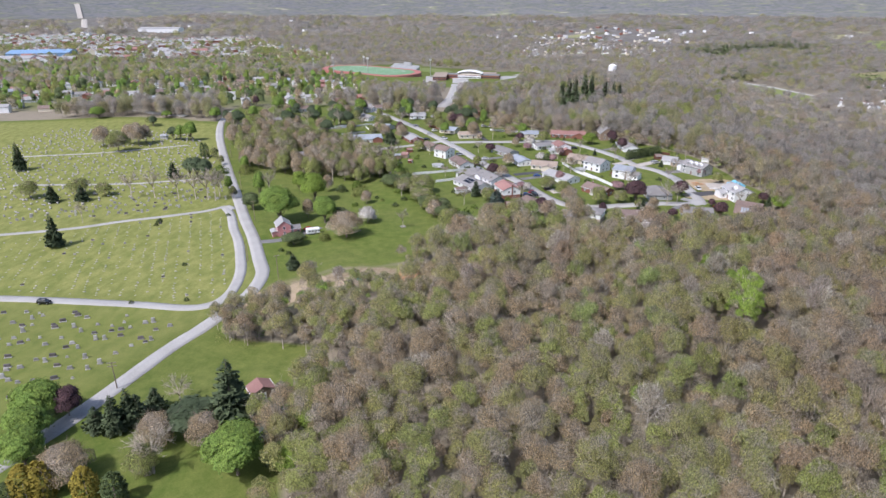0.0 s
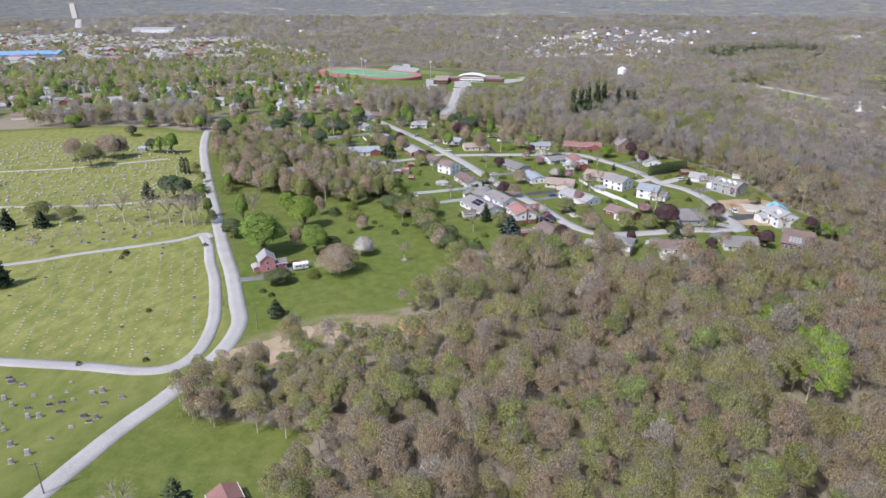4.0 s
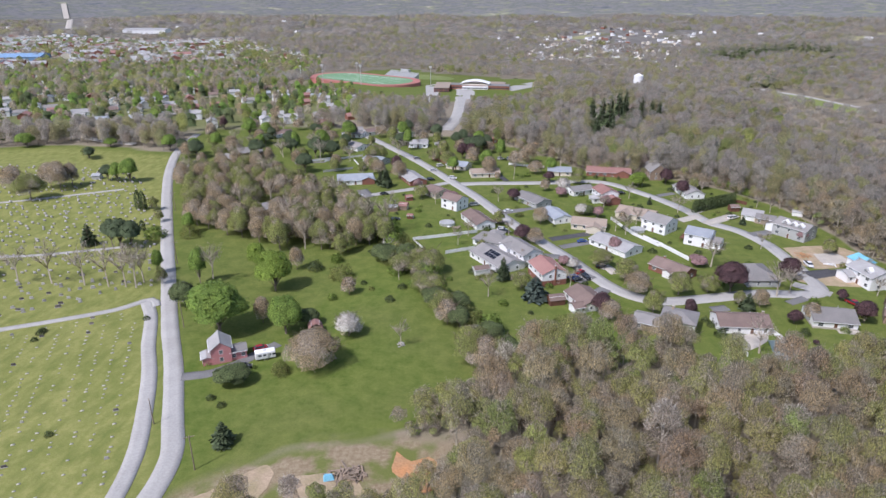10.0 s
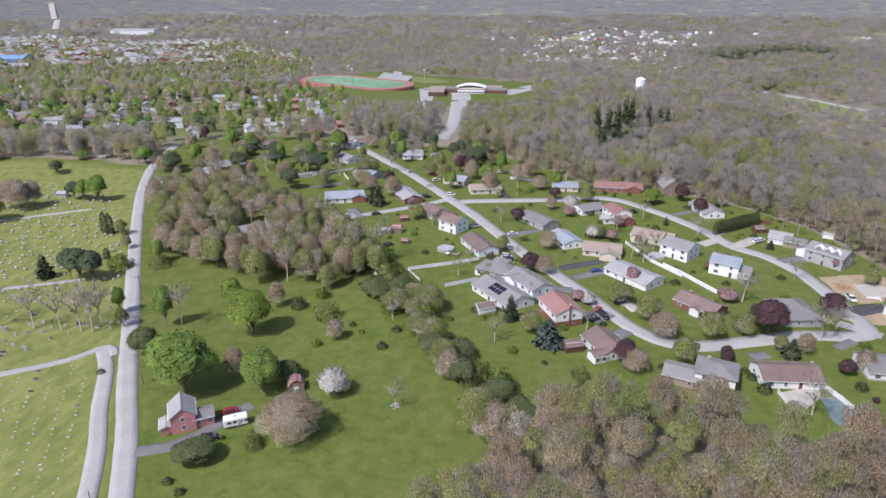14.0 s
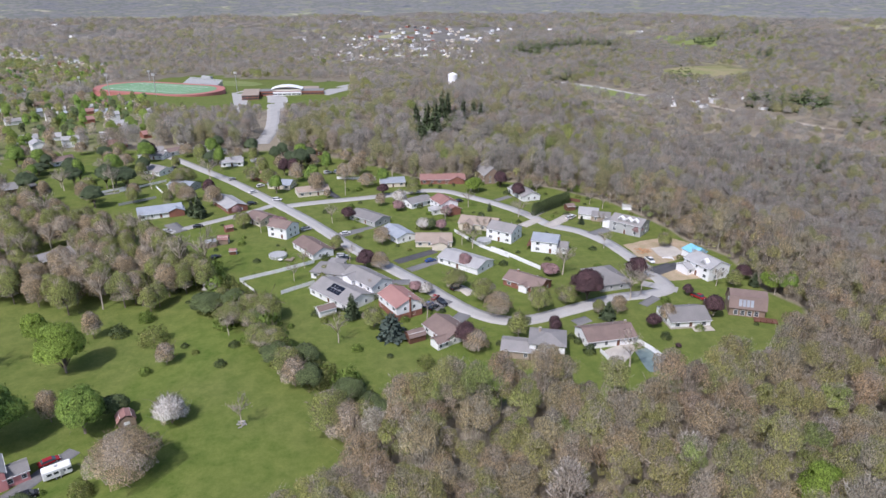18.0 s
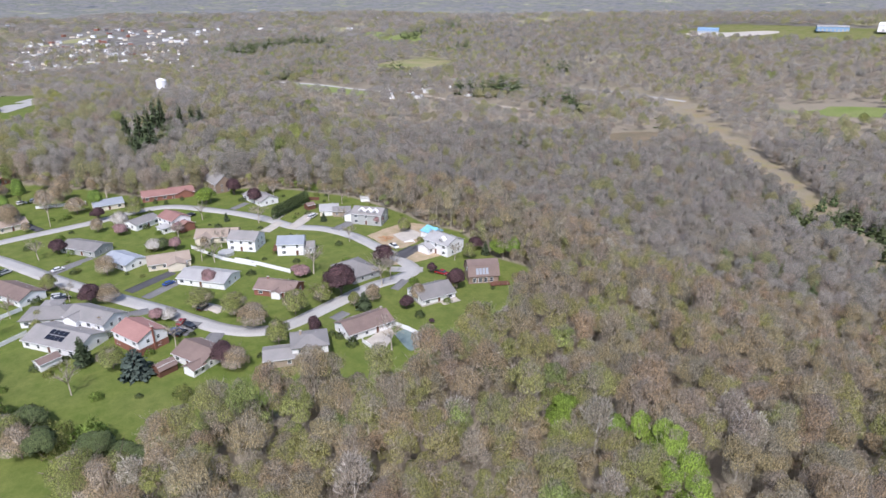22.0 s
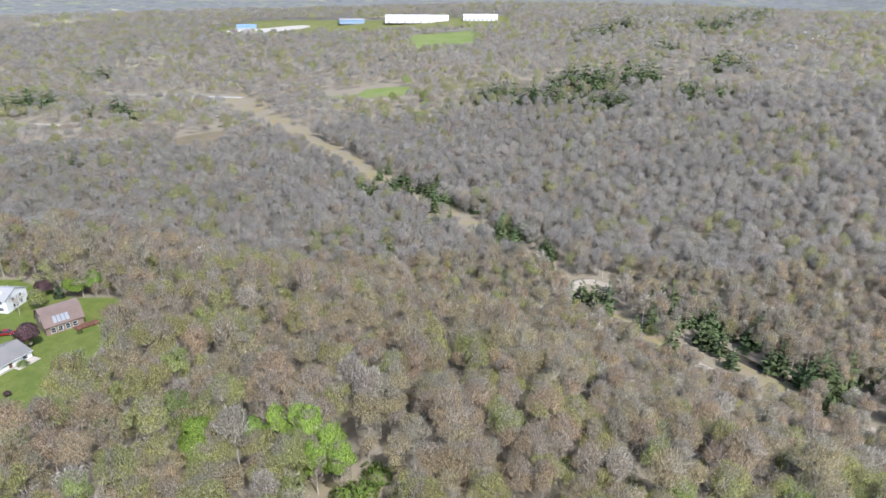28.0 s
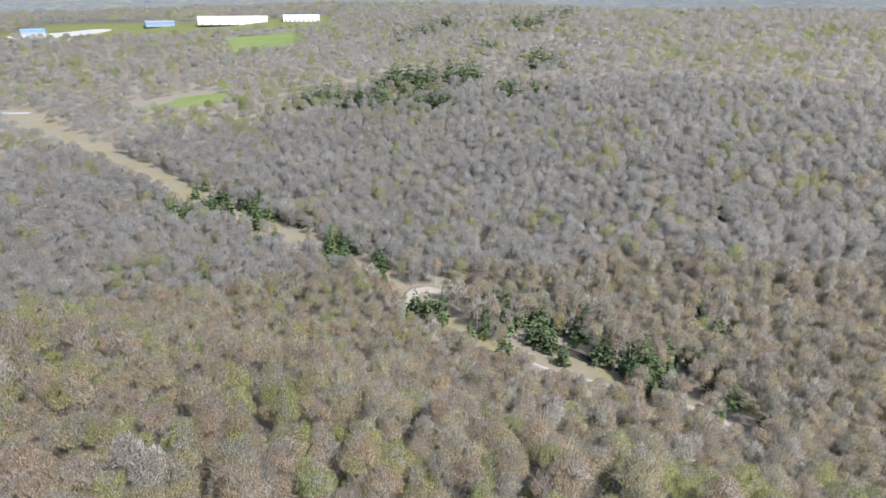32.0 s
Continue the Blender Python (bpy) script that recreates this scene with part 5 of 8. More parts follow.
def scatter(x0, x1, y0, y1, step, seed):
    rs = np.random.RandomState(seed)
    gx, gy = np.meshgrid(np.arange(x0, x1, step), np.arange(y0, y1, step))
    x, y = gx.ravel() + rs.uniform(-0.46, 0.46, gx.size) * step, gy.ravel() + rs.uniform(-0.46, 0.46, gx.size) * step
    return x, y


def woods(x, y):
    """True where trees stand close."""
    ok = np.ones(len(x), bool)
    for poly in OPEN:
        ok &= ~inside(x, y, poly)
    for pts, w in ((CUT, 8 + 9 * soft(330, 560, x)), (MAIN_ROAD, 6), (VALLEY_TRACK, 5), (CREEK, 4), (GRAVEL_SPUR, 7)):
        ok &= to_line(x, y, pts)[0] > w
    # what lies far off stays clear of the crowns before it
    r = np.hypot(x, y) + 1e-6
    for k in (0, 35, 70):
        sx, sy = x + x / r * k, y + y / r * k
        if k < 70:
            for poly in FIELDS:
                ok &= ~inside(sx, sy, poly)
            ok &= ~inside(x + x / r * k * 0.7, y + y / r * k * 0.7, LOT)
            ok &= to_line(x + x / r * k * 0.4, y + y / r * k * 0.4, VALLEY_TRACK)[0] > 3.5
            ok &= to_line(x + x / r * k * 0.5, y + y / r * k * 0.5, CUT)[0] > 4 + 10 * soft(330, 560, x)
        for pts, w in ((FAR_ROAD, 13), (VALLEY_ROAD_A, 13), (VALLEY_ROAD_B, 13), (SCHOOL_ROAD, 11)):
            if k < 70:
                ok &= to_line(sx, sy, pts)[0] > w
    ok &= to_line(x, y, CEMETERY + CEMETERY[:1])[0] > 9
    s = np.where(ok)[0]
    for qx, qy, n, h, sp in GROVES:
        if n >= 4:
            q = np.hypot(qx, qy)
            ok[s] &= np.hypot(x[s] - qx * (1 - 6 / q), y[s] - qy * (1 - 6 / q)) > sp * (1 + q / 900) * 0.8
    return ok


def low_front(x, y):
    """True where tall crowns would stand before the school grounds."""
    r, hit = np.hypot(x, y) + 1e-6, np.zeros(len(x), bool)
    for k in (15, 45, 75, 105, 130):
        hit |= inside(x + x / r * k, y + y / r * k, SCHOOL)
    return hit


def view_wedge(x, y, slack=0):
    """True within the sweep that the walk looks over."""
    az = np.degrees(np.arctan2(x - 15, y + 30))
    return ((az > -62 - slack) & (az < 132 + slack)) | ((x > -110) & (x < 60) & (y > -85))


def forest(name, x, y, tpls, kinds, mats, scale, label, seed):
    """One mesh of many trees: tpls are joined templates, kinds the template of each tree."""
    rs = np.random.RandomState(seed)
    z = tz(x, y)
    Vs, Fs, Ms, Ts, Ns, o = [], [], [], [], [], 0
    big = rough(x, y, 70, seed + 5) * 0.35
    for k, (V, F, M) in enumerate(tpls):
        s = np.where(kinds == k)[0]
        if not len(s):
            continue
        a, sc = rs.uniform(0, 6.28, len(s)), scale[s]
        c, sn = np.cos(a)[:, None], np.sin(a)[:, None]
        W = np.stack([(V[:, 0] * c - V[:, 1] * sn) * sc[:, None] + x[s][:, None], (V[:, 0] * sn + V[:, 1] * c) * sc[:, None] + y[s][:, None],
                      V[:, 2] * (sc * rs.uniform(0.8, 1.22, len(s)))[:, None] + z[s][:, None]], -1)
        Vs.append(W.reshape(-1, 3).astype(np.float32))
        F, nn = soft_normals(V, F, 0.8)
        Ns.append(np.stack([nn[:, 0] * c - nn[:, 1] * sn, nn[:, 0] * sn + nn[:, 1] * c, np.broadcast_to(nn[:, 2], (len(s), len(V)))], -1).reshape(-1, 3).astype(np.float32))
        Fs.append((F[None] + (np.arange(len(s)) * len(V))[:, None, None] + o).reshape(-1, 3))
        Ms.append(np.tile(M, len(s)))
        t = np.stack([np.clip(rs.uniform(0, 1, len(s)) * 0.8 + 0.1 + big[s], 0, 1), rs.uniform(0, 1, len(s)), np.zeros(len(s))], -1)
        Ts.append(np.repeat(t, len(V), axis=0))
        o += len(V) * len(s)
    me = mesh_of(name, np.concatenate(Vs), np.concatenate(Fs), mats, np.concatenate(Ms), np.concatenate(Ts), True, np.concatenate(Ns))
    return tagged(new(name, me), label, "woodland", kind="stuff")


WOOD_MATS = [TWIG, BUD_TAN, BUD_OLIVE, LEAF_WOOD, LEAF_LIME, NEEDLE, TWIG_PALE, WOODGREY]


def wood_tree(seed, h, r, slot, n, grey, size=0.16, twigs=3, low=0.42, wood=7, core=0.98, lobes=9):
    """A forest tree: trunk and limbs under a domed crown of fine upswept twigs; grey of them have no buds."""
    rs = np.random.RandomState(seed + 900)
    tr, cr = bare_tree(seed, h * 0.95, r * 0.9, limbs=6, subs=3, twigs=twigs, buds=0, thin=0.9)
    tr, cr = [(V, F, wood) for V, F, m in tr], [(V, F, wood) for V, F, m in cr]
    c, lr = lobes_of(rs, h, r, h * low, lobes)
    for q, (cc, l1) in enumerate(zip(c, lr)):
        cr.append((*puff(rs, cc - (0, 0, l1 * 0.15), l1 * core, l1 * core * 1.1, 6, 2, 0.25), 0 if slot == 6 or ((q * 7) % 10) < grey * 10 else slot))
    cr.append((*puff(rs, (0, 0, h * (0.3 + low * 0.45)), r * 0.66, h * 0.34, 6, 2, 0.25), 0))
    bare = int(n * (0.2 + 0.25 * grey))
    cr.append((*sprays(rs, bare, c, lr, 3.0 * r / 4.5, size * 0.6), wood))
    n -= bare
    for m, k in ((int(n * grey), 0), (int(n * (1 - grey)), slot)):
        if m:
            cr.append((*sprays(rs, m, c, lr, 1.9 * r / 4.5, size), k))
    return tr, cr


def near_templates(n=1.0, size=1.0):
    """Sixteen forest trees; n and size trade many fine twigs for fewer broad ones."""
    tw, lb = (3, 9) if n > 0.7 else (0, 6)
    out = [wood_tree(10 + s, 16.5, 4.4 + 0.35 * s, 1, int(310 * n), 0.7, 0.15 * size, tw, lobes=lb) for s in range(4)]          # grey, leafless
    out += [wood_tree(20 + s, 15 + s, 4.4 + 0.4 * s, 1, int(310 * n), 0.2, 0.16 * size, tw, lobes=lb) for s in range(4)]        # tan buds
    out += [wood_tree(30 + s, 14 + s, 4.3 + 0.4 * s, 2, int(310 * n), 0.15, 0.17 * size, tw, lobes=lb) for s in range(4)]       # olive buds
    out += [wood_tree(40 + s, 14.5, 4.0 + 0.6 * s, 3, int(310 * n), 0.1, 0.2 * size, tw, lobes=lb) for s in range(2)]           # leafing green
    out.append(wood_tree(50, 14, 3.8, 4, int(310 * n), 0.08, 0.22 * size, tw, lobes=lb))                                        # lime
    out.append(wood_tree(55, 18.0, 4.4, 6, int(310 * n), 0.0, 0.13 * size, 2 * tw, wood=6, lobes=lb))                           # pale bark
    return out


def species(x, y, seed):
    """Which near template stands where: patches of like trees."""
    rs = np.random.RandomState(seed)
    u = rs.uniform(0, 1, len(x)) + 0.3 * rough(x, y, 60, seed + 1) + 0.25 * rough(x, y, 150, seed + 2) + 0.1 * soft(150, 60, x)
    green = soft(200, 60, x) * soft(170, 120, y) * soft(-30, 20, x + 60)   # fresher near the cemetery road
    u = u + 0.2 * green
    k = rs.randint(0, 4, len(x))
    vale = soft(120, 190, x) * soft(60, 0, y)      # greyer down the valley side
    u = u - 0.4 * vale
    kind = np.where(u < 0.34, k, np.where(u < 0.66, 4 + k, np.where(u < 1.08, 8 + k, np.where(u < 1.5, 12 + k % 2, 14))))
    return np.where(rs.uniform(0, 1, len(x)) < 0.018 + 0.12 * vale, 15, kind)

# ---- conifers of the valley and the far slopes, as groves ----
GROVES = []


def grove(x, y, n, h=13.0, spread=None):
    n, h = round(n * 1.3) + 1, h * 1.2
    GROVES.append((x, y, n, h, spread or 2.2 * math.sqrt(n) + 1))


grove(73.9, 440.4, 5, 17), grove(83.5, 446.4, 6, 18), grove(98.7, 485.3, 4, 16), grove(121.0, 497.3, 4, 14)
grove(395.0, 73.5, 4), grove(400.8, 37.6, 1), grove(371.4, 44.6, 3), grove(351.2, 72.5, 2), grove(312.4, 83.1, 3)
grove(312.2, 60.4, 2), grove(303.6, 11.7, 2), grove(308.4, 1.2, 1), grove(293.6, -17.0, 2), grove(307.5, -27.6, 4)
grove(297.1, -39.4, 5), grove(292.6, -46.9, 6), grove(288.5, -58.0, 6), grove(310.8, -68.6, 2), grove(361.9, -79.6, 1)
grove(379.1, -65.5, 1), grove(260.3, -85.3, 6), grove(254.2, -92.1, 7), grove(266.6, -105.1, 3), grove(288.8, -128.4, 4)
grove(238.9, -113.9, 5), grove(267.6, -27.3, 1), grove(425.7, 110.7, 3), grove(408.0, -170.3, 2)
grove(510.8, 200.0, 3), grove(486.7, 178.6, 5), grove(468.4, 148.6, 9), grove(448.0, 132.9, 4), grove(390.6, 79.1, 5)
grove(385.0, 68.6, 4), grove(461.9, 225.2, 6), grove(437.5, 190.9, 3), grove(392.8, 124.8, 3), grove(777.2, 179.9, 5)
grove(777.5, 156.7, 4), grove(748.6, 117.5, 9), grove(730.2, 82.8, 7), grove(705.7, 44.8, 7), grove(695.8, 24.6, 7)
grove(811.5, 82.0, 9), grove(791.0, 52.1, 9), grove(813.6, -6.8, 9), grove(798.2, 14.6, 5), grove(706.7, -45.7, 5)
grove(702.3, -77.4, 6), grove(904.1, -99.4, 9), grove(1059.9, -31.9, 6), grove(1260.0, 90.4, 9), grove(1359.2, 53.4, 9)
grove(508.9, -32.9, 1), grove(702.9, 331.9, 1), grove(1283.2, -107.2, 9), grove(1360.3, -154.7, 9), grove(1488.4, -204.3, 9)
grove(462.2, 232.8, 2), grove(445.1, 210.5, 2), grove(440.4, 193.0, 3), grove(338.3, 180.0, 2), grove(345.4, 156.1, 4)
grove(334.3, 135.2, 3), grove(466.0, 174.6, 3), grove(463.2, 157.4, 4)
grove(606.2, 813.9, 5), grove(642.9, 778.8, 11), grove(666.1, 756.5, 7), grove(645.3, 644.4, 2), grove(642.5, 602.0, 2)
grove(446.2, 470.7, 1), grove(417.2, 462.8, 1), grove(641.5, 1067.9, 4), grove(912.0, 904.4, 5), grove(984.0, 1314.1, 4)
grove(523.8, 1601.4, 22), grove(655.6, 1729.4, 22), grove(772.9, 1689.5, 12), grove(529.4, 1240.6, 4), grove(423.9, 1131.7, 5)
grove(1192.9, 1665.5, 12), grove(1053.4, 1656.9, 6), grove(595.1, 1704.2, 20), grove(738.0, 1766.1, 16)

# ---- the woods ----
EYE_LINE = [(22, -137), (0, 0), (18, -8)]
NEAR = near_templates()
joined = [join(a + b) for a, b in NEAR]
x, y = scatter(-260, 420, -420, 460, 6.9, 7)
d, _ = to_line(x, y, EYE_LINE)
keep = (d < 330) & view_wedge(x, y, 8)
x, y, d = x[keep], y[keep], d[keep]
keep = woods(x, y) & ~inside(x, y, TOWN)
x, y, d = x[keep], y[keep], d[keep]
kind = species(x, y, 11)
rs = np.random.RandomState(12)
sc = rs.uniform(0.82, 1.15, len(x)) * np.where((x < -20) & (y < 110), 0.8, 1.0)
own = np.zeros(len(x), bool)
own[np.argsort(d + rs.uniform(0, 25, len(x)) + np.where((x > 120) & (y < -30), 60, 0))[:290]] = True
close = ~own & (d < 185)
forest("woodland", x[close], y[close], joined, kind[close], WOOD_MATS, sc[close], "budding leafless woodland in grey, tan and olive", 13)
light = [join(a + b) for a, b in near_templates(0.36, 1.5)]
low_x, low_y = scatter(-260, 420, -420, 460, 6.2, 8)
d2, _ = to_line(low_x, low_y, EYE_LINE)
ok = (d2 < 330) & view_wedge(low_x, low_y, 4)
low_x, low_y = low_x[ok], low_y[ok]
ok = woods(low_x, low_y) & ~inside(low_x, low_y, TOWN)
low_x, low_y = low_x[ok], low_y[ok]
YOUNG = [far_clump(150 + k, 16, 4.4, 15, 0.5, 4, 4, slot, None, 7) for k, slot in enumerate((0, 0, 1, 1, 2, 2))]
forest("young_wood", low_x, low_y, YOUNG, np.random.RandomState(17).choice([0, 1, 2, 3, 4, 5], len(low_x)), WOOD_MATS, np.random.RandomState(18).uniform(0.52, 0.82, len(low_x)), "slender young trees below the woodland canopy", 19)
back = ~own & ~close
forest("woodland", x[back], y[back], light, kind[back], WOOD_MATS, sc[back], "budding leafless woodland behind the houses", 14)
KIND_NAMES = ["grey leafless tree in early spring woodland"] * 4 + ["woodland tree with tan buds on bare twigs"] * 4 + ["woodland tree with olive-yellow young buds"] * 4 + \
    ["woodland tree in fresh green young leaf"] * 2 + ["slim tree in bright lime-green leaf", "pale-barked leafless tree among the woods"]
masters = {}
for k, px, py, s in zip(kind[own], x[own], y[own], sc[own]):
    m = pose(px, py, float(tz(px, py)), 0, 0, rs.uniform(0, 360)) @ Matrix.Scale(s, 4)
    if k not in masters:
        masters[k] = tree_thing("woodland_tree", NEAR[k], WOOD_MATS, KIND_NAMES[k], "tree", "woodland trees", k)
        masters[k].matrix_basis = m
    else:
        c = copy_thing(masters[k], m)
        c.matrix_basis = m

# further woods: lighter crowns
MID = [far_clump(60 + k, 12, 5.6, 16, 0.7, 3, 5, 0, 0, 6) for k in range(4)]
for slot, n in ((1, 3), (2, 3), (3, 1), (4, 1)):
    for k in range(n):
        MID.append(far_clump(70 + 10 * slot + k, 12, 5.6, 15.5, 0.7, 3, 5, slot, 0, 6))
MID.append(join([(V, F, 5) for V, F, m in conifer(90, 15, 3.0, 8, 5)[1]]))
x, y = scatter(-360, 800, -560, 800, 7.0, 21)
d, _ = to_line(x, y, EYE_LINE)
keep = (d >= 330) & (d < 720) & view_wedge(x, y)
x, y = x[keep], y[keep]
keep = woods(x, y) & ~inside(x, y, TOWN)
x, y = x[keep], y[keep]
rs = np.random.RandomState(22)
u = rs.uniform(0, 1, len(x)) + 0.3 * rough(x, y, 120, 23) + 0.25 * soft(500, 100, x) * soft(100, 400, y) - 0.12
dv, sv = to_line(x, y, VALLEY)
k4, k3 = rs.randint(0, 4, len(x)), rs.randint(0, 3, len(x))
kind = np.where(u < 0.58, k4, np.where(u < 0.80, 4 + k3, np.where(u < 1.12, 7 + k3, np.where(u < 1.2, 10, 11))))
con = rs.uniform(0, 1, len(x)) < 0.006
kind = np.where(con, 12, kind)
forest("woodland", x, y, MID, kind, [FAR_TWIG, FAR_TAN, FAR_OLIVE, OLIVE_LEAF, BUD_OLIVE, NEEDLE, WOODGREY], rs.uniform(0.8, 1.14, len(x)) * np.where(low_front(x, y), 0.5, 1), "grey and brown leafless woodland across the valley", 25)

# distant woods: looser clumps
FAR = [far_clump(100 + k, 3, 9.2, 15, 1.4, 2, 4) for k in range(3)]
FAR += [far_clump(110 + k, 3, 9.2, 15, 1.4, 2, 4, slot) for k, slot in ((0, 1), (1, 1), (2, 2), (3, 2), (4, 3))]
FAR.append(join([(V, F, 5) for V, F, m in conifer(91, 17, 4.5, 4, 4)[1]]))
x, y = scatter(-1700, 2300, -1700, 2300, 15, 31)
r = np.hypot(x, y)
keep = (to_line(x, y, EYE_LINE)[0] >= 720) & (r < 2050) & view_wedge(x, y)
x, y = x[keep], y[keep]
keep = woods(x, y) & ~(inside(x, y, TOWN) & (np.random.RandomState(3).uniform(0, 1, len(x)) < 0.72))
keep &= ~(inside(x, y, HAMLET) & (np.random.RandomState(4).uniform(0, 1, len(x)) < 0.5))
x, y = x[keep], y[keep]
rs = np.random.RandomState(33)
u = rs.uniform(0, 1, len(x)) + 0.32 * rough(x, y, 260, 34)
town = inside(x, y, TOWN)
u = np.where(town, u + 0.35, u)
kind = np.where(u < 0.52, rs.randint(0, 3, len(x)), np.where(u < 0.78, 3 + rs.randint(0, 2, len(x)), np.where(u < 1.08, 5 + rs.randint(0, 2, len(x)), 7)))
kind = np.where((rs.uniform(0, 1, len(x)) < np.where(inside(x, y, HAMLET), 0.3, 0.03)) | (rough(x, y, 330, 35) > 0.75), 8, kind)
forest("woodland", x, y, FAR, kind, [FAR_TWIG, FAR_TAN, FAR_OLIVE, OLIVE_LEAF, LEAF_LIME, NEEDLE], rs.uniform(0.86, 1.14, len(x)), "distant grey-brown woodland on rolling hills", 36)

# the last woods: broad low clumps, with fields left open between them
LAST = [far_clump(130 + k, 0, 30, 15, 1, 1, 6, slot) for k, slot in enumerate((0, 0, 1, 2))]
LAST.append(join([(V * (5, 5, 1), F, 3) for V, F, m in conifer(92, 15, 4.5, 4, 5)[1]]))
x, y = scatter(-3400, 3600, -2200, 3900, 38, 37)
r = np.hypot(x, y)
keep = (r >= 2030) & (r < 3850) & view_wedge(x, y) & ((rough(x, y, 520, 38) + 0.5 * rough(x, y, 190, 39) < 0.34) | (x > 1500)) & ~inside(x, y, TOWN) & ~inside(x, y, HAMLET) & (to_line(x, y, [(-1700, 2440), (-2800, 4010)])[0] > 75)
x, y = x[keep], y[keep]
rs = np.random.RandomState(40)
u = rs.uniform(0, 1, len(x)) + 0.5 * rough(x, y, 420, 42)
kind = np.where(u < 0.5, rs.randint(0, 2, len(x)), np.where(u < 0.85, 2, np.where(u < 1.15, 3, 4)))
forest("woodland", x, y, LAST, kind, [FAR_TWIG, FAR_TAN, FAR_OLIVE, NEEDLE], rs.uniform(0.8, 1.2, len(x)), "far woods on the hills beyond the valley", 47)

# trees of the town, between the roofs
x, y = scatter(-1500, -100, 390, 1500, 11.5, 51)
r = np.hypot(x, y)
rs = np.random.RandomState(52)
keep = inside(x, y, TOWN) & (r < 1500) & (np.degrees(np.arctan2(x - 15, y + 60)) > -50) & (rs.uniform(0, 1, len(x)) < 0.6 + 0.25 * rough(x, y, 150, 53))
x, y, r = x[keep], y[keep], r[keep]
kind = np.random.RandomState(54).choice([0, 1, 0, 4, 7, 8, 10, 10, 10, 10, 11, 11, 11, 12, 12, 12], len(x))
forest("town_trees", x, y, MID, kind, [TWIG_BROWN, BUD_BROWN, OLIVE_LEAF, LEAF, LEAF_DARK, NEEDLE_DARK, BARK], np.random.RandomState(55).uniform(0.55, 1.0, len(x)), "green and leafless garden trees between town roofs", 56)

# ---- single trees and shrubs ----
PLANTS = {
    "maple": (leafy_tree(201, 10, 5, 2600, 0.56, 0.3), [BARK, LEAF], "round maple in full fresh green leaf"),
    "lime_maple": (leafy_tree(202, 10, 5, 2600, 0.56, 0.28, low=0.08), [BARK, LEAF_LIME], "round maple in bright lime-green leaf"),
    "purple_maple": (leafy_tree(203, 8, 5, 2000, 0.56, 0.24), [BARK, LEAF_PURPLE], "dark purple-leaved ornamental maple"),
    "dark_tree": (leafy_tree(204, 8, 5, 1800, 0.56, 0.24, low=0.12), [BARK, LEAF_DARK], "dark dense evergreen-looking broad shrub tree"),
    "olive_tree": (wood_tree(205, 9, 5, 1, 620, 0.1, 0.17, low=0.16, wood=2, lobes=14), [TWIG_BROWN, OLIVE_LEAF, BARK], "rounded tree hazy with olive-yellow buds"),
    "tan_tree": (wood_tree(206, 10, 5, 1, 620, 0.3, 0.16, low=0.16, wood=2, lobes=14), [TWIG_BROWN, BUD_BROWN, BARK], "rounded leafless tree with tan-brown buds"),
    "young_lime": (wood_tree(218, 14, 4, 1, 700, 0.05, 0.22, low=0.2, wood=2, lobes=14), [TWIG, LEAF_LIME, WOODGREY], "slim young tree in bright lime-green leaf"),
    "bare_tree": (bare_tree(207, 10, 4.2, 11, 6, 6, 120, 0.28, 0.24), [WOODGREY, BUD_BROWN], "bare spreading tree with grey-brown branches"),
    "blossom_tree": (wood_tree(208, 8, 5, 1, 1100, 0.0, 0.3, low=0.16, wood=2, lobes=18, core=0.75), [TWIG_BROWN, BLOSSOM, BARK], "white-blossoming fruit tree on a lawn"),
    "pink_tree": (leafy_tree(209, 6, 4, 1800, 0.46, 0.18), [BARK, BLOSSOM_PINK], "small pink-blossoming ornamental tree"),
    "spruce": (conifer(210, 12, 3.2, 28, 19), [BARK, NEEDLE_DARK], "dark green conical spruce"),
    "blue_spruce": (conifer(211, 10, 4, 22, 16), [BARK, NEEDLE_BLUE], "broad blue-grey spruce on a lawn"),
    "pine": (leafy_tree(212, 12, 4.5, 1600, 0.62, 0.25, low=0.2, lobes=20), [BARK, NEEDLE_DARK], "dark green irregular garden pine"),
    "arborvitae": (column_shrub(213, 6, 1.1, 1300, 0.34), [BARK, LEAF_DARK], "upright dark green arborvitae"),
    "golden_arborvitae": (column_shrub(214, 7, 1.9, 1700, 0.4), [BARK, LEAF_GOLD], "upright golden-green arborvitae"),
    "shrub": (bush(215, 2, 2, 500, 0.4), [BARK, LEAF_DARK], "low dark green garden shrub"),
    "green_shrub": (bush(216, 2, 2, 500, 0.4), [BARK, LEAF], "low fresh green shrub"),
    "olive_shrub": (bush(217, 3, 3, 700, 0.5), [BARK, OLIVE_LEAF], "rounded olive shrub in young leaf"),
}
SIZE = {"young_lime": (4, 14), "maple": (5, 10), "lime_maple": (5, 10), "purple_maple": (5, 8), "dark_tree": (5, 8), "olive_tree": (5, 9), "tan_tree": (5, 10), "bare_tree": (4.2, 10), "blossom_tree": (5, 8),
        "pink_tree": (4, 6), "spruce": (3.2, 12), "blue_spruce": (4, 10), "pine": (4.5, 12), "arborvitae": (1.1, 6), "golden_arborvitae": (1.9, 7), "shrub": (2, 2), "green_shrub": (2, 2), "olive_shrub": (3, 3)}
plant_masters = {}
prs = np.random.RandomState(77)


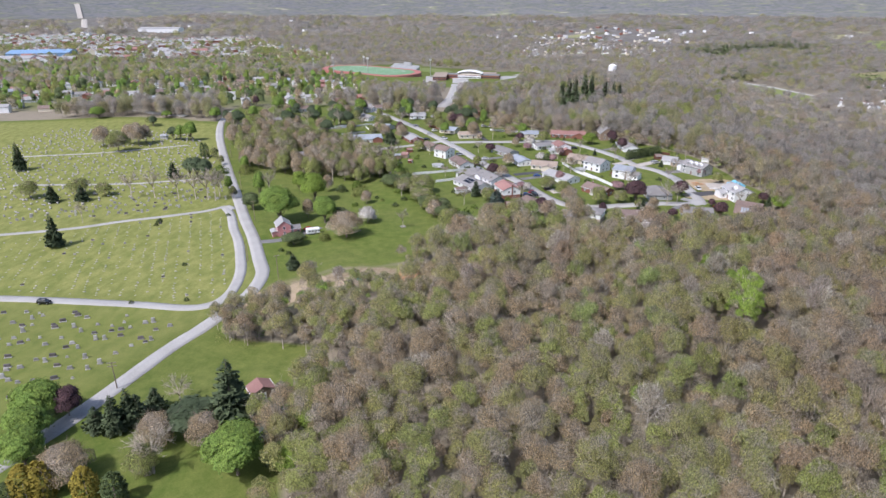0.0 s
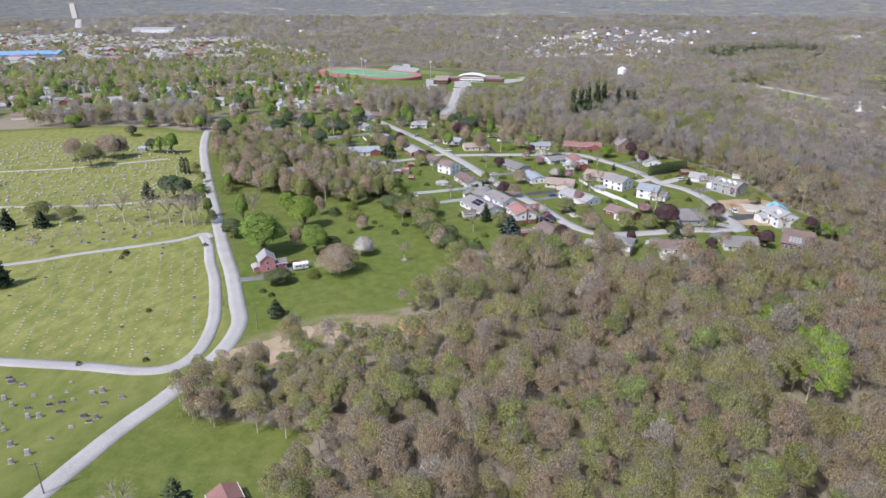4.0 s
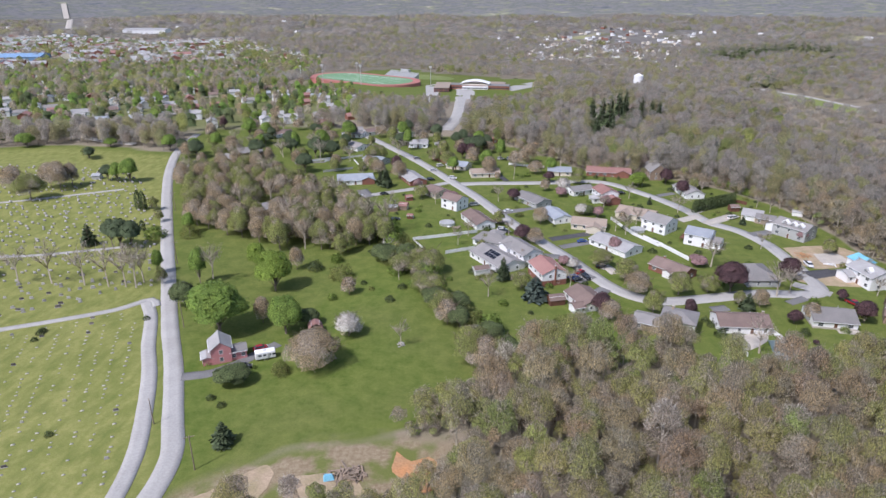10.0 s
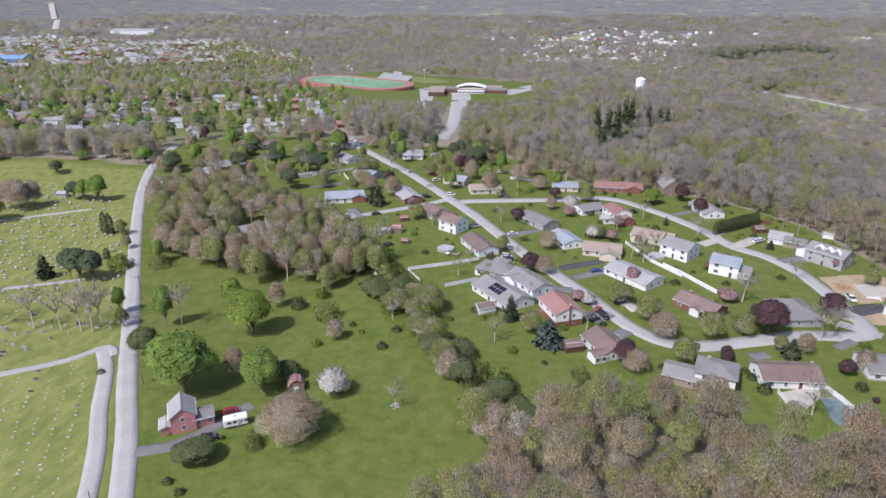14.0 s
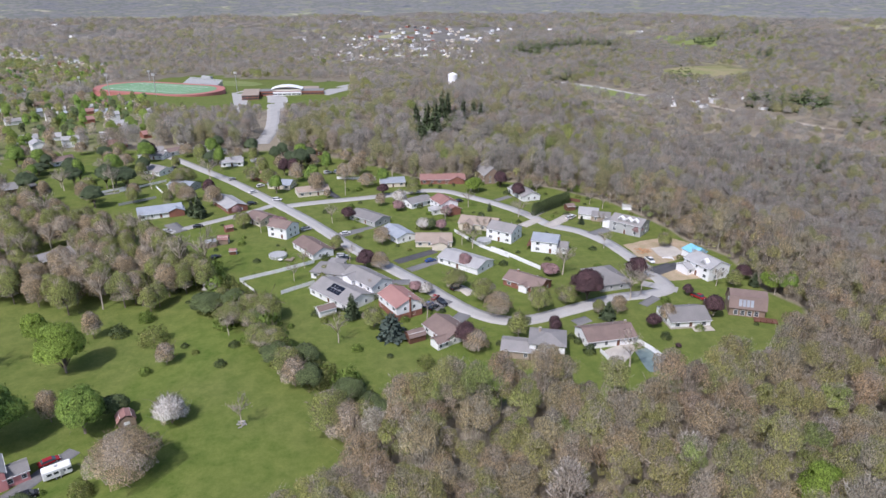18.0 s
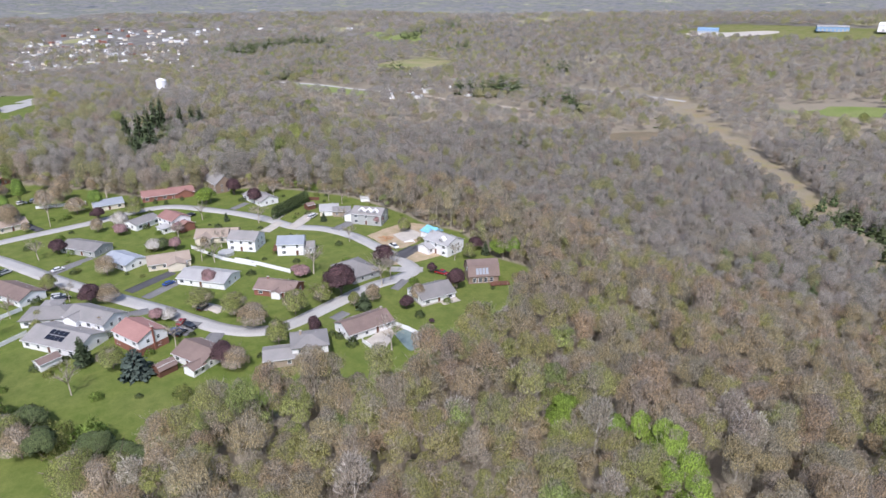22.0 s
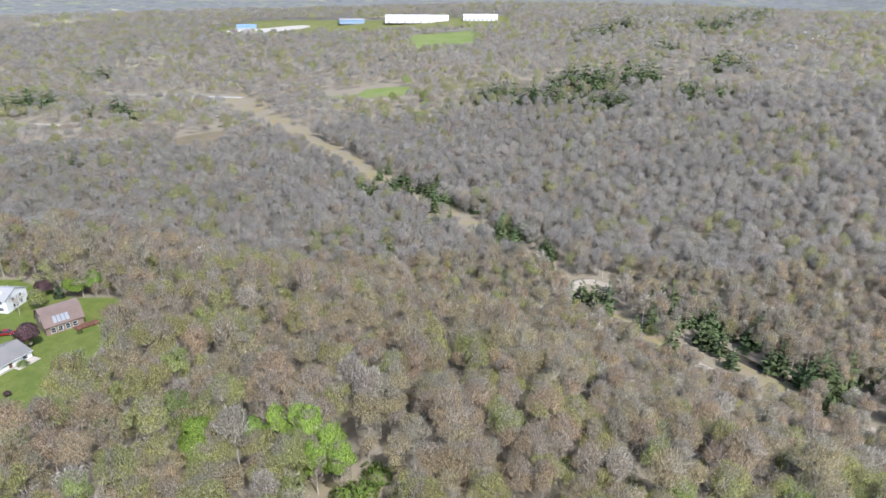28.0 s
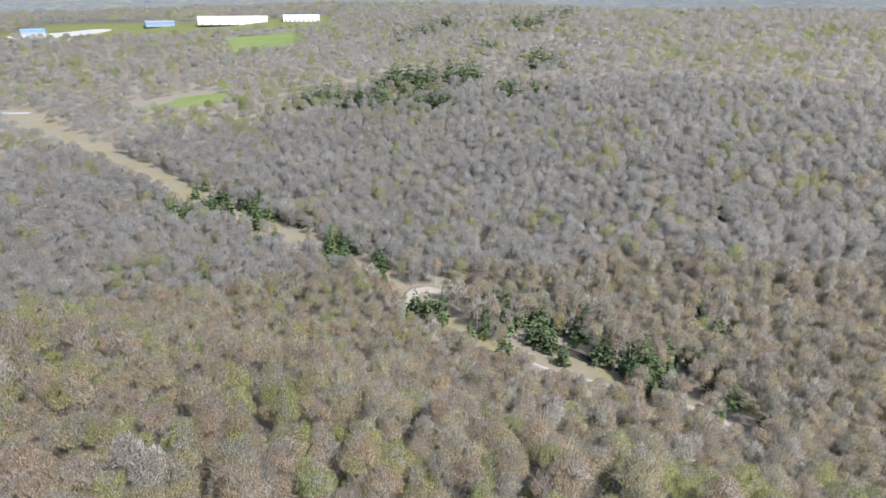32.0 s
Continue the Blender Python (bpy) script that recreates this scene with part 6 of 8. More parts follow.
def plant(kind, x, y, r, h):
    tpl, mats, label = PLANTS[kind]
    r0, h0 = SIZE[kind]
    r, h = (r, h) if "arborvitae" in kind else (r * {"purple_maple": 0.88, "tan_tree": 1.12, "olive_tree": 1.08, "maple": 0.98}.get(kind, 1.1), h * ({"tan_tree": 1.06, "olive_tree": 1.1, "purple_maple": 1.12, "bare_tree": 1.3, "maple": 1.28, "lime_maple": 1.15}.get(kind, 1.06) if kind != "spruce" or h < 12 else 1.25))
    m = pose(x, y, float(tz(x, y)), 0, 0, prs.uniform(0, 360)) @ Matrix.Diagonal((r / r0, r / r0, h / h0, 1))
    if kind not in plant_masters:
        cat = "shrub" if "shrub" in kind or "arborvitae" in kind else "tree"
        ob = plant_masters[kind] = tree_thing(kind, tpl, mats, label if len(label.split()) > 3 else label + " in a garden", cat, kind.replace("_", " ") + "s", len(plant_masters))
    else:
        ob = copy_thing(plant_masters[kind], m)
    ob.matrix_basis = m
    return ob


# round the pink farmhouse and the big field
plant("maple", -86.3, 146.7, 10, 14.5), plant("maple", -64.5, 148.6, 6.2, 10.5), plant("tan_tree", -74.8, 155.6, 3.4, 9.5)
plant("dark_tree", -58.5, 154.5, 3.6, 5.5), plant("tan_tree", -48.7, 128.3, 8.6, 12), plant("blossom_tree", -42.9, 147.2, 5.0, 8.0)
plant("lime_maple", -79.1, 180.1, 6.4, 14), plant("lime_maple", -92.3, 197.1, 4.2, 10.5), plant("maple", -109.8, 182.4, 3.4, 12), plant("bare_tree", -105.3, 183.9, 4.5, 12)
plant("dark_tree", -107.4, 164.8, 4.8, 8.5), plant("dark_tree", -70.6, 119.6, 5.2, 5.5), plant("olive_shrub", -58.5, 125.6, 2.6, 3.6), plant("tan_tree", -77.1, 200.2, 3.2, 9.5)
plant("shrub", -69.3, 200.4, 3.0, 3.6), plant("olive_shrub", -56.8, 192.1, 4.8, 5.2), plant("green_shrub", -62.6, 208.4, 2.6, 3.5), plant("spruce", -62.1, 93.2, 3.0, 6.5)
plant("shrub", -69.3, 108.4, 1.2, 1.4), plant("bare_tree", -24.9, 141.7, 2.6, 6.5), plant("shrub", -73.7, 111.5, 1.2, 1.4), plant("olive_shrub", -57.5, 124.6, 2.2, 2.4)
plant("green_shrub", -67.3, 127.6, 0.8, 1.0), plant("green_shrub", -82.1, 129.0, 1.6, 1.4), plant("pine", -118.5, 296.7, 4.2, 10), plant("spruce", -90.5, 274.8, 2.0, 6)
# the hedge line between field and gardens
plant("dark_tree", -42.5, 208.8, 6.0, 6.5), plant("olive_tree", -33.0, 197.4, 6.0, 8), plant("olive_tree", -22.2, 198.6, 6.5, 9.5), plant("olive_tree", -18.9, 176.5, 6.0, 9), plant("olive_tree", -14.0, 163.5, 5.0, 9)
plant("olive_shrub", -39.2, 207.3, 4.5, 5), plant("green_shrub", -35.2, 196.4, 3.5, 3.5), plant("green_shrub", -25.6, 185.2, 3.2, 3), plant("blossom_tree", -43.8, 227.2, 3.4, 4.5), plant("tan_tree", -11.8, 157.6, 4.2, 9)
plant("olive_tree", -2.4, 134.7, 6.5, 12), plant("tan_tree", 2.1, 130.6, 5.5, 11), plant("olive_tree", 5.6, 132.1, 5, 10), plant("dark_tree", 10.9, 139.7, 3.5, 4), plant("dark_tree", 8.7, 143.2, 3.5, 4.5)
plant("olive_shrub", 27.5, 155.9, 3.4, 3.2), plant("olive_shrub", 31.2, 153.5, 3.0, 2.8), plant("olive_shrub", 26.5, 161.6, 2.6, 3.0), plant("shrub", 34.8, 156.7, 2.4, 2.4)
plant("bare_tree", 1.3, 179.5, 3.2, 7), plant("spruce", 6.5, 194.5, 2.6, 9.5), plant("blue_spruce", 18.1, 179.5, 4.6, 9), plant("olive_tree", 13.3, 187.5, 4.2, 7), plant("dark_tree", -8.3, 168.9, 4.5, 6)
plant("shrub", 2.3, 201.0, 1.2, 1.2), plant("olive_shrub", -1.6, 197.1, 1.6, 1.0), plant("olive_shrub", 0.7, 198.0, 1.6, 1.0), plant("olive_shrub", 15.1, 208.9, 2.2, 2.6)
# gardens along the street
plant("purple_maple", 40.6, 169.8, 4.8, 7.5), plant("tan_tree", 42.9, 167.0, 4.6, 7), plant("purple_maple", 14.4, 236.7, 4.6, 7), plant("pink_tree", 30.8, 211.4, 2.4, 4.0), plant("blossom_tree", 34.5, 208.8, 2.8, 4.5)
plant("olive_tree", 45.6, 211.5, 5.2, 7.5), plant("olive_tree", 53.3, 199.5, 5.0, 8.5), plant("tan_tree", 55.9, 188.2, 5.4, 8.5), plant("olive_tree", 71.0, 188.6, 4.8, 9), plant("olive_tree", 82.4, 192.3, 4.4, 6.5)
plant("olive_tree", 58.6, 172.5, 4.0, 8.5), plant("purple_maple", 71.0, 172.2, 2.4, 5), plant("spruce", 92.1, 178.2, 2.6, 7), plant("purple_maple", 90.8, 193.2, 7.4, 11), plant("purple_maple", 117.3, 207.8, 5.2, 8)
plant("bare_tree", 106.9, 191.2, 5.2, 9), plant("bare_tree", 112.4, 194.3, 4.0, 8), plant("bare_tree", 90.3, 216.4, 4.6, 9), plant("pink_tree", 85.3, 217.4, 3.8, 4.4), plant("bare_tree", 61.7, 249.5, 3.2, 7)
plant("blossom_tree", 44.5, 275.8, 4.0, 5.5), plant("dark_tree", 47.5, 276.1, 3.6, 4.5), plant("pink_tree", 36.4, 305.2, 3.2, 5), plant("blossom_tree", 38.3, 315.4, 4.4, 7.5), plant("tan_tree", 23.4, 260.7, 4.4, 8)
plant("purple_maple", 10.5, 296.1, 4.4, 5.5), plant("purple_maple", 31.4, 331.7, 4.0, 6), plant("olive_tree", 49.7, 342.7, 3.6, 6), plant("lime_maple", 81.7, 329.6, 5.2, 7), plant("purple_maple", 58.6, 382.1, 4.6, 7)
plant("purple_maple", 90.3, 369.5, 6.0, 10), plant("purple_maple", 97.9, 334.7, 4.6, 8.5), plant("purple_maple", 102.0, 314.9, 4.6, 7.5), plant("tan_tree", 115.2, 330.3, 6, 8), plant("lime_maple", 48.1, 403.1, 4.6, 9)
plant("green_shrub", 132.1, 332.2, 4.5, 4), plant("green_shrub", 136.6, 322.3, 3.6, 3.4), plant("green_shrub", 138.3, 317.8, 2.6, 2.6), plant("spruce", 81.4, 296.0, 1.3, 4.5), plant("bare_tree", 93.4, 285.1, 4.2, 6.5)
plant("spruce", 119.9, 269.6, 1.6, 4.5), plant("bare_tree", 117.7, 238.9, 3.0, 6), plant("spruce", 157.8, 281.4, 1.5, 4.5), plant("pink_tree", -22.0, 288.6, 4.4, 6), plant("pink_tree", 3.7, 257.6, 2.0, 2.6)
plant("olive_shrub", 13.8, 270.1, 1.8, 2), plant("green_shrub", 50.2, 296.7, 1.4, 1.6), plant("shrub", 59.5, 343.8, 1.2, 2), plant("shrub", 72.5, 341.8, 1.0, 2), plant("shrub", 64.0, 339.5, 1.0, 2.2)
plant("purple_maple", 71.7, 174.5, 2.4, 5), plant("purple_maple", 128.7, 173.6, 4.4, 7.5), plant("purple_maple", 106.3, 156.9, 1.3, 1.6), plant("shrub", 105.4, 162.9, 1.6, 2.4), plant("shrub", 77.6, 159.3, 2.0, 2.6), plant("purple_maple", 104.9, 170.7, 3.0, 4.5)
plant("bare_tree", 86.3, 149.6, 4.2, 8), plant("tan_tree", 161.8, 245.9, 6.0, 10), plant("purple_maple", 129.0, 190.6, 2.4, 4), plant("shrub", 75.3, 169.0, 1.3, 1.6), plant("shrub", 76.4, 165.6, 1.4, 1.8), plant("purple_maple", 157.8, 199.3, 3.6, 5.5)
plant("spruce", 158.1, 192.9, 1.8, 6), plant("lime_maple", 162.3, 188.3, 4.5, 8), plant("maple", 164.8, 184.4, 4.0, 8), plant("spruce", 157.9, 282.6, 1.4, 4), plant("spruce", 159.1, 279.6, 1.2, 3)
plant("tan_tree", 20.0, 234.5, 4.2, 7), plant("green_shrub", 14.5, 291.3, 1.8, 2), plant("shrub", 13.0, 269.4, 1.5, 1.6), plant("purple_maple", 2.7, 257.6, 2.2, 3), plant("olive_tree", 47.5, 330.2, 4.4, 6)
# the dark hedge behind the street
for k in range(13):
    t = k / 12
    hx0, hy0, hx1, hy1 = 101.8, 286.1, 125.1, 301.9
    plant("arborvitae", hx0 + (hx1 - hx0) * t, hy0 + (hy1 - hy0) * t, 1.5, 6.5)
# spruces at the edge of the wood behind the gardens
plant("spruce", 70.3, 465.3, 5.2, 23), plant("spruce", 73.9, 440.4, 5.5, 27), plant("spruce", 78.8, 436.2, 5.5, 29), plant("spruce", 90.9, 473.2, 5.2, 29), plant("spruce", 78.2, 417.9, 5.3, 18), plant("spruce", 99.9, 497.1, 4.8, 26)
plant("spruce", 68.3, 421.1, 5.2, 17), plant("spruce", 112.9, 498.7, 4.1, 21), plant("spruce", 121.0, 497.3, 3.7, 20), plant("spruce", 125.7, 493.2, 3.4, 20), plant("spruce", 82.6, 381.9, 2.8, 9), plant("spruce", 67.9, 372.8, 2.8, 9), plant("spruce", 104.4, 400.0, 2.2, 7)
plant("pine", -12.6, 394.2, 5.5, 12), plant("pine", -18.9, 397.7, 4.5, 10), plant("pine", -7.9, 407.6, 4.5, 10)
# by the far street
plant("pine", -137.5, 378.6, 4.6, 11), plant("pine", -118.6, 371.0, 4.8, 13), plant("pine", -107.0, 367.5, 6, 12), plant("pine", -113.8, 371.5, 4.2, 11), plant("spruce", -60.6, 311.6, 3.6, 11), plant("spruce", -64.4, 314.7, 2.6, 8), plant("tan_tree", -100.3, 274.8, 5.0, 9)
plant("tan_tree", -77.9, 348.5, 4.5, 8), plant("olive_tree", -38.3, 294.1, 4.5, 7), plant("olive_shrub", -98.9, 307.2, 3.5, 4), plant("green_shrub", -104.1, 303.1, 3.0, 3), plant("tan_tree", -166.7, 431.9, 4, 8), plant("maple", -62.9, 471.6, 4, 13), plant("pine", -45.4, 434.1, 4.5, 11)
# the cemetery and the road
plant("spruce", -176.2, 215.1, 3.4, 10), plant("pine", -165.4, 215.0, 3.6, 12), plant("pine", -160.4, 213.5, 4.4, 13), plant("pine", -155.6, 214.0, 4.0, 12), plant("arborvitae", -179.6, 262.3, 1.7, 10), plant("arborvitae", -176.6, 261.5, 1.7, 10), plant("arborvitae", -162.4, 234.8, 1.3, 5)
plant("bare_tree", -167.0, 176.8, 5, 12), plant("bare_tree", -153.5, 176.7, 5, 12), plant("bare_tree", -143.7, 176.5, 5, 12), plant("bare_tree", -136.9, 176.9, 5, 12), plant("bare_tree", -132.8, 176.7, 5.5, 13), plant("bare_tree", -179.3, 174.8, 5, 11), plant("bare_tree", -132.2, 181.6, 5, 11)
plant("maple", -208.5, 304.6, 5.5, 11), plant("maple", -216.3, 304.5, 4, 9), plant("pine", -222.8, 306.0, 3.8, 9), plant("olive_tree", -243.4, 269.4, 8.5, 14), plant("tan_tree", -239.1, 286.9, 6.5, 16), plant("tan_tree", -236.9, 294.1, 5, 13), plant("tan_tree", -246.9, 290.1, 6, 14), plant("tan_tree", -262.4, 281.5, 7, 14)
plant("maple", -222.7, 378.8, 5.5, 9), plant("maple", -200.4, 371.1, 5, 9), plant("olive_tree", -180.3, 363.7, 6, 9), plant("pine", -209.0, 370.1, 3.5, 10), plant("olive_tree", -265.5, 353.6, 5, 7), plant("pine", -261.9, 349.2, 3, 8), plant("maple", -269.0, 384.0, 5, 5), plant("maple", -326.3, 377.1, 7, 8)
plant("green_shrub", -151.9, 226.6, 4.6, 5.0), plant("maple", -130.7, 190.1, 2.4, 8), plant("olive_tree", -124.4, 180.8, 2.4, 7), plant("olive_tree", -171.0, 261.0, 3, 7), plant("olive_tree", -159.9, 246.0, 2.5, 6), plant("olive_shrub", -136.6, 229.2, 4, 6), plant("maple", -138.8, 233.6, 3, 8)
plant("shrub", -145.3, 141.5, 1.2, 1.5), plant("shrub", -115.6, 153.3, 1.2, 1.4), plant("spruce", -173.9, 104.9, 3.6, 13), plant("spruce", -278.0, 219.6, 4, 15), plant("bare_tree", -181.4, 135.3, 3, 8), plant("olive_tree", -233.6, 168.5, 6, 9), plant("olive_tree", -210.4, 176.5, 7, 9), plant("olive_tree", -196.6, 178.1, 5, 7)
plant("spruce", -217.0, 163.5, 3.4, 10), plant("spruce", -202.5, 167.2, 3.4, 9), plant("shrub", -108.1, 92.0, 1.0, 1.3), plant("shrub", -145.1, 139.9, 1.3, 1.6), plant("shrub", -144.1, 135.6, 1.0, 1.4), plant("shrub", -111.0, 57.2, 0.9, 1.2), plant("shrub", -92.2, 61.6, 0.9, 1.2)
# the garden under the first camera
plant("purple_maple", -91.1, -6.8, 4.6, 8), plant("maple", -97.5, -8.8, 7, 9), plant("maple", -93.8, -17.8, 6, 8), plant("spruce", -80.2, -11.4, 3.2, 7), plant("spruce", -74.9, -11.7, 3.2, 11), plant("spruce", -72.7, -8.5, 3.2, 11), plant("spruce", -70.8, -7.7, 3.0, 9), plant("spruce", -69.0, -2.4, 3.0, 7.5)
plant("spruce", -44.1, -9.0, 6.5, 17), plant("pine", -54.9, -9.6, 6.5, 8), plant("maple", -36.3, -25.4, 7.5, 11), plant("blue_spruce", -31.4, -10.5, 7, 7.5), plant("tan_tree", -75.8, -29.7, 6.5, 9.5), plant("tan_tree", -60.9, -15.9, 5.5, 9), plant("tan_tree", -48.3, -15.6, 5.0, 9), plant("bare_tree", -63.3, 0.8, 4.0, 6)
plant("olive_tree", -24.8, -0.8, 5.8, 13), plant("lime_maple", -23.8, -11.9, 3.6, 8), plant("lime_maple", -23.3, -25.0, 3.6, 8), plant("dark_tree", -28.1, -21.7, 4, 6), plant("bare_tree", -56.9, -25.8, 5, 9), plant("olive_tree", -58.5, -26.9, 4.5, 8), plant("golden_arborvitae", -80.8, -36.5, 2.8, 10), plant("golden_arborvitae", -77.9, -35.0, 2.8, 10)
plant("golden_arborvitae", -66.6, -35.8, 2.8, 10), plant("arborvitae", -59.9, -35.9, 2.6, 9), plant("arborvitae", -84.0, -37.7, 2.4, 6), plant("olive_tree", -3.5, -17.0, 6, 11), plant("olive_tree", -11.7, -19.9, 6.5, 12), plant("dark_tree", -5.0, -4.7, 4, 2.6), plant("green_shrub", -8.0, -5.6, 3, 2.6), plant("green_shrub", -16.8, 0.7, 2.4, 3)
plant("blossom_tree", -21.7, 18.3, 2, 4), plant("tan_tree", -20.2, 5.6, 4, 11), plant("maple", -88.4, -26.7, 6, 9), plant("dark_tree", -32.3, 1.6, 2.4, 2.6)
# bright young trees on the wooded slope
plant("young_lime", 103.7, 56.4, 4.0, 16), plant("young_lime", 100.5, 52.5, 3.6, 14), plant("young_lime", 104, 61.8, 4.6, 18), plant("young_lime", 105, 70.8, 3.0, 17), plant("young_lime", 107, 66, 3.6, 17), plant("young_lime", 99, 58, 3.4, 14)
plant("green_shrub", 98, 50, 4.5, 4.5), plant("green_shrub", 107.3, 47, 3.4, 3.4), plant("green_shrub", 102, 47.5, 3, 3), plant("lime_maple", 98.6, 88, 4.4, 12), plant("maple", 103, 76, 3.2, 11)

# bare thicket and orchard trees between the road and the gardens
BRUSH = [(-190, 318), (-160, 335), (-128, 318), (-100, 300), (-72, 272), (-46, 240), (-44, 222), (-60, 214), (-80, 214), (-95, 219), (-117, 231), (-134, 239), (-150, 248), (-172, 285)]
x, y = scatter(-225, -40, 195, 370, 7.6, 41)
ok = inside(x, y, BRUSH) & (np.hypot(x + 112.5, y - 262) > 12) & (to_line(x, y, MAIN_ROAD)[0] > 8)
for px, py, u, s in zip(x[ok], y[ok], np.random.RandomState(4).uniform(0, 1, ok.sum()), np.random.RandomState(6).uniform(0.8, 1.25, ok.sum())):
    plant("tan_tree" if u < 0.5 else "bare_tree" if u < 0.58 else "olive_tree", px, py, 4.6 * s, 11.5 * s)
# hedgerow growth behind the hedge line and the village's far side
x, y = scatter(-75, 20, 120, 262, 5.5, 43)
dh, _ = to_line(x, y, [(-62, 262), (-48, 240), (-30, 206), (-20, 180), (-6, 158), (4, 148)])
for px, py, u in zip(x[dh < 4], y[dh < 4], np.random.RandomState(10).uniform(0, 1, (dh < 4).sum())):
    plant("olive_shrub" if u < 0.5 else "green_shrub" if u < 0.7 else "dark_tree" if u < 0.8 else "olive_tree", px, py, 3.0 + 2.0 * u, 3.6 + 4.2 * u)


# garden trees along the far streets
x, y = scatter(-235, 40, 335, 462, 15, 44)
ok = inside(x, y, VILLAGE) & (to_line(x, y, STREET)[0] > 7) & (to_line(x, y, MAIN_ROAD)[0] > 7)
for px, py, u in zip(x[ok], y[ok], np.random.RandomState(15).uniform(0, 1, ok.sum())):
    if u < 0.8:
        plant("tan_tree" if u < 0.28 else "olive_tree" if u < 0.42 else "maple" if u < 0.52 else "pine" if u < 0.62 else "bare_tree" if u < 0.75 else "purple_maple", px, py, 3 + 3 * ((u * 7) % 1), 7 + 5 * ((u * 11) % 1))
x, y = scatter(-60, 160, 170, 345, 10, 45)
ok = inside(x, y, VILLAGE) & (to_line(x, y, STREET)[0] > 6)
for px, py, u in zip(x[ok], y[ok], np.random.RandomState(16).uniform(0, 1, ok.sum())):
    if u < 0.34:
        plant("shrub" if u < 0.14 else "green_shrub" if u < 0.24 else "olive_shrub", px, py, 0.8 + 1.2 * ((u * 17) % 1), 0.8 + 1.4 * ((u * 17) % 1))
    elif u < 0.52:
        plant("bare_tree" if u < 0.40 else "olive_tree" if u < 0.45 else "tan_tree" if u < 0.49 else "pink_tree", px, py, 1.8 + 1.6 * ((u * 19) % 1), 4.5 + 2.5 * ((u * 19) % 1))

# ---- conifers of the valley and the far slopes ----
grs = np.random.RandomState(140)
cx, cy, ch = [], [], []
for gx0, gy0, n, h, sp in GROVES:
    far = math.hypot(gx0, gy0)
    for k in range(n * (2 if far > 600 else 1)):
        cx.append(gx0 + grs.normal() * sp * (1 + far / 900)), cy.append(gy0 + grs.normal() * sp * 0.8 * (1 + far / 900)), ch.append(h * grs.uniform(0.7, 1.25) * (1.35 if far > 600 else 1))
cx, cy, ch = np.array(cx), np.array(cy), np.array(ch)
near_c = np.hypot(cx, cy) < 800
ct = [join([(V, F, 0) for V, F, m in conifer(220 + k, 13, 3.0 + 0.4 * k, 13, 9)[1]]) for k in range(4)]
cf0 = [join([(V, F, 0) for V, F, m in conifer(230 + k, 14, 4.2, 7, 6)[1]]) for k in range(3)]
forest("conifers", cx[near_c], cy[near_c], ct, grs.randint(0, 4, near_c.sum()), [NEEDLE], ch[near_c] / 13, "dark green conifers along the valley floor", 141)
forest("conifers", cx[~near_c], cy[~near_c], cf0, grs.randint(0, 3, (~near_c).sum()), [NEEDLE], ch[~near_c] / 11, "far dark green conifer stands", 142)

# undergrowth at the foot of the woods
ug = [join([(V, F, m2) for V, F, m in bush(240 + k, 2.0, 2.2, 70, 0.55)[1]]) for k, m2 in ((0, 0), (1, 1), (2, 2), (3, 2))]
x, y = scatter(-90, 260, -80, 200, 5.0, 145)
d, _ = to_line(x, y, EYE_LINE)
ok = woods(x, y) & (d < 230) & view_wedge(x, y) & (np.random.RandomState(2).uniform(0, 1, len(x)) < 0.55 + 0.35 * (x < 0))
x, y = x[ok], y[ok]
forest("undergrowth", x, y, ug, np.random.RandomState(8).choice([0, 0, 1, 2, 3], len(x)), [BUD_OLIVE, LEAF, BUD_TAN], np.random.RandomState(9).uniform(0.5, 1.3, len(x)), "young green and tan undergrowth in the woods", 146)
x, y = scatter(-82, 10, 24, 82, 4.6, 147)
ok = inside(x, y, [(-76, 40), (-68, 50), (-52, 57), (-36, 68), (-12, 73), (0, 66), (-8, 40), (-34, 33), (-66, 34)])
x, y = x[ok], y[ok]
forest("thicket", x, y, joined, np.random.RandomState(11).choice([5, 8, 9, 10, 11, 8, 12, 13, 14], len(x)), WOOD_MATS, np.random.RandomState(12).uniform(0.45, 0.8, len(x)), "thin budding thicket beside the road", 148)

# the woods' bushy rim along gardens and field
RIM = [join(a + b) for a, b in (wood_tree(60 + k, 7.5 + k % 2, 3.4, slot, 110, 0.15, 0.2, 0, low=0.1, lobes=6) for k, slot in enumerate((1, 1, 2, 2, 2, 3)))]
x, y = scatter(-60, 190, 85, 440, 3.9, 151)
ok = ~inside(x, y, VILLAGE) & ~inside(x, y, LOT) & (to_line(x, y, VILLAGE)[0] < 6.5) & (x > -20) & (to_line(x, y, SCHOOL_ROAD)[0] > 9)
x, y = x[ok], y[ok]
forest("woodland_edge", x, y, RIM, np.random.RandomState(152).randint(0, 6, len(x)), WOOD_MATS, np.random.RandomState(153).uniform(0.5, 1.05, len(x)), "budding bushes and saplings along the wood's edge", 154)

# ---- vehicles ----
def wheel(parent, x, y, r=0.33, w=0.22):
    bm = bmesh.new()
    bmesh.ops.create_cone(bm, cap_ends=True, segments=14, radius1=r, radius2=r, depth=w, matrix=Matrix.Rotation(radians(90), 4, "X"))
    t = part("wheel", bm, RUBBER, parent, m=pose(x, y, r))
    bm = bmesh.new()
    bmesh.ops.create_cone(bm, cap_ends=True, segments=10, radius1=r * 0.6, radius2=r * 0.55, depth=w + 0.03, matrix=Matrix.Rotation(radians(90), 4, "X"))
    part("rim", bm, METAL, t)


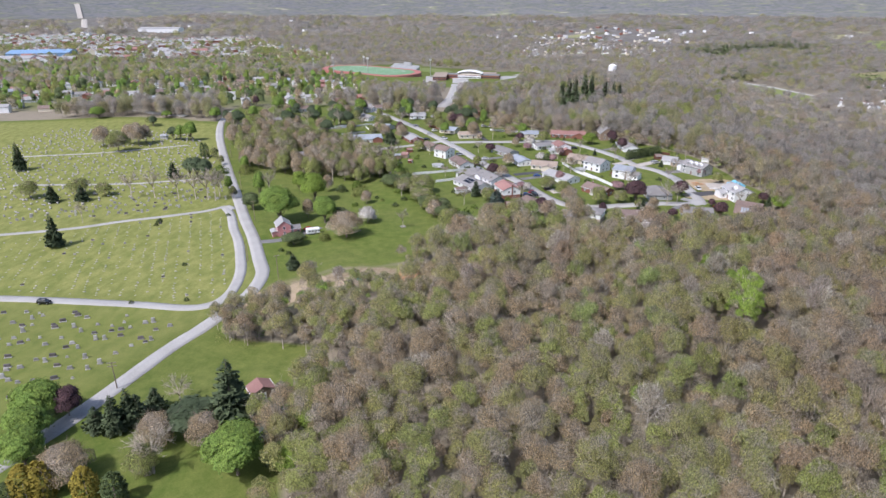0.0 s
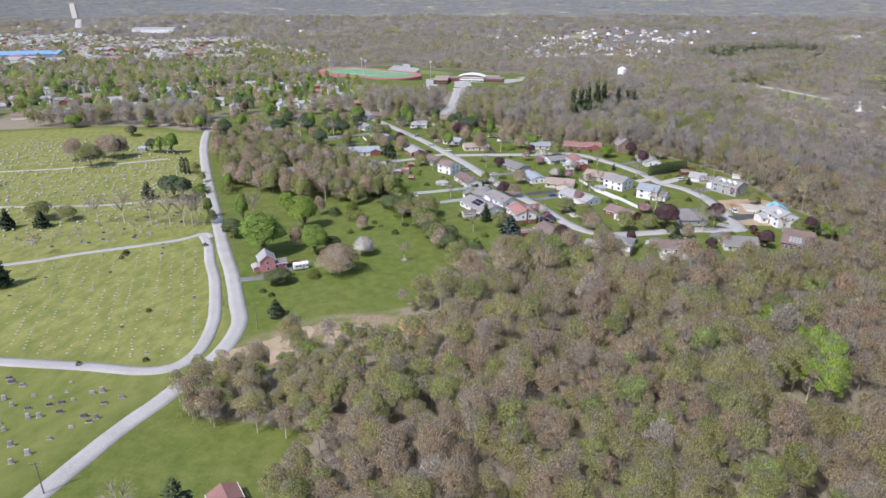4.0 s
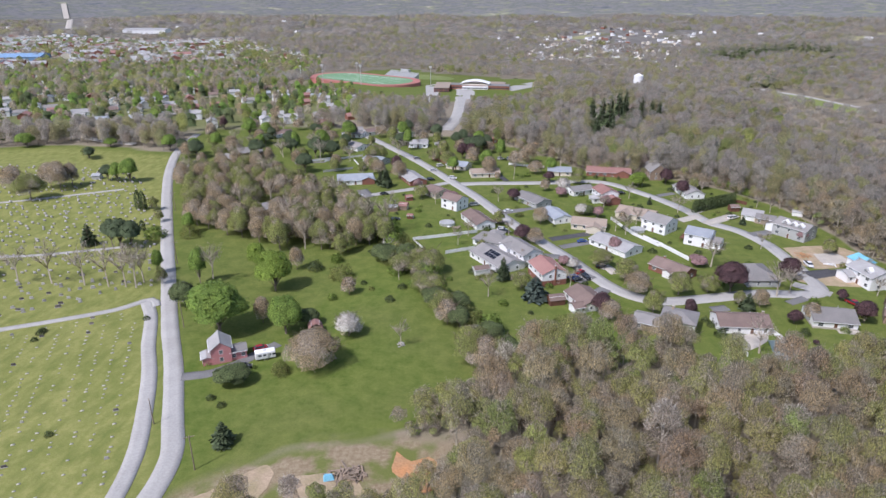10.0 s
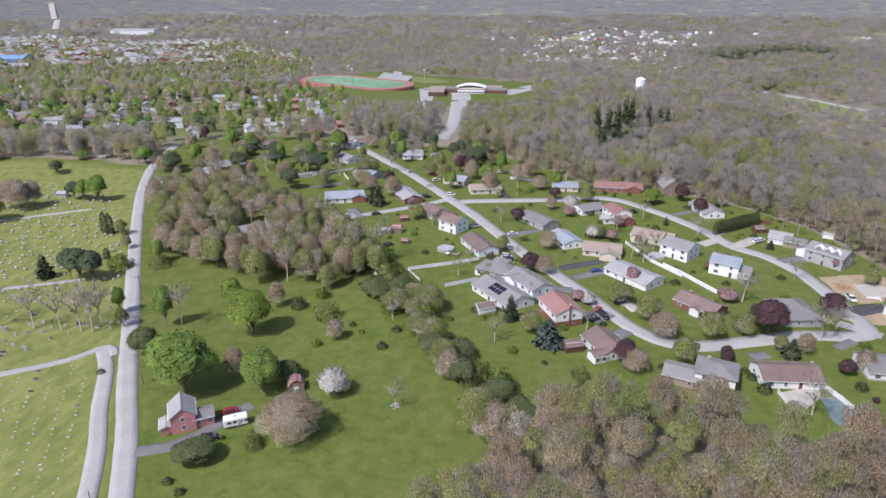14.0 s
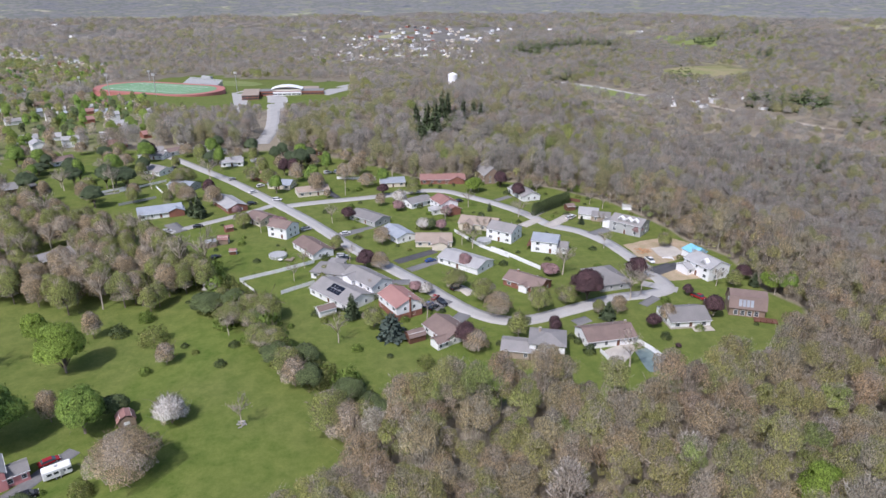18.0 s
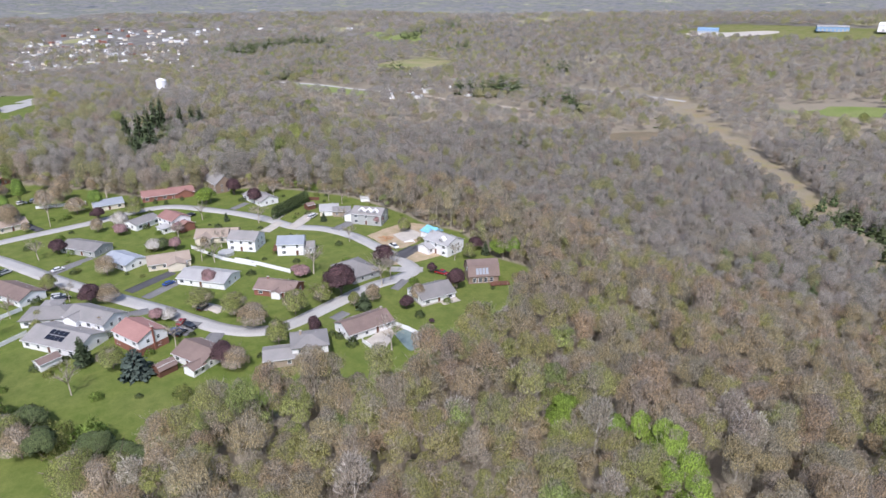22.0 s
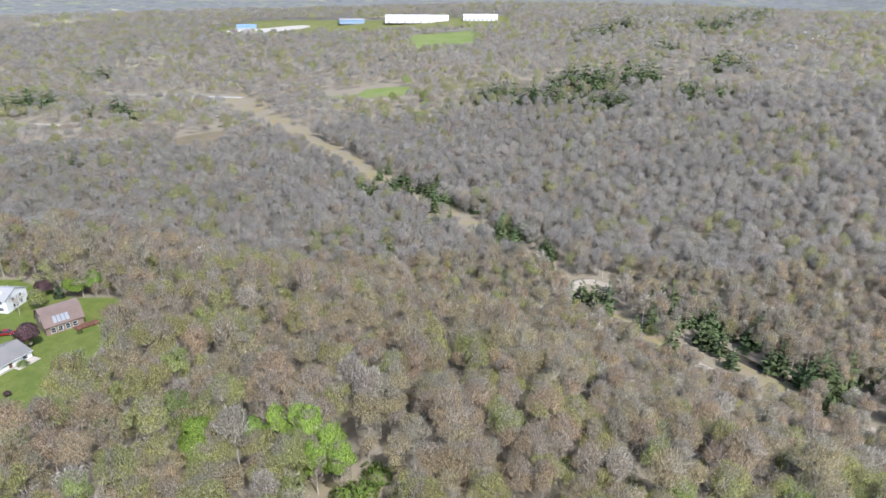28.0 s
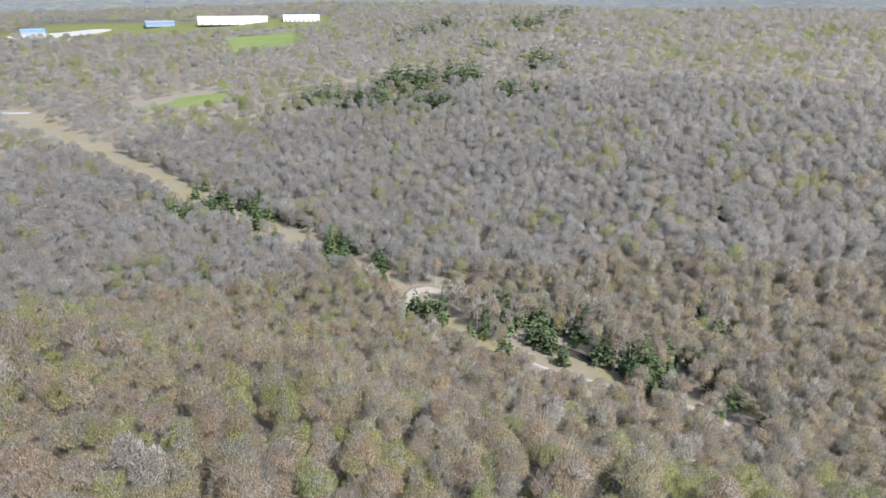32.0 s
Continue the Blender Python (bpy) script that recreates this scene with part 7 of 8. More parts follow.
def car(x, y, ang, paint, kind="sedan", label=""):
    """A parked car: nose along +x."""
    L, W, hood, top = {"sedan": (4.7, 1.8, 0.95, 1.45), "suv": (4.8, 1.9, 1.1, 1.75), "pickup": (5.6, 1.95, 1.1, 1.8)}[kind]
    c = thing("car", x, y, ang, z=float(tz(x, y)) + 0.17, label=label, category="car", group="parked cars")
    prof = [(-L / 2, 0.35), (-L / 2, hood * 0.9), (-L / 2 + 0.25, hood), (L / 2 - 0.5, hood * 0.92), (L / 2 - 0.05, hood * 0.72), (L / 2, 0.35)]
    bm = bmesh.new()
    a = [bm.verts.new((px, -W / 2, pz)) for px, pz in prof]
    b = [bm.verts.new((px, W / 2, pz)) for px, pz in prof]
    n = len(prof)
    bm.faces.new(a), bm.faces.new(b[::-1])
    for k in range(n):
        bm.faces.new((a[k], b[k], b[(k + 1) % n], a[(k + 1) % n]))
    bmesh.ops.recalc_face_normals(bm, faces=bm.faces)
    bmesh.ops.bevel(bm, geom=list(bm.edges), offset=0.09, segments=2, affect="EDGES")
    part("body", bm, PAINTS[paint], c)
    x0, x1 = {"sedan": (-1.7, 1.0), "suv": (-2.2, 1.0), "pickup": (-0.7, 1.3)}[kind]
    wt = W / 2 - 0.22

    def cabin(inset, z0, z1, lean):
        return solid([(x0, -W / 2 + 0.06 + inset, z0), (x1 + 0.5, -W / 2 + 0.06 + inset, z0), (x1 + 0.5, W / 2 - 0.06 - inset, z0), (x0, W / 2 - 0.06 - inset, z0),
                      (x0 + lean, -wt, z1), (x1 - 0.3, -wt, z1), (x1 - 0.3, wt, z1), (x0 + lean, wt, z1)], [(0, 3, 2, 1), (4, 5, 6, 7), (0, 1, 5, 4), (1, 2, 6, 5), (2, 3, 7, 6), (3, 0, 4, 7)])
    part("glasshouse", cabin(0.0, hood - 0.04, top - 0.07, 0.45 if kind == "sedan" else 0.2), GLASS, c, "dark tinted glass")
    bm = boxm(x0 + (0.42 if kind == "sedan" else 0.15), x1 - 0.25, -wt - 0.02, wt + 0.02, top - 0.09, top, bevel=0.04)
    part("car_roof", bm, PAINTS[paint], c)
    if kind == "pickup":
        part("cargo_bed", boxm(-L / 2 + 0.15, -0.85, -W / 2 + 0.15, W / 2 - 0.15, hood - 0.02, hood + 0.02), RUBBER, c)
    for sx in (-1, 1):
        for sy in (-1, 1):
            wheel(c, sx * L * 0.31, sy * (W / 2 - 0.1))
            part("headlight" if sx > 0 else "tail_light", boxm(sx * L / 2 - 0.06, sx * L / 2 + 0.02, sy * W * 0.36 - 0.16, sy * W * 0.36 + 0.16, hood * 0.66, hood * 0.82), WHITE if sx > 0 else PAINTS["red"], c)
    return c


def parked(x, y, L, ang, paint, kind="sedan", label=""):
    return car(x, y, ang, paint, kind, label)


parked(-70.2, 127.0, 4.3, 24, "black", "suv", "black estate car beside the pink farmhouse")
parked(-69.5, 138.3, 4.2, 33, "red", "sedan", "dark red car on the farmhouse driveway")
parked(41.0, 237.9, 5.3, 18, "blue", "sedan", "bright blue car on an asphalt driveway")
parked(45.9, 210.7, 6.8, 35, "black", "suv", "black car on a concrete driveway")
parked(33.5, 199.4, 5.1, 35, "blue", "sedan", "dark blue car parked beside the brick-based house")
parked(35.1, 196.8, 6.4, 33, "black", "sedan", "black car parked beside the brick-based house")
parked(38.7, 199.5, 5.0, -65, "black", "suv", "black estate car parked at the street")
parked(36.9, 204.3, 3.3, 52, "red", "sedan", "dark red car parked behind others")
parked(5.5, 248.9, 4.3, -16, "silver", "suv", "silver car beside a grey-roofed house")
parked(6.8, 246.0, 4.0, 12, "black", "sedan", "dark car beside a grey-roofed house")
parked(118.6, 278.3, 8.0, 38, "white", "suv", "white estate car on a pale concrete drive")
parked(-9.1, 284.5, 5.4, 29, "silver", "suv", "silver car on a driveway")
parked(5.3, 247.8, 4.9, 16, "silver", "sedan", "pale silver car by a hedge")
parked(8.2, 275.8, 4.3, 20, "white", "sedan", "white car under a purple maple")
parked(69.4, 312.7, 4.4, 22, "black", "suv", "black car on the far street")
parked(-24.6, 332.2, 5.4, -1, "white", "suv", "white car on the street")
parked(-72.6, 293.9, 4.1, 27, "white", "sedan", "white car beside the long white house")
parked(-59.2, 297.7, 4.1, 14, "black", "sedan", "black car on the side street")
parked(-46.4, 258.3, 4.6, 28, "black", "sedan", "dark car standing on the grass")
parked(-52.4, 376.4, 5.0, 40, "silver", "sedan", "silver car on a street drive")
parked(-35.0, 359.2, 6.3, 33, "white", "suv", "white car beside the far street")
parked(-38.2, 348.2, 5.1, 33, "white", "sedan", "white car beside the street")
parked(-90.6, 408.6, 6.2, 47, "black", "sedan", "dark car beside the street")
parked(-37.2, 327.4, 6.2, 21, "black", "suv", "dark car beside a brick house")
parked(-142.0, 53.5, 5.7, 6, "black", "suv", "black estate car on the cemetery drive")
parked(131.7, 187.5, 2.7, -62, "red", "pickup", "red pickup beside a purple maple")
parked(117.2, 277.7, 8.4, 31, "white", "suv", "white estate car on a concrete drive")
parked(130.6, 222.1, 4.6, -87, "white", "pickup", "white pickup by the graded dirt")
parked(2.7, 380.7, 4.2, 16, "white", "suv", "white van by the back street")
parked(7.9, 382.1, 6.6, 69, "white", "suv", "white car by the back street")
parked(-9.6, 284.0, 5.3, 24, "silver", "suv", "silver car beside the brown-roofed house")


# ---- sheds and small buildings ----
def shed(x, y, L, ang, W, h, roof, wall, label, barn=False):
    s = thing("shed", x, y, ang, label=label, category="shed", group="garden sheds")
    body(s, L, W, h, 0.45, wall)
    if barn:
        for sd in (-1, 1):
            part("lower_roof", solid([(-L / 2 - 0.2, sd * (W / 2 + 0.2), h - 0.25), (L / 2 + 0.2, sd * (W / 2 + 0.2), h - 0.25), (L / 2 + 0.2, sd * W * 0.3, h + W * 0.26), (-L / 2 - 0.2, sd * W * 0.3, h + W * 0.26),
                                      (-L / 2 - 0.2, sd * (W / 2 + 0.3), h - 0.2), (L / 2 + 0.2, sd * (W / 2 + 0.3), h - 0.2), (L / 2 + 0.2, sd * W * 0.31, h + W * 0.3), (-L / 2 - 0.2, sd * W * 0.31, h + W * 0.3)],
                                     [(0, 1, 2, 3), (4, 7, 6, 5), (0, 4, 5, 1), (3, 2, 6, 7), (0, 3, 7, 4), (1, 5, 6, 2)]), roof, s)
        gable_roof(s, L, W * 0.56, h + W * 0.26, 0.35, roof, over=0.15, thick=0.08, name="upper_roof")
    else:
        gable_roof(s, L, W, h, 0.45, roof, over=0.25, thick=0.1)
    d = part("door", boxm(L / 2 - 0.02, L / 2 + 0.05, -0.7, 0.7, 0.05, h * 0.85), WHITE if wall is not WHITE else GREYWALL, s)
    part("door_brace", boxm(L / 2 + 0.04, L / 2 + 0.08, -0.65, 0.65, h * 0.4, h * 0.46), wall, d)
    return s


shed(-54.7, 149.8, 3.8, -68, 4.2, 2.4, ROOF_RED, BROWNWALL, "small barn-shaped shed with pinkish roof", True)
shed(25.6, 177.0, 5.7, 18, 3.6, 2.3, ROOF_BROWN, DARKWOOD, "dark red-brown barn-shaped garden shed", True)
shed(-2.2, 200.2, 6.2, 22, 4.0, 2.4, ROOF_BROWN, WHITE, "white garden shed with brown roof")
shed(-50.0, 272.3, 4.3, 17, 3.0, 2.6, METAL, BROWNWALL, "grey box trailer standing on the grass")
shed(-45.0, 275.1, 4.4, -6, 3.6, 2.4, ROOF_RED, BROWNWALL, "pinkish-brown barn-shaped garden shed", True)
shed(-39.5, 261.5, 2.8, -6, 2.4, 1.8, ROOF_RED, DARKWOOD, "small reddish play shed on the grass")
shed(154.6, 292.2, 2.6, -29, 3.0, 2.2, ROOF_TAN, CREAM, "small cream shed at the wood's edge")
shed(-231.6, 309.2, 4.7, 7, 3.6, 2.4, METAL, GREYWALL, "small grey hut among headstones")
shed(122.4, 291.4, 4.4, 6, 4, 2.3, ROOF_BROWN, DARKWOOD, "dark red shed behind a garage")
shed(-184.2, 335.9, 11.1, 65, 6, 2.6, ROOF_BLUE, WHITE, "low white building beside the road bend")
shed(-42.6, 6.0, 5.1, -50, 6.5, 2.6, ROOF_RED, BROWNWALL, "brown cabin with reddish roof behind a spruce")
shed(-44.5, 290.0, 3.6, 25, 3, 2.2, ROOF_RED, BRICK, "small brick outbuilding by the side street")
shed(151.8, 287.0, 4.6, -20, 3.2, 2.2, ROOF_LIGHT, WHITE, "white garden shed at the wood's edge")

# the long white caravan
tx, ty, tl, ta = -65.9, 133.3, 6.1, 26
tr = thing("caravan", tx, ty, ta, label="long white caravan with awning beside a driveway", category="caravan")
part("shell", boxm(-tl / 2, tl / 2, -1.25, 1.25, 0.55, 2.9, bevel=0.18), WHITE, tr)
for k in range(4):
    part("window", boxm(-tl / 2 + 0.9 + k * tl / 4.3, -tl / 2 + 1.9 + k * tl / 4.3, -1.29, -1.24, 1.6, 2.2), GLASS, tr)
part("door", boxm(tl * 0.1, tl * 0.1 + 0.7, -1.3, -1.24, 0.65, 2.4), GREYWALL, tr)
part("roof_vent", boxm(-0.4, 0.4, -0.3, 0.3, 2.88, 3.05), METAL, tr)
for k in (-0.6, 0.6):
    wheel(tr, k * 0.8, -1.15), wheel(tr, k * 0.8, 1.15)


# ---- fences ----
def fence(pts, h, material, label, gap=2.4):
    f = thing("fence", 0, 0, z=0, label=label, category="fence")
    for (ax, ay), (bx, by) in zip(pts, pts[1:]):
        n = max(1, round(math.hypot(bx - ax, by - ay) / gap))
        a = math.degrees(math.atan2(by - ay, bx - ax))
        ln = math.hypot(bx - ax, by - ay) / n
        for k in range(n + 1):
            px, py = ax + (bx - ax) * k / n, ay + (by - ay) * k / n
            z = float(tz(px, py))
            part("post", boxm(-0.07, 0.07, -0.07, 0.07, -0.3, h + 0.12), material, f, m=pose(px, py, z, 0, 0, a))
            if k < n:
                p = part("panel", boxm(0.07, ln - 0.07, -0.02, 0.02, 0.12, h - 0.06), material, f, m=pose(px, py, z, 0, 0, a))
                part("rail", boxm(0.07, ln - 0.07, -0.04, 0.04, h - 0.1, h), material, p)
    return f


fence([(-34, 232), (-20, 238), (-6, 245)], 1.6, WHITE, "white vinyl garden fence along a lawn")
fence([(-34, 232), (-28, 222)], 1.2, WHITE, "short white vinyl garden fence")
fence([(-18, 218), (-6, 225)], 1.6, WHITE, "white vinyl fence between gardens")
fence([(-123, 358), (-104, 372)], 1.5, WHITE, "white fence beside a field")
fence([(-92, 367), (-82, 346)], 1.5, WHITE, "white fence beside bare trees")
fence([(-104, 337), (-88, 347)], 1.5, GREYWALL, "grey fence behind the long white house")
fence([(69, 246), (75, 237), (83, 222)], 1.8, WHITE, "white vinyl fence behind a brick house")
fence([(81, 159), (82, 147)], 1.5, WHITE, "white fence along a pool garden")
fence([(94, 165), (97, 157), (99, 148)], 1.7, WHITE, "tall white fence along a pool")
fence([(8, 368), (19, 365), (30, 363)], 1.6, WHITE, "white fence behind a ranch house")
fence([(58, 270), (65, 250), (74, 236)], 1.6, WHITE, "white fence between back gardens")
fence([(127, 305), (132, 301)], 1.8, DARKWOOD, "dark red timber fence by a garage")
fence([(-110, 362), (-89, 379)], 1.4, WHITE, "white fence along a far garden")

# pools and patios
patch("pool", [(92, 158), (97, 158), (98, 150), (91, 146)], POOL, 0.12, "covered rectangular swimming pool with grey-green cover", "pool", 0.1, "")
patch("patio", [(81, 159), (92, 163), (92, 158), (83, 151)], CONCRETE, 0.06, "pale stained concrete pool patio", "patio", 0.2)
def round_pool(x, y, r, label):
    p = thing("above_ground_pool", x, y, label=label, category="pool", group="above-ground pools")
    bm = bmesh.new()
    bmesh.ops.create_cone(bm, cap_ends=False, segments=28, radius1=r, radius2=r, depth=1.3, matrix=Matrix.Translation((0, 0, 0.6)))
    part("pool_wall", bm, METAL, p)
    bm = bmesh.new()
    bmesh.ops.create_cone(bm, cap_ends=True, segments=28, radius1=r - 0.05, radius2=r - 0.3, depth=0.12, matrix=Matrix.Translation((0, 0, 1.15)))
    part("pool_cover", bm, GREYWALL, p)
    for k in range(14):
        a = k * 6.2832 / 14
        part("pool_post", boxm(-0.06, 0.06, -0.06, 0.06, -0.1, 1.35), WHITE, p, m=pose(math.cos(a) * (r + 0.06), math.sin(a) * (r + 0.06), 0, 0, 0, math.degrees(a)))
round_pool(-20.8, 254.6, 3.6, "round grey above-ground pool in a cluttered yard")
round_pool(68.3, 255.5, 3.2, "round grey above-ground pool behind a fence")
round_pool(-41.7, 418.8, 3.6, "round blue above-ground pool by a white house")
for n, p, q in (("table", (0.9, 0.9), 0.75), ("storage_box", (1.4, 0.8), 0.9), ("storage_box", (1.0, 1.6), 0.7), ("storage_box", (0.8, 0.8), 1.1), ("storage_box", (1.8, 0.7), 0.6)):
    jx, jy = -14.5, 253.3
    prs2 = random.Random(n + str(q))
    o = thing("yard_" + n, jx + prs2.uniform(-6, 6), jy + prs2.uniform(-5, 4), prs2.uniform(0, 180), label="pale weathered box of clutter in a back yard" if n != "table" else "pale garden table in a back yard", category="clutter" if n != "table" else "table")
    part("top", boxm(-p[0], p[0], -p[1], p[1], q - 0.1, q, bevel=0.02), WHITE if q > 0.8 else WOOD, o)
    for sx in (-1, 1):
        for sy in (-1, 1):
            part("leg", boxm(sx * p[0] * 0.9 - 0.05, sx * p[0] * 0.9 + 0.05, sy * p[1] * 0.9 - 0.05, sy * p[1] * 0.9 + 0.05, -0.2, q - 0.1), WOOD, o)

# ---- driveways and paths ----
DRIVES = [([(27, 240), (45, 249)], 4.4, ASPHALT_NEW, "fresh black asphalt driveway"), ([(31, 231), (45, 239)], 4.0, ASPHALT_GREY, "grey asphalt driveway with a blue car"),
          ([(51, 205), (48, 212), (45, 210)], 4.2, CONCRETE, "pale concrete driveway"), ([(23, 221), (30, 220)], 4.4, ASPHALT_GREY, "grey asphalt driveway"),
          ([(41, 203), (34, 197)], 6.0, ASPHALT_GREY, "grey parking pad beside a house"), ([(45, 191), (39, 184)], 5.0, ASPHALT_GREY, "grey driveway of a split-level house"),
          ([(103, 269), (121, 284)], 5.6, CONCRETE, "broad pale concrete driveway"), ([(91, 272), (102, 280)], 5.0, CONCRETE, "pale concrete driveway"),
          ([(119, 256), (130, 261)], 5.0, ASPHALT_GREY, "grey driveway curving to a garage"), ([(126, 213), (138, 217)], 5.0, ASPHALT_NEW, "dark driveway beside graded dirt"),
          ([(127, 211), (141, 217)], 5.0, ASPHALT_NEW, "dark driveway of a large white house"), ([(117, 191), (109, 186)], 3.4, ASPHALT_GREY, "short grey driveway"),
          ([(80, 178), (86, 180)], 4.0, ASPHALT_GREY, "short grey driveway"), ([(6, 274), (16, 280)], 3.6, ASPHALT_GREY, "grey driveway under a maple"),
          ([(2, 344), (7, 331)], 3.6, ASPHALT_NEW, "dark driveway of a ranch house"), ([(-73, 305), (-66, 293)], 6.0, ASPHALT_GREY, "grey forecourt before a garage"),
          ([(89, 312), (99, 318)], 3.6, ASPHALT_GREY, "grey driveway to a shaded house"), ([(-110, 362), (-128, 356)], 3.0, ASPHALT_GREY, "grey lane behind gardens"),
          ([(5, 276), (21, 283)], 3.2, ASPHALT_GREY, "grey driveway crossing a lawn"), ([(113, 297), (101, 286)], 5.0, CONCRETE, "pale concrete drive along a hedge")]
for pts, w, m, lab in DRIVES:
    ribbon("driveway", pts, w, m, 0.17, lab, "driveway")


# ---- poles ----
def pole(x, y, h, ang=0, arms=1, label="weathered wooden utility pole with crossarm"):
    p = thing("utility_pole", x, y, ang, label=label, category="utility pole", group="utility poles")
    bm = bmesh.new()
    bmesh.ops.create_cone(bm, cap_ends=True, segments=8, radius1=0.17, radius2=0.11, depth=h + 0.6, matrix=Matrix.Translation((0, 0, h / 2 - 0.3)))
    part("shaft", bm, WOOD, p)
    for k in range(arms):
        a = part("crossarm", boxm(-1.2, 1.2, -0.06, 0.06, h - 0.5 - k, h - 0.36 - k), WOOD, p)
        for q in (-1.05, -0.5, 0.5, 1.05):
            part("insulator", boxm(q - 0.05, q + 0.05, -0.05, 0.05, h - 0.36 - k, h - 0.2 - k), METAL, a)
    return p


pole(-65.2, 83.8, 10, 30), pole(-100.3, 149.5, 10, 30), pole(-85.7, 6.5, 9, 20, 2), pole(2.4, 126.3, 13, 40), pole(-83.9, 99.4, 8, 30, 0), pole(-208.0, 360.4, 10, 30), pole(-128, 200, 10, 30), pole(-160, 262, 10, 30), pole(124.3, 352.2, 10, 30)

# ---- clearing beside the wood ----
def heap(name, x, y, r, h, material, label, category, n=26, seed=0, long=False):
    """A pile of separate pieces."""
    o = thing(name, x, y, label=label, category=category)
    rs2 = random.Random(seed)
    for k in range(n):
        a, d = rs2.uniform(0, 6.28), r * rs2.random() ** 0.7
        z = h * (1 - d / r) * rs2.uniform(0.3, 1)
        s = rs2.uniform(0.25, 0.6)
        bm = boxm(-s * (3.2 if long else 1), s * (3.2 if long else 1), -s * 0.35, s * 0.35, -s * 0.3, s * 0.3, bevel=0.04)
        part("log" if long else "piece", bm, material, o, m=pose(math.cos(a) * d, math.sin(a) * d, z + 0.15, rs2.uniform(-12, 12), rs2.uniform(-12, 12), rs2.uniform(0, 180)))
    return o


heap("brush_pile", -28.2, 83.7, 4.0, 1.2, WOOD, "pile of cut branches and logs in a clearing", "brush pile", 60, 1, True)
tp = thing("tarpaulin_bundle", -32.1, 82.3, 20, label="small bundle under a bright blue tarpaulin", category="tarpaulin")
part("cover", solid([(-1.3, -1, -0.1), (1.3, -1, -0.1), (1.3, 1, -0.1), (-1.3, 1, -0.1), (-0.9, -0.3, 1.1), (0.8, -0.2, 1.3), (0.9, 0.4, 1.0), (-0.8, 0.5, 1.2)], [(0, 3, 2, 1), (4, 5, 6, 7), (0, 1, 5, 4), (1, 2, 6, 5), (2, 3, 7, 6), (3, 0, 4, 7)]), TARP, tp)
heap("stone_ring", -25.1, 142.7, 1.4, 0.3, GRANITE, "small ring of stones round a sapling", "stones", 14, 2)
heap("timber_stack", -70.8, 278.9, 3.0, 0.8, WHITE, "stack of pale boards on the grass", "timber", 16, 3, True)
heap("timber_stack", -66.7, 270.4, 2.6, 0.6, WHITE, "stack of pale boards on the grass", "timber", 14, 4, True)
heap("junk_heap", -9.4, 0.9, 3.0, 1.6, WHITE, "heap of white and rusty discarded things in the wood", "junk", 18, 5)
heap("junk_heap", -4.8, 3.3, 2.4, 1.2, CLAY, "heap of rusty discarded things in the wood", "junk", 12, 6)
heap("rubble", 97, 47, 6.0, 0.8, GRANITE, "pale rocks strewn in a wooded clearing", "rocks", 60, 7)
heap("dirt_mound", 132.9, 232.7, 3.5, 1.0, CLAY, "low mound of orange building dirt", "dirt", 40, 8)
heap("building_material", 140.0, 223.5, 2.0, 0.8, WHITE, "white building materials beside a driveway", "materials", 10, 9, True)

# ---- the cemetery ----
def stone_master(name, w, h, d, material, label, base=True, top=0):
    s = tagged(new(name), label, "gravestone", "gravestones")
    part("tablet", boxm(-w / 2, w / 2, -d / 2, d / 2, 0.1, h, bevel=min(0.12, d * 0.35)), material, s)
    if base:
        part("base", boxm(-w / 2 - 0.15, w / 2 + 0.15, -d / 2 - 0.1, d / 2 + 0.1, -0.25, 0.2, bevel=0.03), GRANITE, s)
    return s


STONES = [stone_master("gravestone", 1.2, 0.95, 0.32, GRANITE, "grey granite gravestone on a plinth"), stone_master("gravestone", 1.5, 1.0, 0.36, GRANITE_DARK, "dark polished granite gravestone on a plinth"),
          stone_master("gravestone", 0.8, 0.8, 0.25, WHITESTONE, "small white marble gravestone"), stone_master("gravestone", 1.0, 1.5, 0.4, GRANITE, "tall grey granite gravestone")]
crs = np.random.RandomState(90)
used = set()


def put_stone(k, x, y, s=1.0):
    m = pose(x, y, float(tz(x, y)), 0, 0, 24 + crs.uniform(-6, 6)) @ Matrix.Scale(s, 4)
    ob = STONES[k] if k not in used else copy_thing(STONES[k], m)
    used.add(k)
    ob.matrix_basis = m


LOWER = [(-84, 50), (-190, 48), (-240, 0), (-150, -60), (-112, -16), (-96, 15), (-90, 30)]
MIDDLE = [(-82, 76), (-93, 105), (-112, 142), (-124, 160), (-148, 144), (-180, 122), (-215, 98), (-200, 62), (-92, 61), (-83, 66)]
UPPER = [(-127, 178), (-150, 158), (-250, 112), (-330, 160), (-330, 330), (-222, 330), (-190, 290), (-150, 225)]
ux, uy = (0.906, 0.423), (-0.423, 0.906)
flat, count = [], 0
for i in range(-70, 70):
    for j in range(-90, 90):
        px, py = -150 + ux[0] * i * 4.6 + uy[0] * j * 2.3, 120 + ux[1] * i * 4.6 + uy[1] * j * 2.3
        a, b = crs.uniform(0, 1, 2)
        px, py = px + crs.uniform(-0.3, 0.3), py + crs.uniform(-0.5, 0.5)
        if inside(px, py, MIDDLE) and a < 0.62:
            if b < 0.06 and count < 110:
                put_stone(int(crs.randint(0, 3)), px, py, 0.8)
                count += 1
            else:
                flat.append((px, py))
x, y = scatter(-200, -80, -70, 52, 5.0, 91)
ok = inside(x, y, [(-84, 48), (-152, 48), (-190, 20), (-150, -50), (-112, -12), (-97, 15), (-90, 30)])
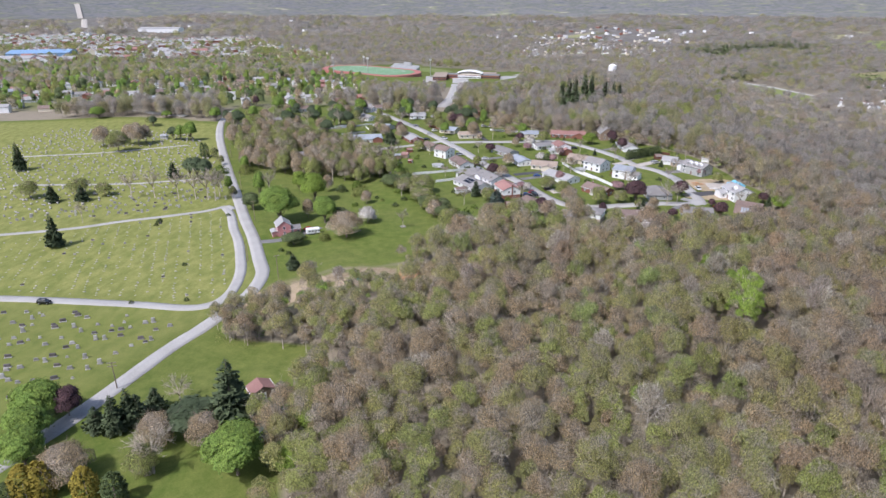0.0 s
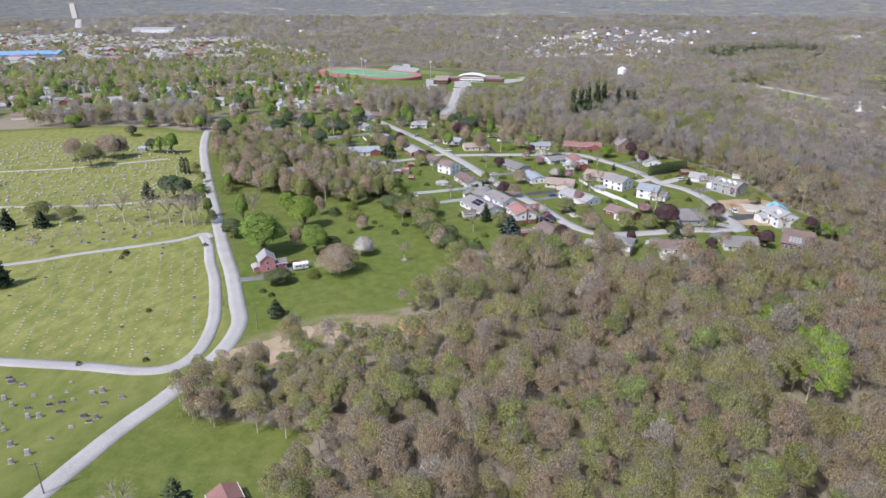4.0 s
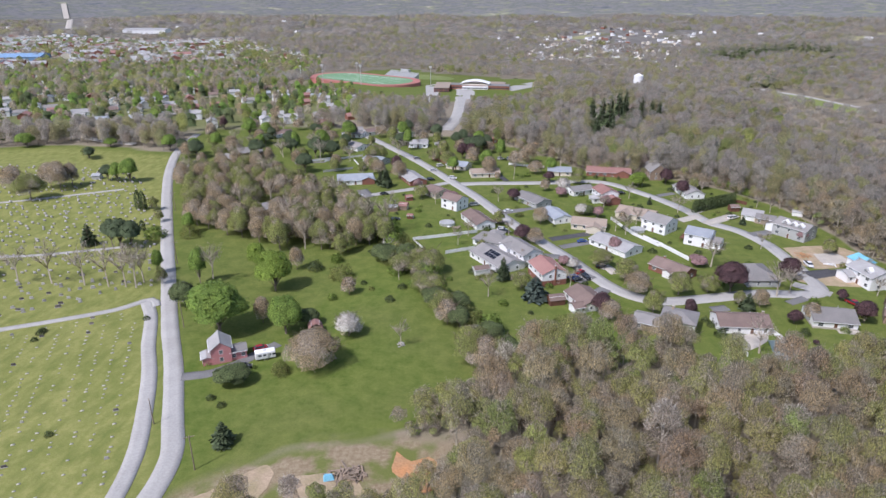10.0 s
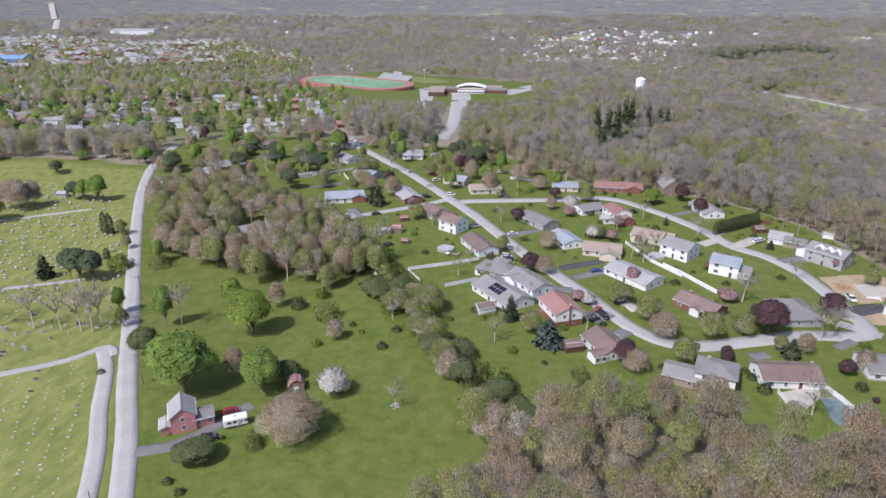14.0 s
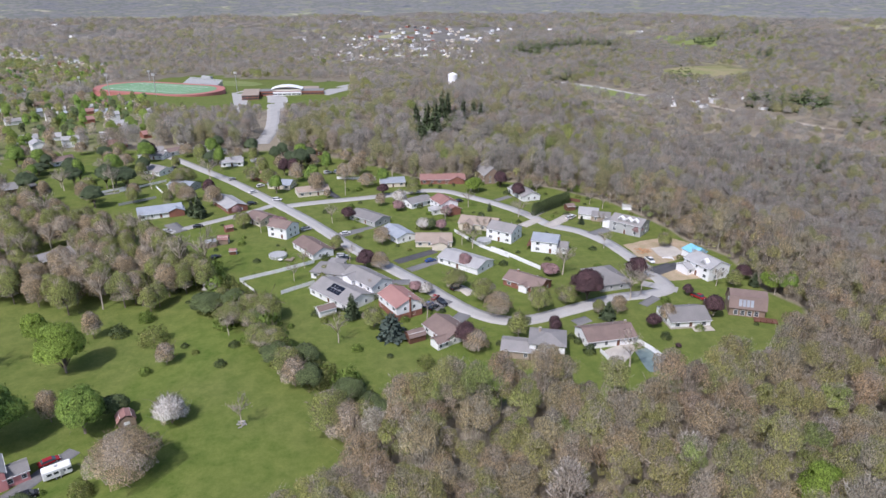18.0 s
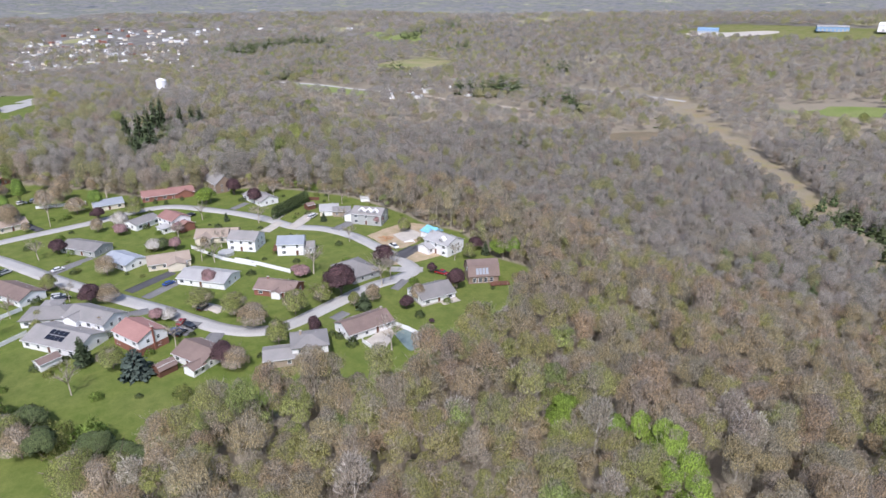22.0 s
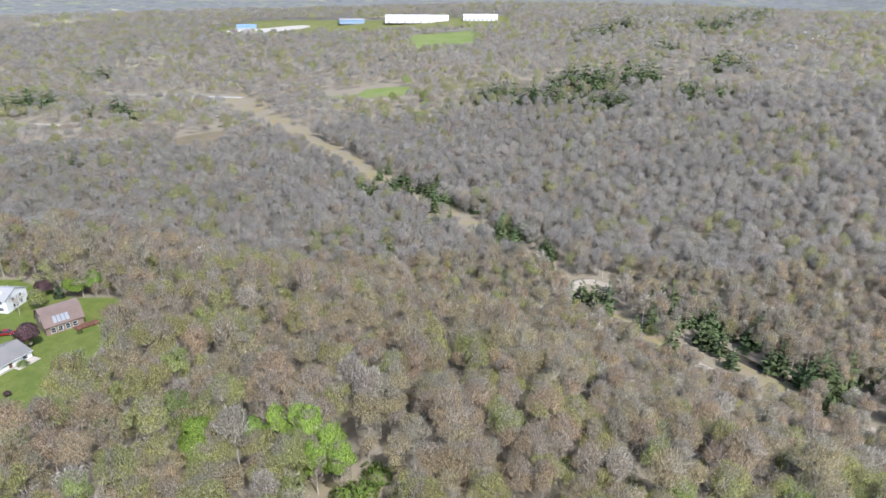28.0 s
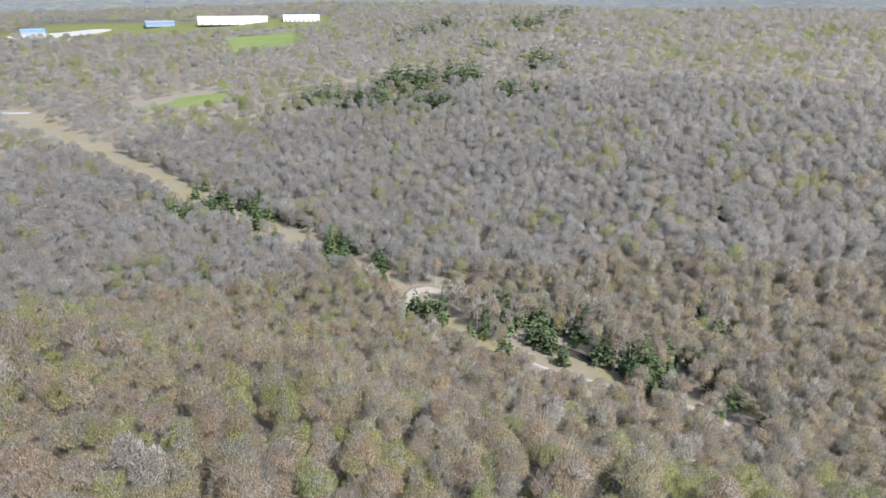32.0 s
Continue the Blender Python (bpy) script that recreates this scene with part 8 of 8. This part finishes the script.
for px, py in zip(x[ok], y[ok]):
    if crs.uniform() < 0.75:
        put_stone(int(crs.choice([0, 0, 1, 1, 2, 3])), px, py, crs.uniform(0.9, 1.3))
x, y = scatter(-330, -120, 110, 335, 5.2, 92)
ok = inside(x, y, UPPER)
for d0 in ([(-205, 292), (-300, 250)], [(-260, 190), (-160, 215)]):
    ok &= to_line(x, y, d0)[0] > 3
x, y = x[ok], y[ok]
order = np.argsort(np.hypot(x + 40, y))
for k in order[:90]:
    put_stone(int(crs.choice([0, 0, 1, 2, 3])), x[k], y[k], crs.uniform(0.8, 1.2))
rest = order[90:]
cube = np.array([(a, b, c) for a in (-0.5, 0.5) for b in (-0.16, 0.16) for c in (-0.1, 0.9)])
cf = np.array([(0, 1, 3, 2), (4, 6, 7, 5), (0, 4, 5, 1), (2, 3, 7, 6), (1, 5, 7, 3), (0, 2, 6, 4)])
P = np.array([(x[k], y[k], float(tz(x[k], y[k]))) for k in rest])
V = (cube[None] * np.stack([crs.uniform(0.8, 1.5, len(P)), np.ones(len(P)), crs.uniform(0.6, 1.3, len(P))], -1)[:, None] + P[:, None]).reshape(-1, 3)
tagged(new("gravestones", mesh_of("gravestones", V, (cf[None] + (np.arange(len(P)) * 8)[:, None, None]).reshape(-1, 4), [GRANITE])), "rows of small grey gravestones beyond the lane", "gravestone", kind="stuff")
P = np.array([(a, b, float(tz(a, b))) for a, b in flat])
rot = np.array([[math.cos(0.44), math.sin(0.44), 0], [-math.sin(0.44), math.cos(0.44), 0], [0, 0, 1]])
V = ((cube * (0.75, 1.4, 0.12)) @ rot)[None] * crs.uniform(0.7, 1.25, (len(P), 1, 1)) + P[:, None]
tagged(new("grave_markers", mesh_of("grave_markers", V.reshape(-1, 3), (cf[None] + (np.arange(len(P)) * 8)[:, None, None]).reshape(-1, 4), [WHITESTONE])), "rows of small flat pale grave markers set in grass", "grave marker", kind="stuff")

# ---- school, stadium, water tower ----
def flat_block(parent, cx, cy, L, W, h, ang, wall, roof, bands=1):
    """A flat-roofed block with a parapet and bands of windows between piers."""
    m = pose(cx, cy, 0, 0, 0, ang)
    b = part("block", boxm(-L / 2, L / 2, -W / 2, W / 2, -3, h), wall, parent, m=m)
    part("flat_roof", boxm(-L / 2 - 0.3, L / 2 + 0.3, -W / 2 - 0.3, W / 2 + 0.3, h, h + 0.5), roof, b)
    for s in range(bands):
        z = 1.2 + 3.6 * s
        n = max(2, int(L / 7))
        for k in range(n):
            x = -L / 2 + (k + 0.5) * L / n
            for sd in (-1, 1):
                part("window_band", boxm(x - L / n * 0.44, x + L / n * 0.44, sd * (W / 2 + 0.06) - 0.06, sd * (W / 2 + 0.06) + 0.06, z, z + 1.9), GLASS, b)
    return b


sx, sy = -37.3, 769.6
sc0 = thing("school", sx, sy, -4, label="long low brick school with white arched hall roof", category="school")
sc0.matrix_basis = sc0.matrix_basis @ Matrix.Scale(0.68, 4)
flat_block(sc0, 10, 12, 110, 26, 6, 0, BRICK, ROOF_GREY, 1)
flat_block(sc0, -52, -18, 26, 70, 7.5, 6, BRICK, ROOF_TAN, 2)
flat_block(sc0, 20, 42, 70, 30, 5.5, 0, BRICK, ROOF_TAN, 1)
flat_block(sc0, 5, -4, 46, 8, 4.5, 0, WHITE, WHITE, 1)
hall = part("hall", boxm(-24, 24, -10, 14, 0, 8.5), CREAM, sc0, m=pose(4, 10, 0))
bm = bmesh.new()
N = 14
arc = [(-26 + 52 * k / N, 8.4 + 5.0 * (1 - (2 * k / N - 1) ** 2)) for k in range(N + 1)]
va = [[bm.verts.new((px, yy, pz + dz)) for px, pz in arc] for yy, dz in ((-12, 0), (-12, 0.7), (15, 0.7), (15, 0))]
for k in range(N):
    for a, b in ((0, 1), (1, 2), (2, 3), (3, 0)):
        bm.faces.new((va[a][k], va[a][k + 1], va[b][k + 1], va[b][k]))
bmesh.ops.recalc_face_normals(bm, faces=bm.faces)
part("arched_roof", bm, WHITE, sc0, "white shallow arched roof", m=pose(4, 10, 0))
patch("school_forecourt", [(-46, 649), (-43, 751), (-33, 736), (-33, 641)], ASPHALT, 0.2, "pale asphalt forecourt of the school", "car park", 0.1)
patch("school_car_park", [(5, 788), (20, 878), (49, 938), (44, 845), (14, 761)], ASPHALT, 0.2, "pale asphalt school car park", "car park", 0.1)
patch("school_car_park", [(-108, 869), (-90, 890), (-71, 662), (-79, 652)], ASPHALT, 0.2, "pale asphalt car park with rows of bays", "car park", 0.1)

fx0, fy0, fl, fa = -197.5, 883.5, 165.6, -29
st = thing("sports_ground", fx0, fy0, fa, z=max(float(tz(fx0 + 80 * math.cos(k), fy0 + 80 * math.sin(k))) for k in range(7)) + 0.3, label="green sports pitch inside a red running track", category="sports ground")


def oval(a, b, z):
    return [(math.copysign(a, math.cos(t)) + b * math.cos(t), b * math.sin(t), z) for t in (k * 2 * math.pi / 64 for k in range(64))]


bm = bmesh.new()
o1, o2, o3 = [[bm.verts.new(p) for p in oval(*q)] for q in ((42, 46, 0), (42, 36, 0), (42, 46.3, -9))]
for k in range(64):
    q = (k + 1) % 64
    bm.faces.new((o1[k], o1[q], o2[q], o2[k])), bm.faces.new((o3[k], o3[q], o1[q], o1[k]))
bmesh.ops.recalc_face_normals(bm, faces=bm.faces)
part("running_track", bm, TRACKRED, st, "red running track")
bm = bmesh.new()
bm.faces.new([bm.verts.new(p) for p in oval(42, 35.9, 0.02)])
part("infield", bm, TURF, st)
pit = part("pitch", boxm(-55, 55, -24.5, 24.5, 0.03, 0.08), TURF, st)
for k in range(13):
    part("yard_line", boxm(-55 + 110 / 12 * k - 0.25, -55 + 110 / 12 * k + 0.25, -24.4, 24.4, 0.082, 0.1), LINEPAINT, pit)
for s in (-1, 1):
    part("side_line", boxm(-55, 55, s * 24.6 - 0.6, s * 24.6 + 0.6, 0.082, 0.104), LINEPAINT, pit)
bx, by, bl, ba = -167.3, 944.3, 64.3, -39
bs = thing("grandstand", bx, by, ba, z=float(tz(bx, by)) + 0.3, label="grey metal grandstand with press box", category="grandstand")
for k in range(12):
    part("seating_bench", boxm(-32, 32, 6 + 1.5 * k, 7.4 + 1.5 * k, -2, 1.0 + 0.75 * k), METAL, bs)
part("press_box", boxm(-9, 9, 24.5, 28.5, 8, 13.5), GREYWALL, bs)
part("rail", boxm(-32, 32, 24.2, 24.4, 9.5, 10.6), METAL, bs)
for ox, oy in ((-75, -50), (-30, -52), (40, -52), (80, 50), (-60, 52)):
    c, s = math.cos(radians(fa)), math.sin(radians(fa))
    px, py = fx0 + c * ox - s * oy, fy0 + s * ox + c * oy
    p = thing("floodlight_mast", px, py, fa, label="tall grey sports floodlight mast", category="floodlight", group="floodlight masts")
    part("mast", boxm(-0.25, 0.25, -0.25, 0.25, -0.5, 24), METAL, p)
    part("lamp_bank", boxm(-2.2, 2.2, -0.4, 0.2, 23, 25.5), METAL, p)

wt = thing("water_tower", 153, 733, z=float(tz(153, 733)), label="white water tower above the leafless woods", category="water tower")
wz = 15 - float(tz(153, 733))
bm = bmesh.new()
bmesh.ops.create_cone(bm, cap_ends=True, segments=24, radius1=5.2, radius2=5.2, depth=15, matrix=Matrix.Translation((0, 0, wz - 10)))
part("tank", bm, WHITE, wt)
bm = bmesh.new()
bmesh.ops.create_cone(bm, cap_ends=True, segments=24, radius1=5.4, radius2=0.4, depth=2.4, matrix=Matrix.Translation((0, 0, wz - 1.3)))
part("tank_roof", bm, WHITE, wt)
for k in range(6):
    a = k * 1.047
    bm = bmesh.new()
    bmesh.ops.create_cone(bm, cap_ends=True, segments=8, radius1=0.45, radius2=0.4, depth=wz - 16, matrix=Matrix.Translation((math.cos(a) * 4.6, math.sin(a) * 4.6, (wz - 16) / 2 - 0.8)))
    part("leg", bm, WHITE, wt)

# ---- the town in the valley ----
def small_house(name, L, W, h, roof, wall, label, pitch=0.5):
    ob = tagged(new(name), label, "house", "town houses")
    body(ob, L, W, h, pitch, wall)
    hx, hy, rise = L / 2 + 0.4, W / 2 + 0.4, W / 2 * pitch
    part("roof", solid([(-hx, -hy, h - 0.2), (hx, -hy, h - 0.2), (hx, 0, h + rise), (-hx, 0, h + rise), (hx, hy, h - 0.2), (-hx, hy, h - 0.2), (-hx, -hy, h), (hx, -hy, h), (hx, 0, h + rise + 0.2), (-hx, 0, h + rise + 0.2), (hx, hy, h), (-hx, hy, h)],
                       [(0, 1, 2, 3), (3, 2, 4, 5), (6, 9, 8, 7), (9, 11, 10, 8), (0, 6, 7, 1), (5, 4, 10, 11), (0, 3, 9, 6), (3, 5, 11, 9), (1, 7, 8, 2), (2, 8, 10, 4)]), roof, ob)
    return ob


TOWN_KINDS = [small_house("house", 12, 8, 3.0, ROOF_GREY, WHITE, "small white town house with grey roof"), small_house("house", 11, 8, 5.4, ROOF_LIGHT, WHITE, "two-storey white town house with pale roof"),
              small_house("house", 13, 8, 3.0, ROOF_BROWN, CREAM, "low cream town house with brown roof"), small_house("house", 12, 8.5, 3.2, ROOF_RED, BRICK, "low brick town house with reddish roof"),
              small_house("house", 10, 8, 5.4, ROOF_BLUE, GREYWALL, "grey two-storey town house with blue-grey roof"), small_house("house", 14, 9, 3.0, ROOF_LIGHT, WHITE, "long white town house with pale roof")]
trs = np.random.RandomState(120)
ta0 = radians(28)
spots = []
for i in range(-60, 60):
    for j in range(-60, 60):
        ox, oy = i * 24, (j // 2) * 66 + (j % 2) * 26
        px, py = -420 + math.cos(ta0) * ox - math.sin(ta0) * oy, 700 + math.sin(ta0) * ox + math.cos(ta0) * oy
        if inside(px, py, TOWN) and trs.uniform() < 0.72 and np.degrees(math.atan2(px - 15, py + 60)) > -48:
            spots.append((math.hypot(px, py), px + trs.uniform(-7, 7), py + trs.uniform(-6, 6), trs.randint(0, 6), trs.choice([28, 118, 28, 208]) + trs.uniform(-9, 9)))
spots.sort()
seen = set()
for d0, px, py, k, a in spots[:230]:
    m = pose(px, py, float(tz(px, py)), 0, 0, a)
    ob = TOWN_KINDS[k] if k not in seen else copy_thing(TOWN_KINDS[k], m)
    seen.add(k)
    ob.matrix_basis = m


def rooftops(name, P, label):
    """Many plain gabled buildings as one mesh: rows of x, y, length, width, height, turn, colour."""
    mats = [WHITE, CREAM, BRICK, ROOF_GREY, ROOF_LIGHT, ROOF_BROWN, ROOF_RED, BLUEROOF]
    V, F, M = [], [], []
    for px, py, L, W, h, a, wm, rm in P:
        c, s, z, o = math.cos(radians(a)), math.sin(radians(a)), float(tz(px, py)), len(V)
        for lx, ly, lz in ((-1, -1, -2), (1, -1, -2), (1, 1, -2), (-1, 1, -2), (-1, -1, h), (1, -1, h), (1, 1, h), (-1, 1, h), (-1, 0, h + W * 0.22), (1, 0, h + W * 0.22)):
            V.append((px + c * lx * L / 2 - s * ly * W / 2, py + s * lx * L / 2 + c * ly * W / 2, z + lz))
        for f, m in (((0, 1, 5, 4), wm), ((2, 3, 7, 6), wm), ((1, 2, 6, 5), wm), ((3, 0, 4, 7), wm), ((5, 6, 9, 9), wm), ((7, 4, 8, 8), wm), ((4, 5, 9, 8), rm), ((6, 7, 8, 9), rm)):
            F.append([o + q for q in f]), M.append(m)
    me = bpy.data.meshes.new(name)
    me.from_pydata(V, [], [list(dict.fromkeys(f)) for f in F])
    for m in mats:
        me.materials.append(m)
    me.polygons.foreach_set("material_index", M)
    return tagged(new(name, me), label, "buildings", kind="stuff")


P = [(px, py, trs.uniform(9, 15), trs.uniform(7, 10), trs.choice([3.2, 5.6]), a, int(trs.choice([0, 0, 1, 1, 2])), int(trs.choice([3, 3, 3, 4, 5, 5, 6]))) for d0, px, py, k, a in spots[230:]]
rooftops("town_houses", P, "distant town houses with white walls among trees")
P = []
for k in range(170):
    a, r = radians(trs.uniform(-2, 16)), trs.uniform(1400, 2500)
    P.append((math.sin(a) * r, math.cos(a) * r, trs.uniform(9, 18), trs.uniform(8, 12), trs.choice([3.5, 6]), trs.uniform(0, 180), int(trs.choice([0, 0, 0, 1])), int(trs.choice([3, 4, 4, 5]))))
hx, hy = np.array(HAMLET).T
while len(P) < 290:
    px, py = trs.uniform(hx.min(), hx.max()), trs.uniform(hy.min(), hy.max())
    if inside(px, py, HAMLET):
        P.append((px, py, trs.uniform(10, 17), trs.uniform(8, 12), trs.choice([4, 6.5]), trs.uniform(0, 180), int(trs.choice([0, 1, 1, 3, 2])), int(trs.choice([3, 3, 3, 5, 5]))))
for k in range(60):
    a, r = radians(trs.uniform(-45, 60)), trs.uniform(2300, 3300)
    P.append((math.sin(a) * r, math.cos(a) * r, trs.uniform(12, 25), trs.uniform(9, 14), 5, trs.uniform(0, 180), 0, int(trs.choice([3, 4]))))
for k in range(26):
    a, r = radians(trs.uniform(29, 38)), trs.uniform(950, 1250)
    P.append((math.sin(a) * r, math.cos(a) * r, trs.uniform(9, 15), trs.uniform(8, 10), 4, trs.uniform(0, 180), 0, int(trs.choice([3, 4, 5]))))
for k in range(14):
    a, r = radians(trs.uniform(98, 103)), trs.uniform(900, 1250)
    P.append((math.sin(a) * r, math.cos(a) * r, trs.uniform(9, 14), trs.uniform(8, 10), 4, trs.uniform(0, 180), int(trs.choice([0, 1])), int(trs.choice([3, 4]))))
rooftops("distant_houses", P, "far hamlets of white houses among woods")
P = []
for k in range(120):
    a, r = radians(trs.uniform(-41, -24)), trs.uniform(1500, 2150)
    P.append((math.sin(a) * r, math.cos(a) * r, trs.uniform(18, 45), trs.uniform(12, 26), trs.uniform(5, 10), 28 + 90 * trs.randint(0, 2), int(trs.choice([0, 0, 1, 2, 2])), int(trs.choice([3, 4, 4, 4, 6]))))
rooftops("town_centre", P, "dense town centre blocks with pale and brick walls")


def works(name, x, y, L, W, h, ang, wall, roof, label):
    o = thing(name, x, y, ang, label=label, category="industrial building", group="large sheds")
    body(o, L, W, h, 0.12, wall)
    gable_roof(o, L, W, h, 0.12, roof, over=0.5, thick=0.5)
    for k in range(8):
        part("bay_door", boxm(-L / 2 + (k + 0.5) * L / 8 - 2, -L / 2 + (k + 0.5) * L / 8 + 2, -W / 2 - 0.2, -W / 2, 0, 4.5), GREYWALL, o)
    return o


works("warehouse", -1076.1, 1322.0, 130, 80, 14, 20, BLUEROOF, BLUEROOF, "large blue-clad industrial shed in the valley town")
works("warehouse", -1071.3, 1215.3, 90, 60, 10, 20, WHITE, ROOF_LIGHT, "large pale industrial shed in the valley town")
works("warehouse", -1320.9, 2325.1, 150, 70, 14, 10, WHITE, ROOF_LIGHT, "long white industrial shed beyond the town")
works("warehouse", 1534.3, 539.1, 150, 60, 13, -71, WHITE, WHITE, "long white warehouse on the far wooded rise")
works("warehouse", 1551.2, 386.9, 80, 50, 10, -75, WHITE, WHITE, "white warehouse on the far wooded rise")
works("warehouse", 1507.8, 699.0, 60, 40, 9, -60, BLUEROOF, ROOF_LIGHT, "grey-blue warehouse on the far wooded rise")
works("warehouse", 1475.1, -20.7, 40, 25, 8, -80, WHITE, ROOF_BLUE, "white shed far off on the wooded rise")
works("warehouse", 1407.0, 927.3, 45, 30, 9, -60, BLUEROOF, BLUEROOF, "blue-green shed beside a pale yard")
patch("pale_yard", [(q[0], q[1]) for q in [(1347, 957), (1402, 935), (1464, 802), (1419, 792), (1325, 870)]], CONCRETE, 0.8, "pale bare yard on the far rise", "yard", 0.3)
ribbon("far_highway", [(-1771, 2532), (-1907, 2734), (-2140, 3090), (-2200, 3180)], 26, CONCRETE, 1.0, "pale highway climbing a far hill", step=40)
hw_a = math.atan2(-1907, 2734)
V = [(math.sin(hw_a + o / r) * (r - 6), math.cos(hw_a + o / r) * (r - 6), z + hill_bump(hw_a) + 5) for r, z in ((3990, -72), (4000, -60), (4150, -20), (4300, 15)) for o in (-13, 13)]
tagged(new("far_highway", mesh_of("far_highway", V, [(2 * k, 2 * k + 1, 2 * k + 3, 2 * k + 2) for k in range(3)], [CONCRETE])), "pale straight highway up the last hill", "road", kind="structure")
ribbon("far_street", [(63, 1830), (129, 1500), (234, 1385), (291, 1330), (448, 1346)], 14, CONCRETE, 0.8, "pale road through the far hamlet", step=20)
ribbon("far_street", [(-290, 512), (-348, 602), (-394, 630)], 8, ASPHALT, 0.3, "pale street into the town", step=10)
ribbon("far_street", [(-256, 394), (-287, 402), (-321, 422)], 7, ASPHALT, 0.3, "pale street along the town's edge", step=6)
ribbon("valley_road", VALLEY_ROAD_A, 9, ASPHALT, 0.8, "pale road across the valley", step=10)
ribbon("valley_road", VALLEY_ROAD_B, 10, GRAVEL, 0.8, "pale earth road across the valley", step=10)
